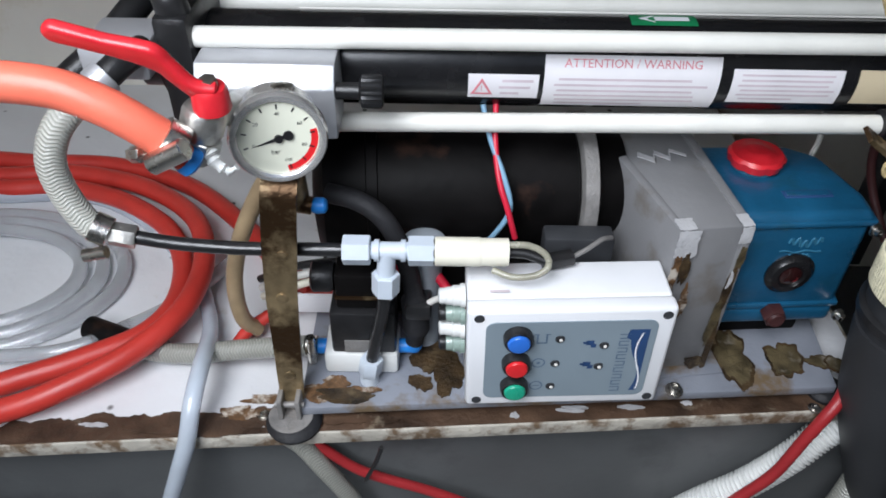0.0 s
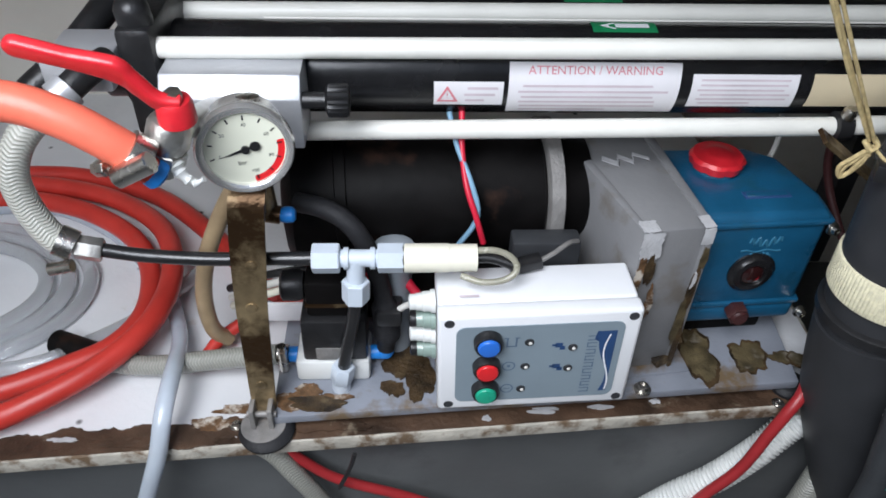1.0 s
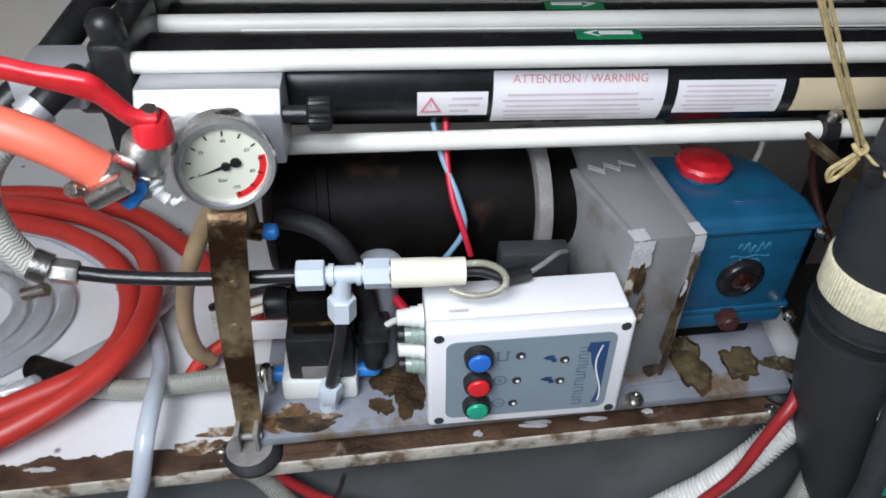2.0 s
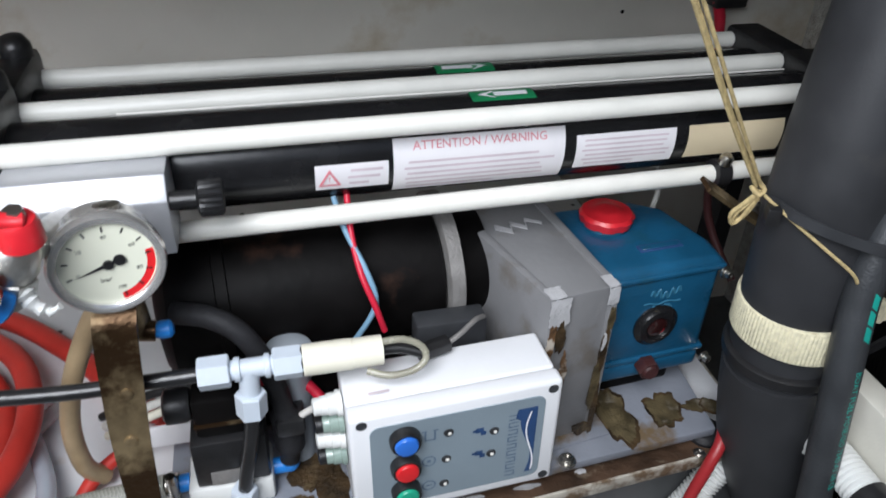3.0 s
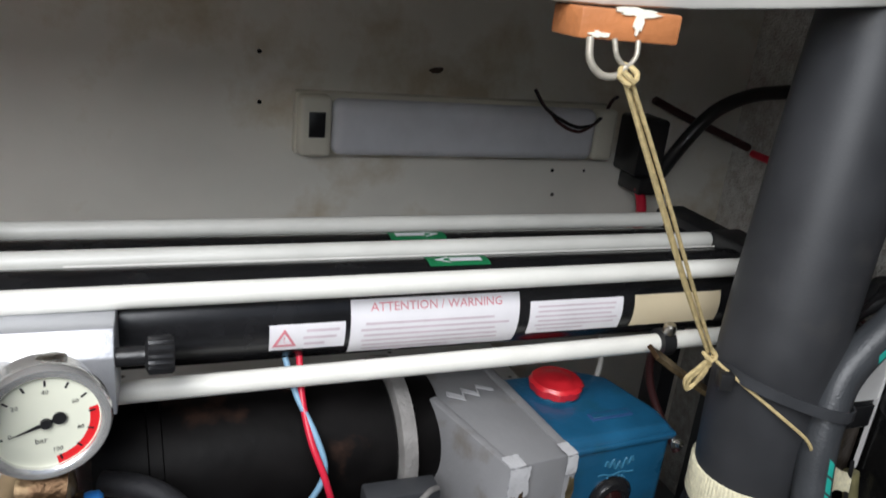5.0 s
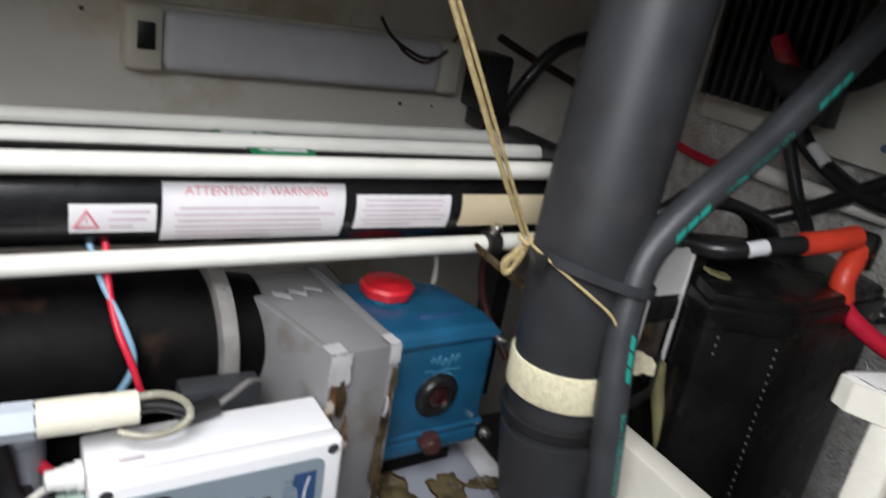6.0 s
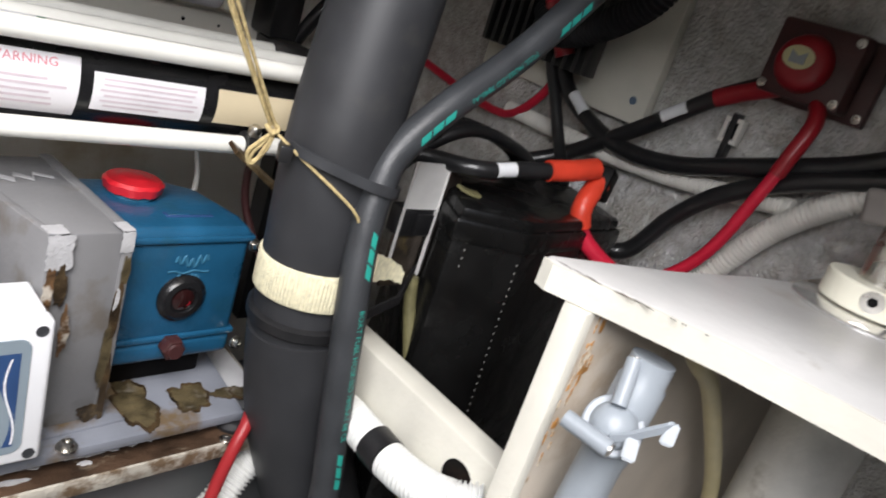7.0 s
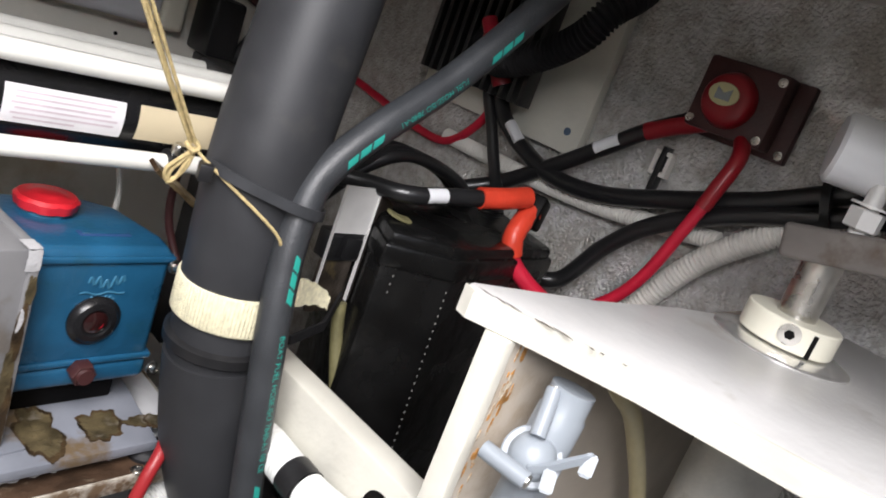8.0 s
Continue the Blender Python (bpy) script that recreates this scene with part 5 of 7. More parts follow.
sweep(bm, [(0.311, 0.377, 0.325), (0.305, 0.378, 0.42), (0.305, 0.382, 0.50), (0.319, 0.393, 0.60), (0.336, 0.405, 0.70), (0.365, 0.42, 0.86)], 0.0442, 40, 0.012)
part("upper_tube", bm, M_EXH, exh)
d = V((-0.0617, 0, 1)).normalized()
bm = bmesh.new()
lathe(bm, (axis_x(0.335), 0.377, 0.335), d, [(0, 0.0475), (0.002, 0.0495), (0.010, 0.0495), (0.012, 0.046)], 48)
part("ring", bm, M_BLACK, exh, "black rubber band")
bm = bmesh.new()
lathe(bm, (axis_x(0.362), 0.377, 0.362), d + V((0.05, 0.02, 0)), [(0, 0.0465), (0.001, 0.0480), (0.002, 0.0484), (0.031, 0.0484), (0.032, 0.0480), (0.033, 0.0460)], 288)
for i, v in enumerate(bm.verts):
    if i % 288 % 3 == 0:
        v.co += (V((axis_x(0.378), 0.377, v.co.z)) - v.co).normalized() * 0.0007
part("webbing", bm, M_TAPE, exh, "cream webbing strap")
bm = bmesh.new()
ribbon(bm, smooth_line([(0.345, 0.345, 0.398), (0.368, 0.352, 0.392), (0.380, 0.353, 0.387), (0.386, 0.352, 0.383)]), lambda t: 0.024 - 0.013 * t + 0.002 * math.sin(19 * t), 0.004, side=(0.25, 0.3, 1))
part("webbing_tail", bm, M_TAPE, exh, "frayed webbing end")
tie = thing("cable_tie", (0.30, 0.35, 0.46), "black cable tie round both hoses", "cable tie")
c = V((axis_x(0.478), 0.377, 0.478))
loop = []
for k in range(41):
    a = k * 2 * math.pi / 40
    # loop round the exhaust hose that bulges towards the fuel hose
    dx, dy = math.cos(a), math.sin(a)
    r = 0.0460 + 0.0135 * max(0, dx * 0.34 - dy * 0.94) ** 8
    loop.append(c + V((dx * r, dy * r, -0.010 * dx + 0.014 * (-dy if dy > 0 else 0))))
bm = bmesh.new()
ribbon(bm, loop, 0.0085, 0.0016, side=(0, 0, 1))
part("band", bm, M_COVER, tie)
bm = bmesh.new()
box(bm, -0.006, 0.006, -0.005, 0.005, -0.0065, 0.0065, 0.001, 2, pose(0.250, 0.372, 0.483, 0, 0, 70))
part("head", bm, M_BLACK, tie)

fuel = thing("fuel_hose", (0.33, 0.30, -0.1), "black fuel hose with teal printed stripe", "hose")
FP = [(0.33, 0.296, 0.02), (0.328, 0.298, 0.12), (0.324, 0.299, 0.204), (0.316, 0.300, 0.256), (0.307, 0.311, 0.359), (0.309, 0.327, 0.432), (0.317, 0.336, 0.474), (0.330, 0.341, 0.503), (0.364, 0.341, 0.541), (0.428, 0.342, 0.596), (0.486, 0.337, 0.665), (0.53, 0.33, 0.73), (0.56, 0.32, 0.80), (0.58, 0.31, 0.87)]
bm = bmesh.new()
sweep(bm, FP, 0.0132, 28)
ftube = part("tube", bm, M_FUEL, fuel)
FL = smooth_line(FP, 0.002)
FS = [0.0]
for p, q in zip(FL[:-1], FL[1:]):
    FS.append(FS[-1] + (q - p).length)
EYE_SIDE = V((-0.62, -0.68, 0.35))


def hose_spot(s, w, h=0.0135):
    """Place on the fuel hose: s along it, w across, on the side that carries the print."""
    i = min(range(len(FS)), key=lambda k: abs(FS[k] - s))
    t = (FL[min(i + 3, len(FL) - 1)] - FL[max(i - 3, 0)]).normalized()
    f = (EYE_SIDE - t * EYE_SIDE.dot(t)).normalized()
    sd = t.cross(f)
    a = w / 0.0132 - 0.85 * SIDE
    return FL[i] + t * (s - FS[i]) + (f * math.cos(a) + sd * math.sin(a)) * h


SIDE = -0.9


def print_on_hose(body, s, size):
    bm = letters(body, size)
    for v in bm.verts:
        v.co = hose_spot(s - v.co.x, v.co.y)
    part("lettering", bm, M_TEAL, ftube, "teal printed lettering")


def dashes(s0, n, gap=0.013):
    for k in range(n):
        bm = bmesh.new()
        s = s0 + k * gap
        rows = []
        for j in range(7):
            u = s + (gap - 0.002) * j / 6
            rows.append([bm.verts.new(hose_spot(u + q, w)) for q, w in ((0.002, -0.0028), (0.0, 0.0), (-0.002, 0.0028))])
        for a, b in zip(rows[:-1], rows[1:]):
            for j in range(2):
                bm.faces.new((a[j], a[j + 1], b[j + 1], b[j]))
        part("dash", bm, M_TEAL, ftube, "teal printed dash")


def s_at(z):
    return min(range(len(FL)), key=lambda k: abs(FL[k].z - z)) and FS[min(range(len(FL)), key=lambda k: abs(FL[k].z - z))]


dashes(s_at(0.405), 3)
print_on_hose("BOAT FUEL HOSE-ISO 7840-A1 08 CE", s_at(0.322), 0.0072)
dashes(s_at(0.215), 3)
dashes(s_at(0.515), 3)
print_on_hose("FUEL HOSE-ISO 7840-A1", s_at(0.578), 0.0072)
dashes(s_at(0.625), 3)

# wooden pad under the coaming, hook and cord
pad = thing("wooden_pad", (0.108, 0.365, 0.712), "orange-brown wooden pad with dried white glue", "wood block")
bm = bmesh.new()
box(bm, 0.080, 0.1435, 0.3615, 0.395, 0.7145, 0.7308, 0.0015)
part("block", bm, M_WOOD, pad)
for i, (cx, cz, rx, rz) in enumerate(((0.114, 0.7302, 0.013, 0.0022), (0.091, 0.7175, 0.006, 0.0018), (0.115, 0.7255, 0.003, 0.006))):
    bm = bmesh.new()
    prism(bm, blot(cx, cz, rx, rz, 0, 4.4 * i + 70), 0, 0.0012)
    bmesh.ops.transform(bm, matrix=Matrix(((1, 0, 0, 0), (0, 0, -1, 0.3616 - 0.0003 * i), (0, 1, 0, 0), (0, 0, 0, 1))), verts=bm.verts)
    part("glue", bm, M_CREAM, pad, "dried white glue")
bm = bmesh.new()
sweep(bm, [(0.085, 0.358, 0.716), (0.086, 0.356, 0.704), (0.093, 0.354, 0.697), (0.103, 0.354, 0.697), (0.108, 0.355, 0.702)], 0.0021, 12, 0.003)
part("hook", bm, M_HOOK, pad, "steel screw hook")
bm = bmesh.new()
sweep(bm, [(0.100, 0.358, 0.716), (0.102, 0.356, 0.707), (0.108, 0.355, 0.702), (0.114, 0.356, 0.707), (0.115, 0.358, 0.716)], 0.0015, 10, 0.003)
part("staple", bm, M_HOOK, pad)

cord = thing("tan_cord", (0.24, 0.38, 0.45), "tan cord tied from the hook to the hose", "cord")
for dx, dy in ((-0.0018, 0), (0.0018, -0.001), (0.0, 0.002)):
    bm = bmesh.new()
    sweep(bm, [(0.107 + dx, 0.352 + dy, 0.698), (0.15 + dx * 1.6, 0.362 + dy, 0.634), (0.20 + dx * 1.6, 0.375 + dy, 0.560), (0.243 + dx, 0.386 + dy, 0.499)], 0.0014, 8)
    part("strand", bm, M_CORD, cord)
bm = bmesh.new()
sweep(bm, [(0.104, 0.350, 0.700), (0.110, 0.348, 0.695), (0.114, 0.352, 0.699), (0.108, 0.356, 0.703), (0.103, 0.352, 0.697), (0.109, 0.349, 0.693)], 0.0017, 8, 0.003)
part("hook_knot", bm, M_CORD, cord)
bm = bmesh.new()
sweep(bm, [(0.243, 0.386, 0.502), (0.247, 0.383, 0.497), (0.242, 0.381, 0.494), (0.239, 0.387, 0.498), (0.246, 0.388, 0.492), (0.243, 0.383, 0.489)], 0.0019, 8, 0.003)
part("knot", bm, M_CORD, cord)
for dx in (0, 0.004):
    bm = bmesh.new()
    sweep(bm, [(0.243, 0.385, 0.493), (0.238 - dx, 0.386, 0.484), (0.233 - dx, 0.388, 0.476), (0.233, 0.389, 0.469 - dx * 0.6), (0.238, 0.388, 0.471), (0.241 + dx * 0.6, 0.386, 0.482), (0.244, 0.385, 0.491)], 0.0017, 8, 0.003)
    part("loop", bm, M_CORD, cord)
bm = bmesh.new()
sweep(bm, [(0.244, 0.385, 0.496), (0.258, 0.365, 0.484), (0.277, 0.338, 0.469), (0.292, 0.327, 0.457), (0.299, 0.326, 0.448)], 0.0013, 8)
part("tail", bm, M_CORD, cord)

# ---- strip lamp and wiring on the back wall ----
lamp = thing("strip_lamp", (0.27, 0.98, 0.493), "unlit cream strip lamp with a switch on the wall", "lamp")
bm = bmesh.new()
box(bm, 0.028, 0.505, 0.978, 0.9995, 0.494, 0.578, 0.004)
box(bm, 0.030, 0.073, 0.951, 0.981, 0.497, 0.577, 0.007, 3)
box(bm, 0.468, 0.504, 0.953, 0.981, 0.498, 0.575, 0.008, 3)
part("housing", bm, M_LAMPW, lamp)
bm = bmesh.new()
box(bm, 0.0735, 0.4675, 0.948, 0.979, 0.499, 0.574, 0.014, 5)
part("diffuser", bm, M_DIFF, lamp, "frosted ribbed diffuser")
bm = bmesh.new()
box(bm, 0.042, 0.063, 0.9475, 0.9515, 0.524, 0.557, 0.001)
part("switch", bm, M_BLACK, lamp, "black rocker switch")
for k, m in ((0, M_WIRE), (1, M_MAROON)):
    bm = bmesh.new()
    sweep(bm, [(0.365, 0.966, 0.598), (0.378, 0.955, 0.576), (0.402, 0.948, 0.560 - 0.006 * k), (0.437, 0.948, 0.549 - 0.006 * k), (0.473, 0.955, 0.562), (0.500, 0.975, 0.585), (0.515, 0.985, 0.590)], 0.0026, 8)
    part("lead", bm, m, lamp, "thin dark lead")

for x, z, r in ((0.431, 0.470, 0.004), (0.437, 0.431, 0.004), (0.487, 0.470, 0.003), (-0.016, 0.623, 0.004), (-0.015, 0.558, 0.004)):
    bm = bmesh.new()
    lathe(bm, (x, 1.0, z), (0, -1, 0), [(0, r * 0.75), (0.0008, r * 0.65)], 14)
    single("screw_hole", bm, M_MOTOR, "dark rusty screw hole in the back wall", "screw hole", "wall screw holes")
bm = bmesh.new()
prism(bm, blot(0.225, 0.612, 0.010, 0.004, 0, 91), 0, 0.0008)
bmesh.ops.transform(bm, matrix=Matrix(((1, 0, 0, 0), (0, 0, -1, 1.0), (0, 1, 0, 0), (0, 0, 0, 1))), verts=bm.verts)
single("wall_scar", bm, M_PLY, "brown torn scar on the back wall", "scar")

conn = thing("fuse_holder", (0.54, 0.95, 0.47), "black fuse holder with red and black cable", "fuse holder")
bm = bmesh.new()
box(bm, 0.535, 0.585, 0.935, 0.9995, 0.478, 0.566, 0.006)
box(bm, 0.545, 0.595, 0.93, 0.99, 0.45, 0.476, 0.004)
part("body", bm, M_BLACK, conn)
bm = bmesh.new()
sweep(bm, [(0.585, 0.95, 0.47), (0.61, 0.93, 0.535), (0.645, 0.92, 0.585), (0.70, 0.915, 0.612), (0.765, 0.91, 0.622)], 0.011, 14)
part("cable", bm, M_WIRE, conn, "black cable")
bm = bmesh.new()
sweep(bm, [(0.552, 0.94, 0.46), (0.560, 0.935, 0.43), (0.558, 0.93, 0.39), (0.55, 0.93, 0.34)], 0.008, 12)
part("cable", bm, M_CABLE, conn, "red cable")
bm = bmesh.new()
sweep(bm, [(0.575, 0.975, 0.590), (0.64, 0.975, 0.565), (0.70, 0.97, 0.545), (0.762, 0.96, 0.522)], 0.0065, 12)
part("pipe", bm, M_MAROON, conn, "dull red pipe")

# ---- battery in its cover ----
bat = thing("battery_box", (0.55, 0.38, -0.15), "black vinyl-covered battery box with stitching", "battery")
BC, BL = V((0.489, 0.311, 0)), V((0.425, 0.345, 0))


def cover(grow, z0, z1, bevel):
    """Upright piece of the soft cover over the battery's plan."""
    plan = [V((0.489, 0.311, 0)), V((0.425, 0.345, 0)), V((0.500, 0.500, 0)), V((0.690, 0.440, 0)), V((0.655, 0.325, 0))]
    mid = V((0.552, 0.384, 0))
    return prism(bmesh.new(), [((p + (p - mid).normalized() * grow).x, (p + (p - mid).normalized() * grow).y) for p in plan], z0, z1, bevel)


part("case", cover(0, -0.15, 0.428, 0.004), M_BATT, bat)
part("rim", cover(0.003, 0.424, 0.447, 0.004), M_BATT, bat)
part("lid", cover(-0.002, 0.440, 0.458, 0.006), M_BATT, bat)
fn = V((BC.y - BL.y, BC.x - BL.x, 0)).normalized() * -1
bm = bmesh.new()
for w, z0, n in ((0.045, 0.24, 22), (0.80, 0.40, 4)):
    for k in range(n):
        p = BC + (BL - BC) * (w - 0.0035 * (n - k) * (w < 0.5)) + fn * 0.0006
        b2 = bmesh.new()
        box(b2, -0.0005, 0.0005, -0.0005, 0.0005, 0, 0.0020, 0, 1, Matrix.Translation((p.x, p.y, z0 + 0.0082 * k)))
        merge(bm, b2)
tagged(part("stitching", bm, M_STITCH, bat, "pale dotted stitching"), kind="stuff")
plate2 = thing("steel_bracket", (0.42, 0.39, 0.36), "bent stainless bracket beside the battery", "bracket")
bm = bmesh.new()
prism(bm, [(0.402, 0.391), (0.442, 0.391), (0.442, 0.3935), (0.402, 0.3935)], 0.434, 0.480)
part("face", bm, M_BRIGHT, plate2)
bm = bmesh.new()
box(bm, 0.4414, 0.4425, 0.3895, 0.3935, 0.364, 0.481)
box(bm, 0.4010, 0.4018, 0.390, 0.3935, 0.375, 0.480)
part("edge", bm, M_BRIGHT, plate2)
# flange in dark brown metal, unlike the bright face
bm = bmesh.new()
vs = [bm.verts.new(p) for p in ((0.4427, 0.391, 0.480), (0.472, 0.400, 0.462), (0.466, 0.400, 0.395), (0.455, 0.398, 0.366), (0.4427, 0.391, 0.356))]
bm.faces.new(vs)
ext = bmesh.ops.extrude_face_region(bm, geom=bm.faces[:])
bmesh.ops.translate(bm, vec=(-0.0005, 0.002, 0), verts=[g for g in ext["geom"] if isinstance(g, bmesh.types.BMVert)])
part("flange", bm, M_BROWNM, plate2, "brown metal flange")
bm = bmesh.new()
lathe(bm, (0.458, 0.3955, 0.406), (-0.3, -1, 0.1), [(0, 0.003), (0.0015, 0.0028), (0.002, 0.0015)], 14)
part("rivet", bm, M_BRIGHT, plate2)
bm = bmesh.new()
box(bm, 0.4022, 0.4402, 0.392, 0.412, 0.405, 0.4335, 0.002)
box(bm, 0.4022, 0.4150, 0.3895, 0.3918, 0.412, 0.431, 0.0008)
box(bm, 0.4200, 0.4395, 0.3895, 0.3918, 0.408, 0.429, 0.0008)
part("clip", bm, M_BLACK, plate2, "black plastic clip")
bm = bmesh.new()
box(bm, 0.4022, 0.4402, 0.396, 0.400, 0.350, 0.4048, 0.001)
part("backing", bm, M_BROWNM, plate2, "brown metal backing")
bm = bmesh.new()
sweep(bm, [(0.432, 0.385, 0.365), (0.434, 0.378, 0.335), (0.438, 0.362, 0.29), (0.446, 0.335, 0.21), (0.455, 0.30, 0.05), (0.46, 0.28, -0.14)], 0.0065, 12)
part("pipe", bm, M_OLIVE, plate2, "yellowed hose")
bm = bmesh.new()
ribbon(bm, [(0.352, 0.345, 0.352), (0.39, 0.352, 0.360), (0.430, 0.385, 0.372)], 0.008, 0.003, side=(0, 0.2, 1))
part("strap", bm, M_BLACK, plate2)
bm = bmesh.new()
ribbon(bm, smooth_line([(0.448, 0.378, 0.464), (0.458, 0.372, 0.461), (0.468, 0.370, 0.460)]), 0.010, 0.003, side=(0.2, 1, 0.1))
part("foam", bm, M_OLIVE, plate2, "scrap of yellow foam")

# ---- cables on the battery ----


def cable(name, pts, r, material, label, group="battery cables"):
    ob = thing(name, pts[0], label, "cable", group)
    part("core", sweep(bmesh.new(), pts, r, 16), material, ob)
    return ob


def band(owner, pts, r, material, name, label):
    part(name, sweep(bmesh.new(), pts, r, 16), material, owner, label)


k1 = cable("black_cable", [(0.36, 0.46, 0.455), (0.40, 0.440, 0.472), (0.432, 0.410, 0.480), (0.450, 0.380, 0.4835), (0.470, 0.3665, 0.4870), (0.500, 0.362, 0.491), (0.545, 0.350, 0.498), (0.590, 0.340, 0.508)], 0.0085, M_WIRE, "black battery cable with a white marker")
band(k1, [(0.472, 0.3640, 0.4880), (0.494, 0.3610, 0.4912)], 0.0076, M_WHITE, "marker", "white marker sleeve")
band(k1, [(0.535, 0.353, 0.4965), (0.565, 0.345, 0.502), (0.592, 0.340, 0.508)], 0.0110, M_SLEEVE, "sleeve", "orange-red heat-shrink sleeve")
k2 = cable("red_cable", [(0.610, 0.338, 0.497), (0.592, 0.336, 0.480), (0.582, 0.332, 0.462), (0.590, 0.325, 0.440), (0.612, 0.300, 0.418), (0.66, 0.255, 0.39), (0.70, 0.22, 0.37)], 0.0090, M_CABLE, "red battery cable with orange sleeve")
band(k2, [(0.606, 0.338, 0.494), (0.592, 0.336, 0.480), (0.583, 0.332, 0.464), (0.586, 0.328, 0.448)], 0.0112, M_SLEEVE, "sleeve", "orange-red heat-shrink sleeve")
bm = bmesh.new()
box(bm, -0.016, 0.016, -0.012, 0.012, -0.018, 0.016, 0.003, 2, pose(0.612, 0.342, 0.494, 0, 20, 20))
single("battery_terminal", bm, M_MOTOR, "dark corroded battery terminal clamp", "terminal")
k3 = cable("black_cable", [(0.722, 0.56, 0.62), (0.720, 0.552, 0.583), (0.720, 0.527, 0.544), (0.716, 0.490, 0.490), (0.705, 0.46, 0.465), (0.69, 0.44, 0.44)], 0.0078, M_WIRE, "thick black battery cable on the hull")
k4 = cable("black_cable", [(0.730, 0.545, 0.600), (0.730, 0.524, 0.562), (0.730, 0.474, 0.533), (0.730, 0.414, 0.517), (0.730, 0.339, 0.524), (0.730, 0.254, 0.554), (0.730, 0.171, 0.587), (0.732, 0.108, 0.621), (0.74, 0.03, 0.655), (0.75, -0.1, 0.70)], 0.0105, M_WIRE, "black battery cable with a white marker")
band(k4, [(0.7250, 0.503, 0.5545), (0.7250, 0.478, 0.5385)], 0.0075, M_WHITE, "marker", "white marker sleeve")
k5 = cable("black_cable", [(0.66, 0.42, 0.40), (0.69, 0.38, 0.405), (0.720, 0.345, 0.412), (0.720, 0.307, 0.472), (0.722, 0.267, 0.516), (0.724, 0.204, 0.556), (0.728, 0.116, 0.594), (0.735, 0.02, 0.63), (0.745, -0.1, 0.67)], 0.0100, M_WIRE, "thick black battery cable on the hull")
k6 = cable("black_cable", [(0.69, 0.52, 0.455), (0.725, 0.480, 0.484), (0.730, 0.413, 0.535), (0.732, 0.363, 0.575), (0.735, 0.324, 0.608), (0.738, 0.285, 0.634)], 0.0098, M_WIRE, "black cable to the switch with a white marker")
band(k6, [(0.7270, 0.372, 0.569), (0.7285, 0.348, 0.589)], 0.0075, M_WHITE, "marker", "white marker sleeve")
band(k6, [(0.735, 0.324, 0.608), (0.736, 0.300, 0.622), (0.735, 0.262, 0.640)], 0.0104, M_SWRED, "sleeve", "red heat-shrink sleeve")
k7 = cable("red_cable", [(0.735, 0.222, 0.640), (0.715, 0.206, 0.618), (0.705, 0.210, 0.580), (0.702, 0.222, 0.530), (0.700, 0.239, 0.471), (0.698, 0.262, 0.43), (0.69, 0.30, 0.39)], 0.0068, M_CABLE, "red battery cable from the switch")
band(k7, [(0.735, 0.222, 0.640), (0.715, 0.206, 0.618), (0.705, 0.210, 0.580), (0.7035, 0.214, 0.560)], 0.0084, M_SWRED, "sleeve", "dull red heat-shrink sleeve")
k8 = cable("red_wire", [(0.745, 0.93, 0.52), (0.745, 0.873, 0.517), (0.745, 0.775, 0.504), (0.745, 0.686, 0.491), (0.742, 0.612, 0.494), (0.738, 0.563, 0.536), (0.730, 0.540, 0.580)], 0.0060, M_CABLE, "thin red wire below the circuit board")
band(cable("red_cable", [(0.690, 0.565, 0.665), (0.690, 0.545, 0.640), (0.700, 0.530, 0.615)], 0.010, M_CABLE, "short red cable to the circuit board"), [(0.690, 0.552, 0.650), (0.694, 0.536, 0.625), (0.704, 0.520, 0.596)], 0.0125, M_SWRED, "sleeve", "red sleeve")
bm = bmesh.new()
sweep(bm, [(0.748, 0.62, 0.50), (0.748, 0.481, 0.500), (0.748, 0.388, 0.503), (0.748, 0.308, 0.512), (0.748, 0.20, 0.53)], 0.0095, 16, ridge=(0.0040, 0.0022))
single("conduit", bm, M_CONDUIT, "thin pale grey corrugated conduit on the hull", "conduit")
for k, off in enumerate((0.0, 0.014, 0.028)):
    cable("black_cable", [(0.44, 0.47, 0.44 + off), (0.474, 0.46, 0.480 + off * 0.6), (0.518, 0.450 + off, 0.502), (0.579, 0.448 + off, 0.492), (0.627, 0.45 + off, 0.470), (0.66, 0.46 + off, 0.43)], 0.0070, M_WIRE, "black cable bundled behind the battery")
bm = bmesh.new()
sweep(bm, [(0.748, 0.02, 0.64), (0.742, 0.116, 0.585), (0.738, 0.158, 0.553), (0.736, 0.205, 0.504), (0.734, 0.241, 0.445), (0.73, 0.262, 0.405), (0.72, 0.28, 0.36)], 0.0120, 18, ridge=(0.0050, 0.0034))
single("conduit", bm, M_CONDUIT, "pale grey corrugated conduit on the hull", "conduit")
bm = bmesh.new()
sweep(bm, [(0.74, 0.36, 0.875), (0.70, 0.365, 0.76), (0.660, 0.376, 0.712), (0.655, 0.398, 0.676), (0.66, 0.448, 0.642), (0.68, 0.52, 0.62), (0.70, 0.57, 0.64)], 0.0165, 18, ridge=(0.0060, 0.0026))
single("corrugated_sleeve", bm, M_RUBBER, "black flexible sleeve hanging from the deck", "hose")

# ---- circuit board plate with heat sink ----
hs = thing("controller", (0.75, 0.55, 0.53), "white mounting plate with black finned controller", "controller")
bm = bmesh.new()
box(bm, 0.748, 0.7645, 0.410, 0.70, 0.545, 0.76, 0.002)
part("mounting_plate", bm, M_OFFWHITE, hs)
bm = bmesh.new()
box(bm, 0.722, 0.7478, 0.50, 0.68, 0.585, 0.74, 0.002)
part("base", bm, M_BLACK, hs)
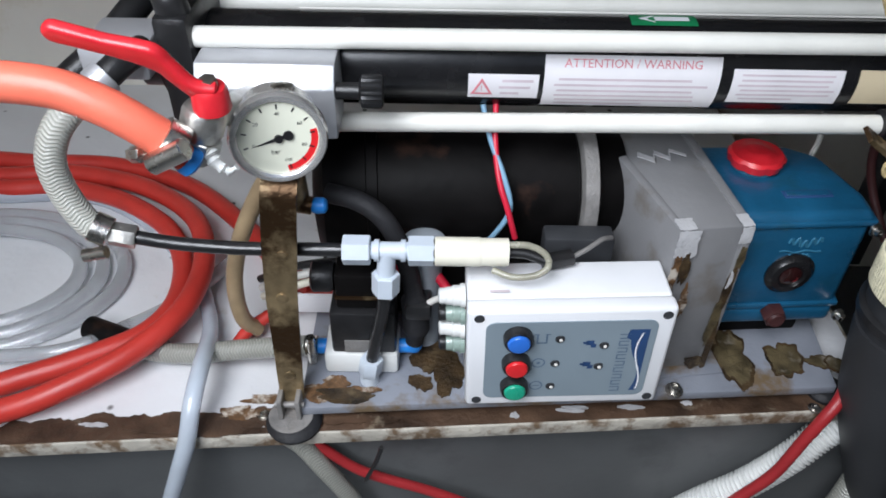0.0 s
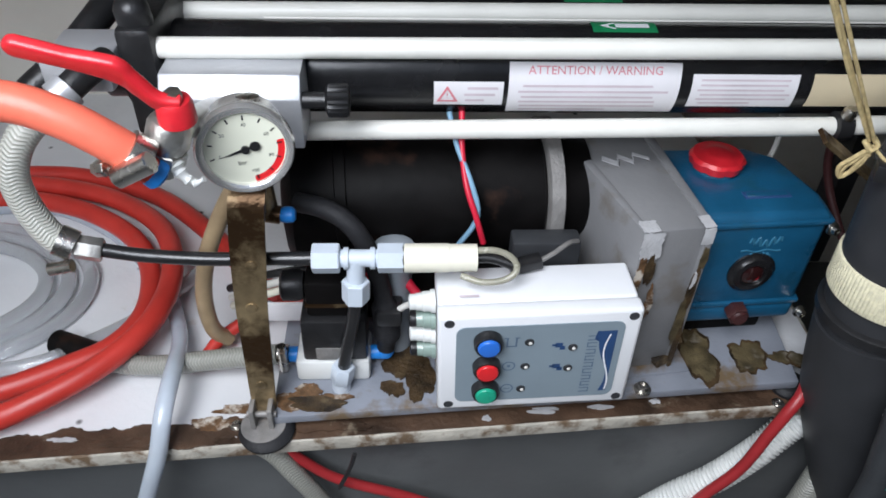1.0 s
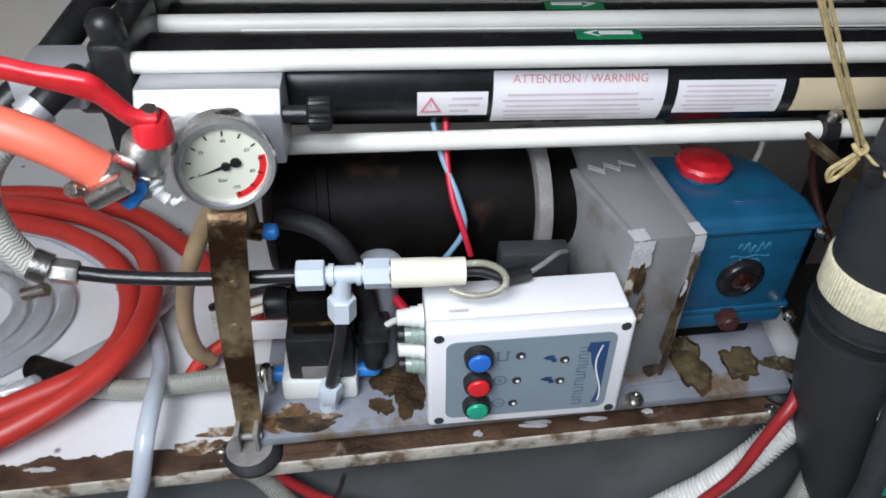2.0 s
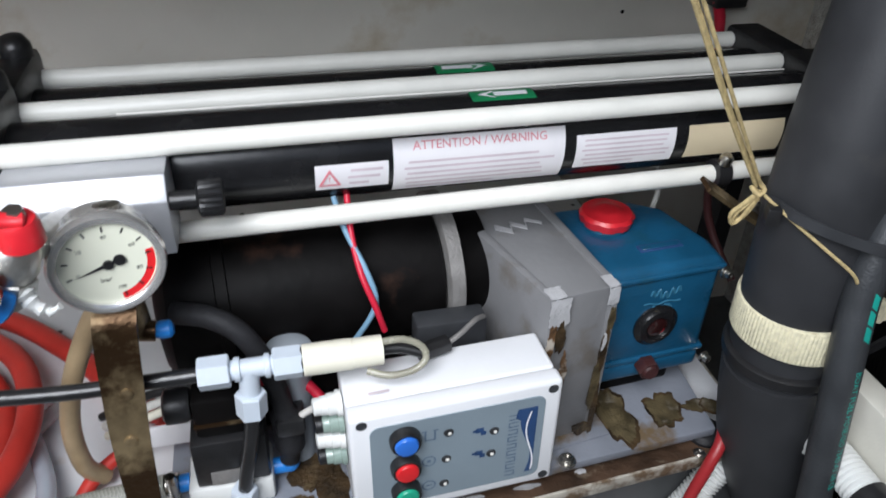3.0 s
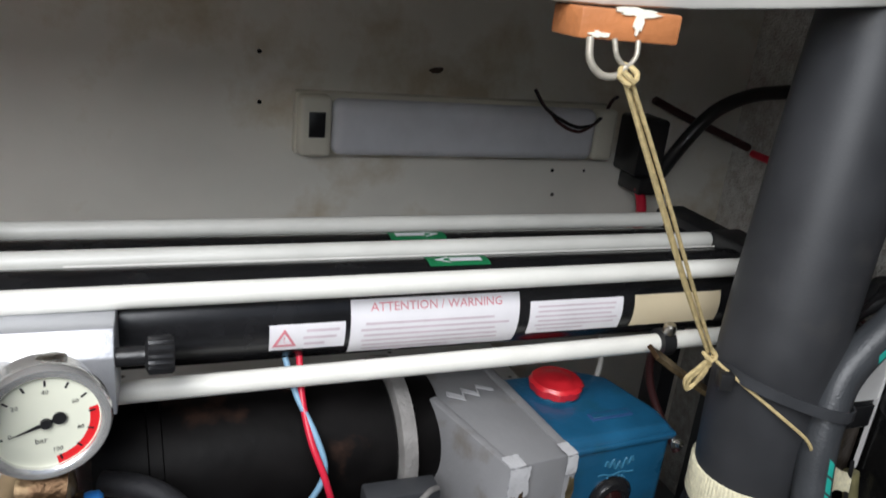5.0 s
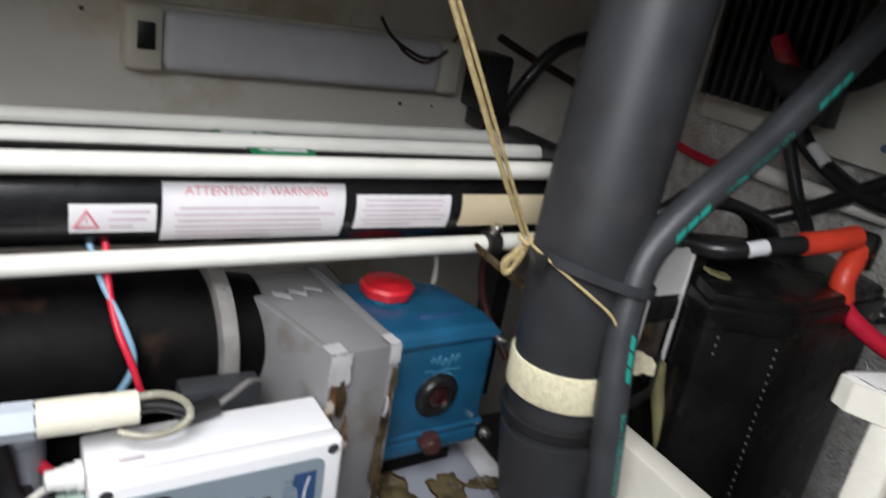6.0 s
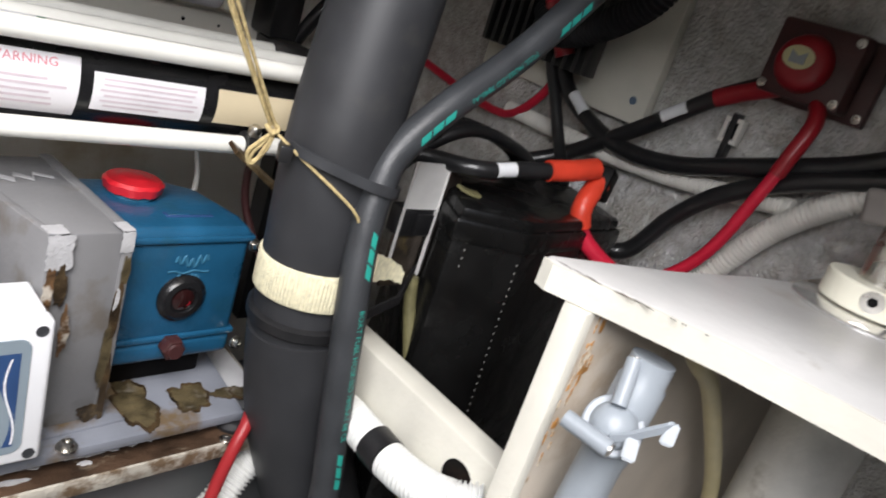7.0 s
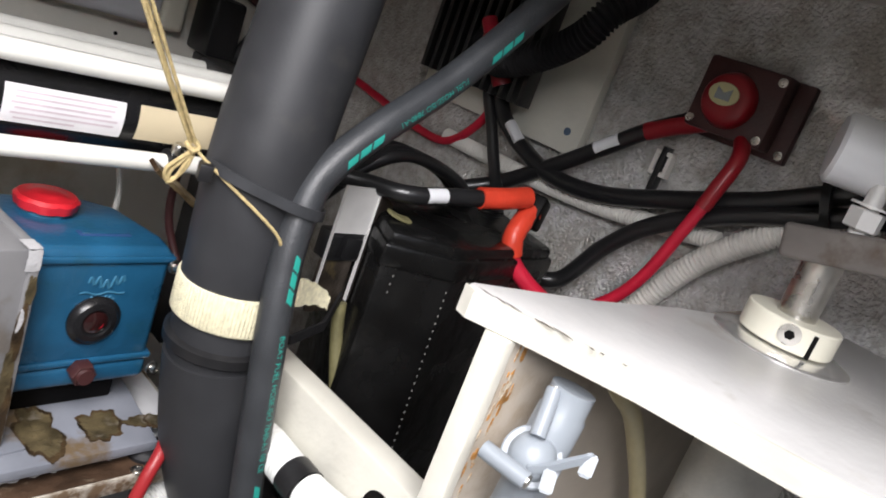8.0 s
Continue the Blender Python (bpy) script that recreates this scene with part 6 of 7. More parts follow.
for k in range(12):
    bm = bmesh.new()
    box(bm, 0.700, 0.7216, 0.480 + 0.0165 * k, 0.487 + 0.0165 * k, 0.580, 0.745, 0.001)
    part("fin", bm, M_BLACK, hs)
bm = bmesh.new()
lathe(bm, (0.748, 0.432, 0.572), (-1, 0, 0), [(0, 0.005), (0.001, 0.005)], 14)
part("screw", bm, M_DKPRINT, hs)

# ---- battery switch ----
sw = thing("battery_switch", (0.75, 0.23, 0.62), "red battery isolator switch on a maroon board", "switch")
bm = bmesh.new()
box(bm, 0.752, 0.7645, 0.186, 0.292, 0.634, 0.716, 0.002)
part("board", bm, M_MAROON, sw)
bm = bmesh.new()
box(bm, 0.722, 0.7518, 0.202, 0.290, 0.640, 0.716, 0.004)
part("base", bm, M_MAROON, sw)
bm = bmesh.new()
lathe(bm, (0.722, 0.250, 0.676), (-1, 0, 0), [(0, 0.028), (0.003, 0.029), (0.012, 0.026), (0.015, 0.023), (0.016, 0.016)], 40)
knob2 = part("knob", bm, M_SWRED, sw, "red round knob")
bm = bmesh.new()
lathe(bm, (0.7055, 0.252, 0.680), (-1, 0, 0), [(0, 0.0165), (0.0012, 0.016)], 32, 0.7)
part("badge", bm, M_YELLOWP, knob2, "yellowed oval badge")
bm = bmesh.new()
prism(bm, [(-0.008, -0.006), (0.008, -0.006), (0.008, 0.006), (0.0, 0.001), (-0.008, 0.006)], 0, 0.0006)
bmesh.ops.transform(bm, matrix=Matrix(((0, 0, -1, 0.7042), (1, 0, 0, 0.252), (0, 1, 0, 0.680), (0, 0, 0, 1))), verts=bm.verts)
part("symbol", bm, M_PVC, knob2)
for y, z in ((0.208, 0.648), (0.284, 0.648), (0.208, 0.708), (0.1925, 0.642)):
    bm = bmesh.new()
    lathe(bm, (0.7218 if y > 0.2 else 0.7518, y, z), (-1, 0, 0), [(0, 0.0046), (0.0015, 0.0046), (0.0017, 0.0028), (0.0008, 0.0024)], 18)
    part("screw", bm, M_STEEL, sw)
sw.location.y -= 0.007
sw.location.z -= 0.009
ztie = thing("tie_mount", (0.755, 0.302, 0.56), "cable tie mount on the hull", "tie mount")
bm = bmesh.new()
for a, b, c, e in ((0.291, 0.313, 0.590, 0.595), (0.291, 0.313, 0.566, 0.571), (0.291, 0.296, 0.571, 0.590), (0.308, 0.313, 0.571, 0.590)):
    box(bm, 0.752, 0.7645, a, b, c, e, 0.0008)
part("frame", bm, M_CONDUIT, ztie)
bm = bmesh.new()
box(bm, 0.750, 0.7645, 0.2985, 0.3055, 0.525, 0.600, 0.001)
part("tie", bm, M_BLACK, ztie)
bm = bmesh.new()
lathe(bm, (0.731, 0.118, 0.606), V((0.01, -0.08, 0.03)), [(0, 0.026), (0.008, 0.026)], 24)
single("cable_tie", bm, M_BLACK, "black cable tie round the hull cables", "cable tie")

# ---- white bench with rudder shaft ----
bench = thing("bench_top", (0.55, 0.0, 0.475), "white painted board with chipped edges", "board")
bm = bmesh.new()
prism(bm, [(0.3225, 0.160), (0.3240, 0.1685), (0.3300, 0.1720), (0.44, 0.143), (0.54, 0.128), (0.64, 0.10), (0.7645, 0.06), (0.7645, -0.55), (0.47, -0.55), (0.395, -0.07), (0.381, -0.009), (0.366, 0.055), (0.342, 0.118)], 0.478, 0.497, 0.002)
part("board", bm, M_TABLE, bench)
# strip in paler paint: the edge's brighter light put into colour
bm = bmesh.new()
ribbon(bm, [(0.3235, 0.1695, 0.4875), (0.3210, 0.1600, 0.4875), (0.3405, 0.1175, 0.4875), (0.3645, 0.0545, 0.4875), (0.3795, -0.0095, 0.4875), (0.3935, -0.0705, 0.4875), (0.4685, -0.5500, 0.4875)], 0.0185, 0.002, side=(0, 0, 1))
part("paler_edge", bm, M_OFFWHITE, bench, "chipped white edge, paler than the top in place of light")
rng = random.Random(11)
for i in range(9):
    u = 0.03 + 0.11 * i + rng.uniform(-0.04, 0.04)
    cx, cy = 0.3275 + 0.020 * u + 0.012 * u * u, 0.160 - 0.105 * u
    bm = bmesh.new()
    prism(bm, blot(cx, cy, rng.uniform(0.0003, 0.0008), rng.uniform(0.001, 0.007), 0, 3.3 * i + 120), 0.4971, 0.4973)
    part("chip", bm, M_PLY, bench, "dark chipped crack")
sup = thing("support_panel", (0.5, 0.13, -0.15), "rust-marked white painted panel below the board, shade put into its colour", "panel")
# panel face in brown that stands for the board's shade
bm = bmesh.new()
box(bm, 0.339, 0.7645, 0.130, 0.147, -0.15, 0.4775, 0.002)
part("panel", bm, M_PANELSHADE, sup)
# strip added over the panel's edge to keep it bright, as if lit
bm = bmesh.new()
box(bm, 0.328, 0.3388, 0.129, 0.1475, -0.15, 0.4775, 0.001)
part("lit_edge", bm, M_OFFWHITE, sup, "panel edge left off-white, without the shade colour")
rng = random.Random(5)
for i in range(26):
    if i < 18:
        cx, cz = rng.gauss(0.349, 0.0045), rng.gauss(0.440, 0.013)
        rx, rz = rng.uniform(0.0006, 0.0016), rng.uniform(0.002, 0.007)
    else:
        cx, cz = rng.gauss(0.344, 0.003), rng.gauss(0.385, 0.012)
        rx, rz = rng.uniform(0.0006, 0.0018), rng.uniform(0.002, 0.006)
    bm = bmesh.new()
    prism(bm, blot(max(cx, 0.3405), min(cz, 0.468), rx, rz, 0, 6.1 * i + 140, 20), 0, 0.0003 + 0.00002 * i)
    bmesh.ops.transform(bm, matrix=Matrix(((1, 0, 0, 0), (0, 0, -1, 0.1299), (0, 1, 0, 0), (0, 0, 0, 1))), verts=bm.verts)
    part("rust_mark", bm, M_ORUST, sup, "orange rust mark")
shaft = thing("rudder_shaft", (0.614, 0.068, -0.15), "steel rudder shaft with cream clamp collar", "shaft")
SX, SY = 0.588, 0.058
bm = bmesh.new()
cyl(bm, (SX, SY, 0.497), (SX, SY, 0.585), 0.0150, seg=32)
part("shaft", bm, M_STEEL, shaft)
bm = bmesh.new()
lathe(bm, (SX, SY, 0.4972), (0, 0, 1), [(0, 0.054), (0.0015, 0.054), (0.0030, 0.051), (0.0035, 0.046), (0.005, 0.043)], 48)
part("flange", bm, M_CHROME, shaft, "polished steel flange")
bm = bmesh.new()
lathe(bm, (SX, SY, 0.5045), (0, 0, 1), [(0, 0.0355), (0.001, 0.0365), (0.0205, 0.0365), (0.0215, 0.0355)], 40)
part("collar", bm, M_CREAM, shaft, "cream split collar")
bm = bmesh.new()
bd = V((-0.95, -0.30, 0.0)).normalized()
lathe(bm, V((SX, SY, 0.517)) + bd * 0.0355, bd, [(0, 0.0085), (0.0018, 0.0085), (0.0020, 0.0050)], 24)
cb = part("collar_bolt", bm, M_STEEL, shaft, "socket bolt")
bm = bmesh.new()
lathe(bm, V((SX, SY, 0.517)) + bd * 0.0376, bd, [(0, 0.0040), (0.0004, 0.0038)], 6)
part("socket", bm, M_MOTOR, cb, "dark hex socket")
bm = bmesh.new()
box(bm, -0.0004, 0.0004, -0.002, 0.002, 0.5045, 0.5235, 0, 1, Matrix.Translation((SX - 0.0262, SY - 0.0262, 0)))
part("split", bm, M_MOTOR, shaft)
TX, TY2 = SX + 0.034, SY - 0.005
bm = bmesh.new()
lathe(bm, (TX, TY2, -0.15), (0, 0, 1), [(0, 0.040), (0.590, 0.040)], 40)
tb = part("tube", bm, M_TUBEM, shaft, "dull metal rudder tube")
bm = bmesh.new()
lathe(bm, (TX, TY2, 0.4405), (0, 0, 1), [(0, 0.0445), (0.001, 0.0455), (0.030, 0.0455), (0.0365, 0.0440)], 40)
part("tube_collar", bm, M_LAMPW, shaft, "cream collar under the board")
bm = bmesh.new()
lathe(bm, (TX - 0.0352, TY2 - 0.0184, 0.418), (-0.88, -0.46, 0), [(0, 0.0055), (0.0015, 0.005), (0.0018, 0.003)], 16)
part("screw", bm, M_MOTOR, tb, "dark screw head")
bm = bmesh.new()
box(bm, -0.030, 0.150, -0.16, 0.026, 0.0, 0.027, 0.004, 3, pose(SX, SY, 0.571, -13, 0, 0))
part("tiller_arm", bm, M_TILLER, shaft, "brown-grey painted tiller arm")
ram = thing("steering_ram", (0.62, 0.06, 0.588), "white steering ram with steel end bolt", "ram")
bm = bmesh.new()
lathe(bm, (0.600, 0.094, 0.656), V((0.45, -1, 0.0)), [(0, 0.025), (0.003, 0.0285), (0.06, 0.0285), (0.5, 0.0285)], 36)
part("cylinder", bm, M_BOX, ram)
bm = bmesh.new()
hexnut(bm, (0.600, 0.050, 0.604), (0.600, 0.050, 0.620), 0.0135)
lathe(bm, (0.600, 0.050, 0.622), (0, 0, 1), [(0, 0.0145), (0.002, 0.0145)], 24)
cyl(bm, (0.600, 0.050, 0.590), (0.600, 0.050, 0.640), 0.007)
part("end_bolt", bm, M_BRIGHT, ram, "bright steel bolt and nut")

# ---- grey plastic seacock on the panel ----
sc = thing("plastic_valve", (0.35, 0.10, 0.22), "grey plastic pipe valve on the panel", "valve")
F = V((-0.87, -0.45, 0.18)).normalized()
S = V((0.45, -0.87, 0.0)).normalized()
PT, PB = V((0.369, 0.096, 0.466)), V((0.338, 0.096, 0.24))
UP = (PT - PB).normalized()
MID = V((0.357, 0.096, 0.424))
bm = bmesh.new()
lathe(bm, PB, UP, [(-0.3, 0.0125), (0.10, 0.0125), (0.102, 0.0150), (0.150, 0.0150), (0.152, 0.016), (0.206, 0.016), (0.208, 0.0145), ((PT - PB).length - 0.005, 0.0145), ((PT - PB).length - 0.005, 0.0125)], 32)
part("pipe", bm, M_PVC, sc)
F = V((-0.66, -0.40, 0.63)).normalized()
FC = V((0.3440, 0.0912, 0.4190))
bm = bmesh.new()
lathe(bm, FC - F * 0.006, F, [(0, 0.0185), (0.001, 0.0195), (0.005, 0.0195), (0.006, 0.0185), (0.0061, 0.0150), (0.009, 0.0148), (0.013, 0.0125), (0.0165, 0.0085), (0.0182, 0.0035)], 40)
part("bonnet", bm, M_PVC, sc, "domed grey bonnet")
bm = bmesh.new()
sweep(bm, [(0.3405, 0.0916, 0.4340), (0.3475, 0.0963, 0.4470), (0.3544, 0.1010, 0.4595)], 0.0052, 14)
lever = part("lever", bm, M_PVC, sc)
tip = (V((0.3544, 0.1010, 0.4595)) - V((0.3475, 0.0963, 0.4470))).normalized()
bm = bmesh.new()
lathe(bm, V((0.3544, 0.1010, 0.4595)), tip, [(0, 0.0036), (0.0012, 0.0034), (0.0014, 0.0018)], 14)
part("screw", bm, M_STEEL, lever)
bm = bmesh.new()
sweep(bm, [(0.3185, 0.1095, 0.4170), (0.3220, 0.0940, 0.4158), (0.3255, 0.0783, 0.4146)], 0.0058, 16)
arm2 = part("cross_arm", bm, M_PVC, sc)
bm = bmesh.new()
lathe(bm, (0.3255, 0.0783, 0.4146), (0.22, -0.97, -0.08), [(0, 0.0046), (0.0012, 0.0044), (0.0014, 0.0025)], 16)
part("screw", bm, M_STEEL, arm2)
bm = bmesh.new()
ribbon(bm, [(0.3320, 0.0850, 0.4175), (0.3397, 0.0770, 0.4222), (0.3667, 0.0656, 0.4321)], 0.0050, 0.0035, side=(-0.3, 0.2, 1))
part("strap", bm, M_PVC, sc)
for a, b in (((0.3397, 0.0739, 0.4224), (0.3333, 0.0690, 0.4111)), ((0.3667, 0.0666, 0.4334), (0.3597, 0.0628, 0.4210))):
    bm = bmesh.new()
    ribbon(bm, [V(a), V(a) * 0.5 + V(b) * 0.5, V(b)], 0.0085, 0.006, side=(0.4, -0.85, 0.1))
    bmesh.ops.bevel(bm, geom=bm.edges[:], offset=0.0012, segments=2, affect="EDGES")
    part("lug", bm, M_PVC, sc)
bm = bmesh.new()
sweep(bm, [(0.43, 0.108, 0.472), (0.440, 0.102, 0.45), (0.475, 0.098, 0.425), (0.515, 0.098, 0.385), (0.56, 0.098, 0.335), (0.60, 0.098, 0.28), (0.63, 0.098, 0.20), (0.64, 0.098, -0.14)], 0.0072, 16)
single("yellowed_hose", bm, M_YHOSE, "yellowed translucent hose beside the panel", "hose")

# ---- painted beam with corrugated duct ----
beam = thing("beam", (0.37, 0.27, -0.15), "off-white painted timber beam with a drilled hole", "beam")
bm = bmesh.new()
box(bm, 0.358, 0.384, 0.1475, 0.45, 0.235, 0.322, 0.003)
part("rail", bm, M_OFFWHITE, beam)
bm = bmesh.new()
lathe(bm, (0.3582, 0.197, 0.288), (-1, 0, 0), [(0, 0.0165), (0.0008, 0.0165)], 28)
part("hole", bm, M_MOTOR, beam, "dark drilled hole")
bm = bmesh.new()
box(bm, 0.362, 0.380, 0.430, 0.449, -0.15, 0.2345)
part("post", bm, M_OFFWHITE, beam)
duct = thing("corrugated_duct", (0.33, 0.25, 0.25), "white corrugated duct with black tape", "duct")
bm = bmesh.new()
sweep(bm, [(0.335, 0.36, 0.262), (0.336, 0.318, 0.272), (0.335, 0.285, 0.273), (0.335, 0.25, 0.272), (0.337, 0.215, 0.275), (0.342, 0.185, 0.283), (0.358, 0.165, 0.290)], 0.0150, 20, ridge=(0.0046, 0.0026))
part("duct", bm, M_WHITEP, duct)
bm = bmesh.new()
sweep(bm, [(0.335, 0.272, 0.2727), (0.335, 0.252, 0.272)], 0.0172, 20)
part("tape", bm, M_BLACK, duct, "black tape")

# ---- hoses below the shelf ----
bm = bmesh.new()
sweep(bm, [(0.16, 0.385, 0.0), (0.205, 0.388, 0.045), (0.245, 0.389, 0.081), (0.278, 0.392, 0.122), (0.305, 0.399, 0.155), (0.33, 0.399, 0.18)], 0.0145, 18, ridge=(0.0048, 0.0028))
single("corrugated_duct", bm, M_WHITEP, "white corrugated duct below the shelf", "duct")
bm = bmesh.new()
sweep(bm, [(0.19, 0.37, 0.0), (0.225, 0.372, 0.068), (0.253, 0.372, 0.12), (0.265, 0.372, 0.177), (0.274, 0.374, 0.208), (0.288, 0.385, 0.226), (0.31, 0.42, 0.24)], 0.0058, 14)
single("red_hose", bm, M_DRED, "thin red hose below the shelf", "hose")
bm = bmesh.new()
sweep(bm, [(-0.245, 0.372, 0.19), (-0.213, 0.368, 0.172), (-0.190, 0.362, 0.138), (-0.166, 0.360, 0.089), (-0.145, 0.360, 0.03)], 0.0092, 16)
single("braided_hose", bm, M_BRAIDG, "grey braided hose below the shelf", "hose")
bm = bmesh.new()
sweep(bm, [(0.365, 0.395, 0.133), (0.355, 0.388, 0.101), (0.344, 0.378, 0.072), (0.333, 0.370, 0.018), (0.328, 0.365, -0.053)], 0.0130, 18)
single("braided_hose", bm, M_BRAIDG, "grey braided hose behind the exhaust hose", "hose")
bm = bmesh.new()
sweep(bm, [(-0.235, 0.376, 0.183), (-0.195, 0.372, 0.160), (-0.154, 0.370, 0.121), (-0.087, 0.370, 0.087), (-0.034, 0.370, 0.056), (0.05, 0.37, 0.01)], 0.0052, 14)
single("red_hose", bm, M_DRED, "dull red hose below the shelf", "hose")
bm = bmesh.new()
sweep(bm, [(-0.132, 0.353, 0.185), (-0.137, 0.352, 0.165), (-0.148, 0.356, 0.130), (-0.150, 0.362, 0.118)], 0.0022, 8)
single("cable_tie", bm, M_BLACK, "black cable tie below the shelf", "cable tie")

# ---- coiled hoses on the shelf ----
coil = thing("red_hose_coil", (-0.5, 0.55, 0.2018), "coil of red rubber hose lying on the shelf", "hose coil")
bm = bmesh.new()
sweep(bm, [(-0.90, 0.56, 0.216), (-0.80, 0.68, 0.216), (-0.70, 0.72, 0.216), (-0.616, 0.700, 0.217), (-0.551, 0.703, 0.218), (-0.475, 0.682, 0.218), (-0.403, 0.632, 0.219), (-0.364, 0.572, 0.220), (-0.351, 0.505, 0.221), (-0.368, 0.456, 0.222), (-0.412, 0.425, 0.222), (-0.456, 0.403, 0.221), (-0.52, 0.383, 0.218), (-0.62, 0.40, 0.216), (-0.74, 0.44, 0.216), (-0.84, 0.52, 0.216)], 0.0112, 18)
part("inner_turn", bm, M_COIL, coil)
bm = bmesh.new()
sweep(bm, [(-0.88, 0.66, 0.216), (-0.75, 0.735, 0.216), (-0.627, 0.727, 0.217), (-0.547, 0.731, 0.220), (-0.447, 0.700, 0.224), (-0.367, 0.633, 0.232), (-0.333, 0.557, 0.236), (-0.332, 0.480, 0.238), (-0.362, 0.424, 0.236), (-0.412, 0.384, 0.230), (-0.468, 0.360, 0.222), (-0.56, 0.345, 0.216), (-0.70, 0.36, 0.214)], 0.0112, 18)
part("outer_turn", bm, M_COIL, coil)
bm = bmesh.new()
sweep(bm, [(-0.85, 0.72, 0.214), (-0.70, 0.765, 0.214), (-0.599, 0.762, 0.214), (-0.497, 0.757, 0.214), (-0.394, 0.715, 0.214), (-0.308, 0.635, 0.214), (-0.25, 0.56, 0.214), (-0.21, 0.52, 0.226)], 0.0112, 18)
part("long_run", bm, M_COIL, coil)
cc = thing("clear_hose_coil", (-0.55, 0.54, 0.2018), "coil of milky clear hose lying on the shelf", "hose coil")
for k, q in enumerate((1.0, 0.86, 0.72)):
    bm = bmesh.new()
    cx, cy = -0.590, 0.545
    sweep(bm, [(cx + 0.165 * q * math.cos(a), cy + 0.112 * q * math.sin(a), 0.2095 + 0.001 * k) for a in [j * 2 * math.pi / 20 + 2.6 for j in range(21)]], 0.0078, 16, 0.010)
    part("turn", bm, M_CLEAR, cc)
bm = bmesh.new()
sweep(bm, [(-0.80, 0.66, 0.210), (-0.70, 0.69, 0.210), (-0.616, 0.693, 0.209), (-0.514, 0.696, 0.209), (-0.42, 0.640, 0.209), (-0.345, 0.55, 0.209), (-0.320, 0.500, 0.212), (-0.305, 0.455, 0.224), (-0.297, 0.40, 0.240), (-0.296, 0.362, 0.236), (-0.302, 0.342, 0.205), (-0.318, 0.335, 0.16), (-0.338, 0.333, 0.10), (-0.35, 0.333, 0.02)], 0.0080, 16)
part("loose_end", bm, M_CLEARB, cc)
bm = bmesh.new()
sweep(bm, [(-0.75, 0.42, 0.211), (-0.60, 0.425, 0.211), (-0.505, 0.432, 0.211), (-0.445, 0.440, 0.213), (-0.403, 0.466, 0.213), (-0.355, 0.51, 0.211), (-0.31, 0.58, 0.210)], 0.0075, 16)
part("loose_run", bm, M_CLEAR, cc)
bp = thing("braided_pipe", (-0.29, 0.43, 0.2018), "grey braided hose with clamp lying behind the strap", "hose")
bm = bmesh.new()
sweep(bm, [(-0.40, 0.455, 0.216), (-0.36, 0.438, 0.217), (-0.32, 0.433, 0.219), (-0.26, 0.430, 0.230), (-0.205, 0.428, 0.238)], 0.0098, 18)
part("hose", bm, M_BRAIDG, bp)
bm = bmesh.new()
sweep(bm, [(-0.368, 0.441, 0.2168), (-0.345, 0.4365, 0.218)], 0.0112, 20)
part("hose_clamp", bm, M_GALV, bp, "dull hose clamp")
bm = bmesh.new()
sweep(bm, [(-0.43, 0.47, 0.214), (-0.39, 0.452, 0.216), (-0.366, 0.441, 0.217)], 0.0122, 14)
part("cuff", bm, M_MOTOR, bp, "dark tarnished cuff")
bm = bmesh.new()
sweep(bm, [(-0.225, 0.475, 0.405), (-0.245, 0.468, 0.370), (-0.262, 0.462, 0.330), (-0.272, 0.460, 0.285), (-0.272, 0.462, 0.240), (-0.262, 0.47, 0.215)], 0.0078, 16)
single("brown_hose", bm, M_BROWNH, "aged brown translucent hose behind the strap", "hose")
bm = bmesh.new()
sweep(bm, [(-0.280, 0.450, 0.212), (-0.268, 0.468, 0.219), (-0.240, 0.488, 0.226), (-0.200, 0.50, 0.235), (-0.14, 0.505, 0.24)], 0.0065, 14)
single("red_hose", bm, M_COIL, "short red hose behind the strap", "hose")
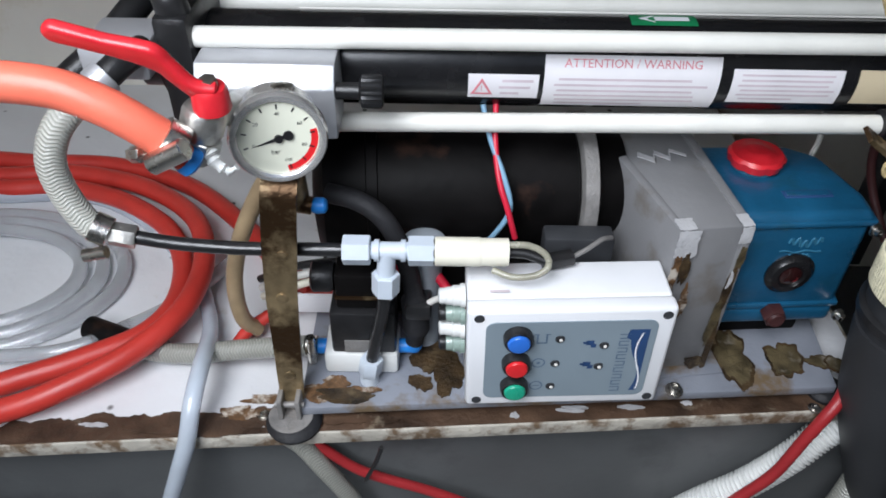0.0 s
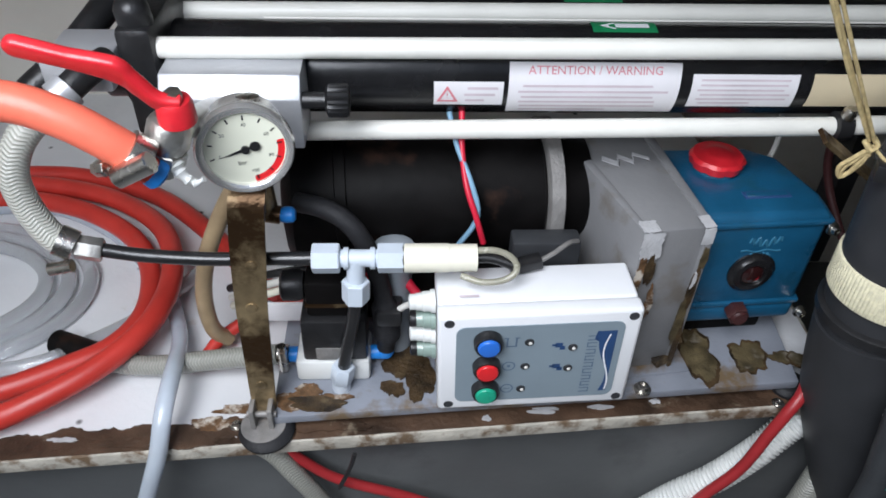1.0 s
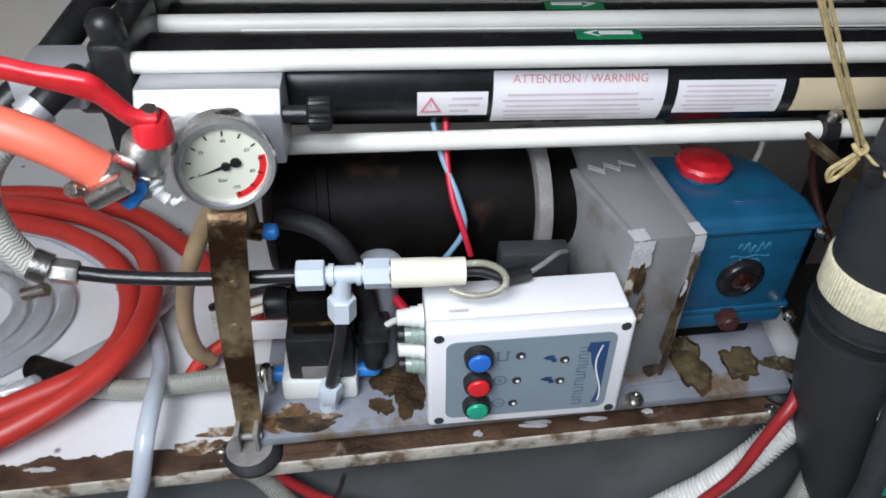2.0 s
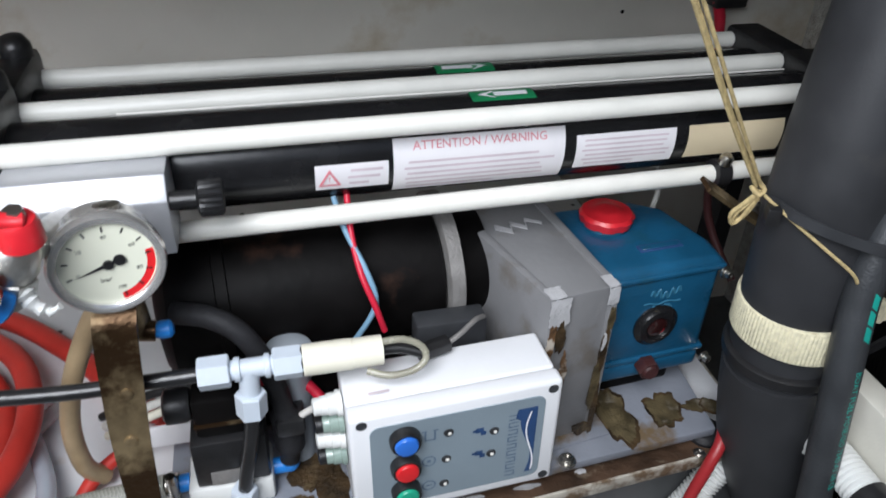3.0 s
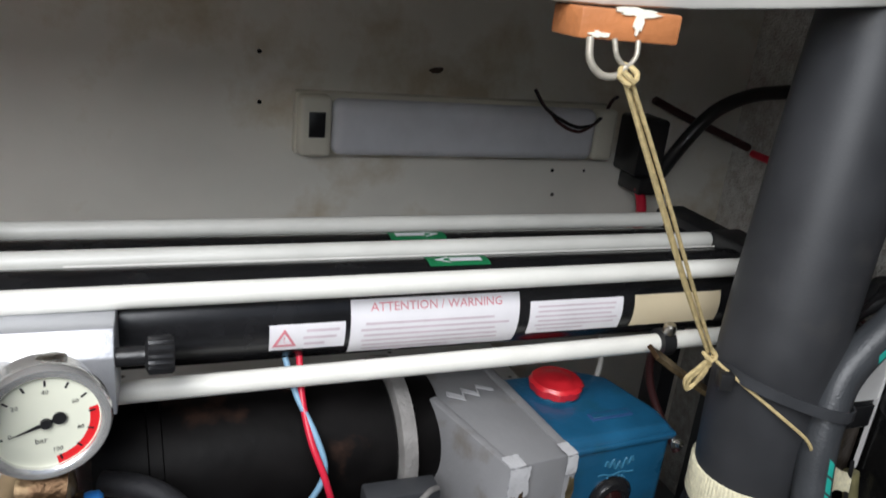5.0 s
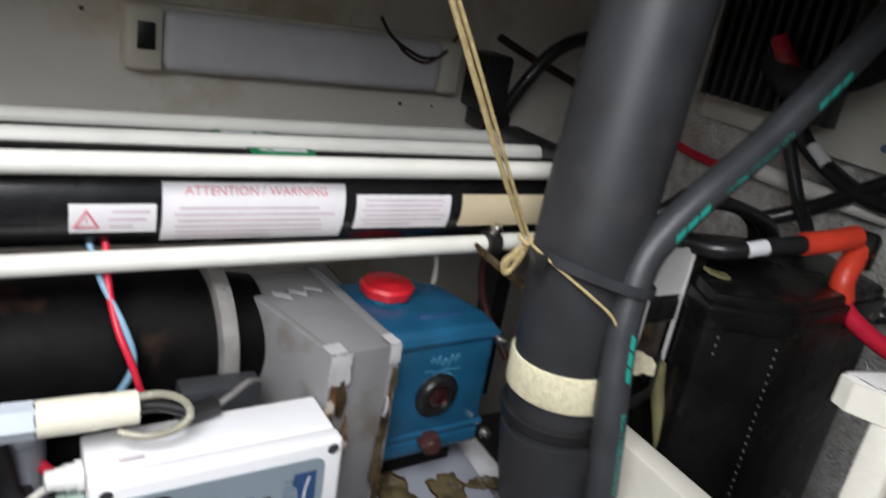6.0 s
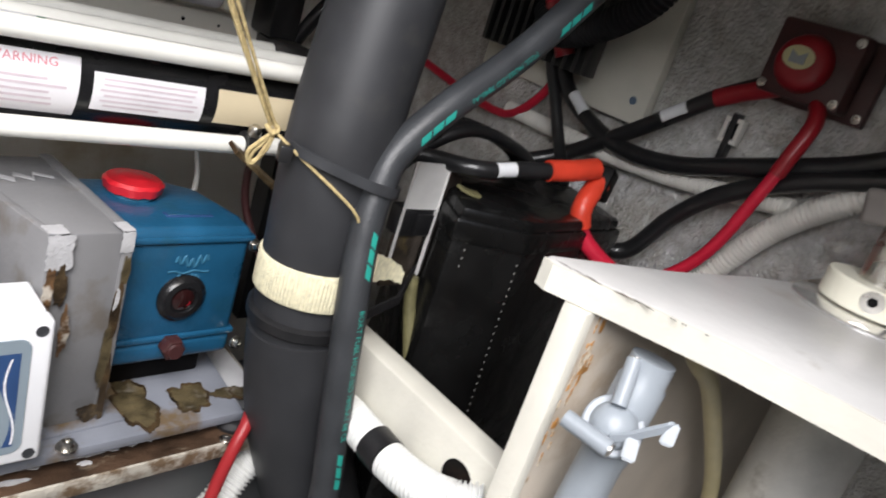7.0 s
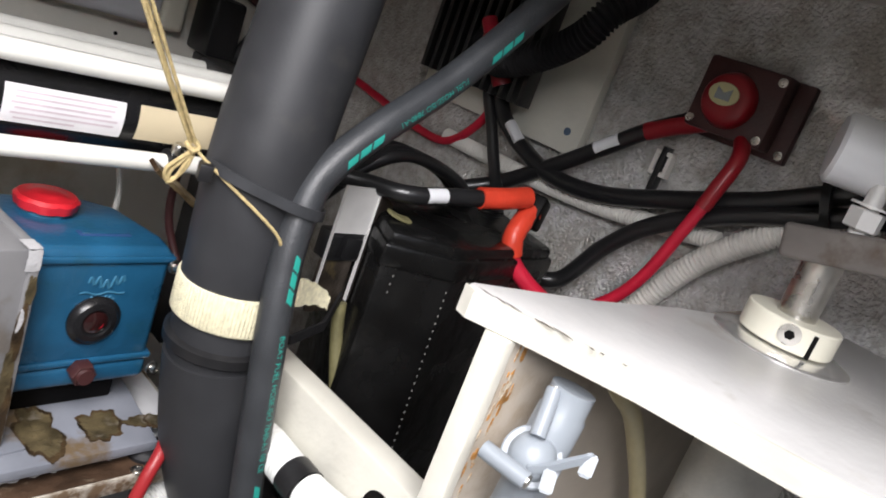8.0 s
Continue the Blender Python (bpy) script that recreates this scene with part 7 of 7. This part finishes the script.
for k, m in enumerate((M_CREAM, M_CONDUIT, M_BLACK)):
    bm = bmesh.new()
    sweep(bm, [(-0.26, 0.50, 0.232 + 0.012 * k), (-0.22, 0.485, 0.262 + 0.012 * k), (-0.19, 0.48, 0.277 + 0.010 * k), (-0.165, 0.475, 0.282 + 0.010 * k)], 0.0040, 10)
    single("wire", bm, m, "thin wire behind the solenoid valve", "wire", "wires by the solenoid")
bm = bmesh.new()
box(bm, -0.222, -0.180, 0.470, 0.474, 0.240, 0.262, 0.0005)
single("paper_tag", bm, M_PAPER, "pale printed tag on a wire", "tag")
bm = bmesh.new()
sweep(bm, [(-0.12, 0.47, 0.30), (-0.09, 0.455, 0.312), (-0.066, 0.425, 0.300), (-0.055, 0.418, 0.285)], 0.0045, 10)
single("red_wire", bm, M_CABLE, "red wire behind the control box", "wire")
# plug with grey lead on top of the control box
plug = thing("cable_plug", (0.015, 0.412, 0.352), "small black plug with grey lead", "plug")
bm = bmesh.new()
box(bm, -0.014, 0.014, -0.006, 0.006, -0.005, 0.005, 0.0015, 2, pose(0.016, 0.418, 0.3580, 0, -8, 10))
part("shell", bm, M_BLACK, plug)
bm = bmesh.new()
sweep(bm, [(0.028, 0.420, 0.359), (0.042, 0.426, 0.364), (0.055, 0.436, 0.366), (0.066, 0.448, 0.358)], 0.0022, 10)
part("lead", bm, M_GALV, plug)
# black pipe up from the manifold end
bm = bmesh.new()
sweep(bm, [(-0.385, 0.50, 0.472), (-0.358, 0.530, 0.492), (-0.325, 0.60, 0.524), (-0.310, 0.635, 0.522), (-0.302, 0.655, 0.505)], 0.0125, 16)
single("black_pipe", bm, M_BLACK, "black plastic pipe behind the manifold", "pipe")
# thin grey lead and red pipe behind the pump
bm = bmesh.new()
sweep(bm, [(0.29, 0.60, 0.46), (0.292, 0.595, 0.41), (0.296, 0.59, 0.37), (0.29, 0.60, 0.30)], 0.0028, 8)
single("grey_lead", bm, M_CONDUIT, "thin grey lead behind the pump", "wire")
bm = bmesh.new()
sweep(bm, [(0.335, 0.56, 0.44), (0.335, 0.56, 0.38), (0.345, 0.55, 0.34), (0.36, 0.52, 0.30)], 0.0042, 10)
single("red_pipe", bm, M_MAROON, "red pipe behind the pump", "pipe")
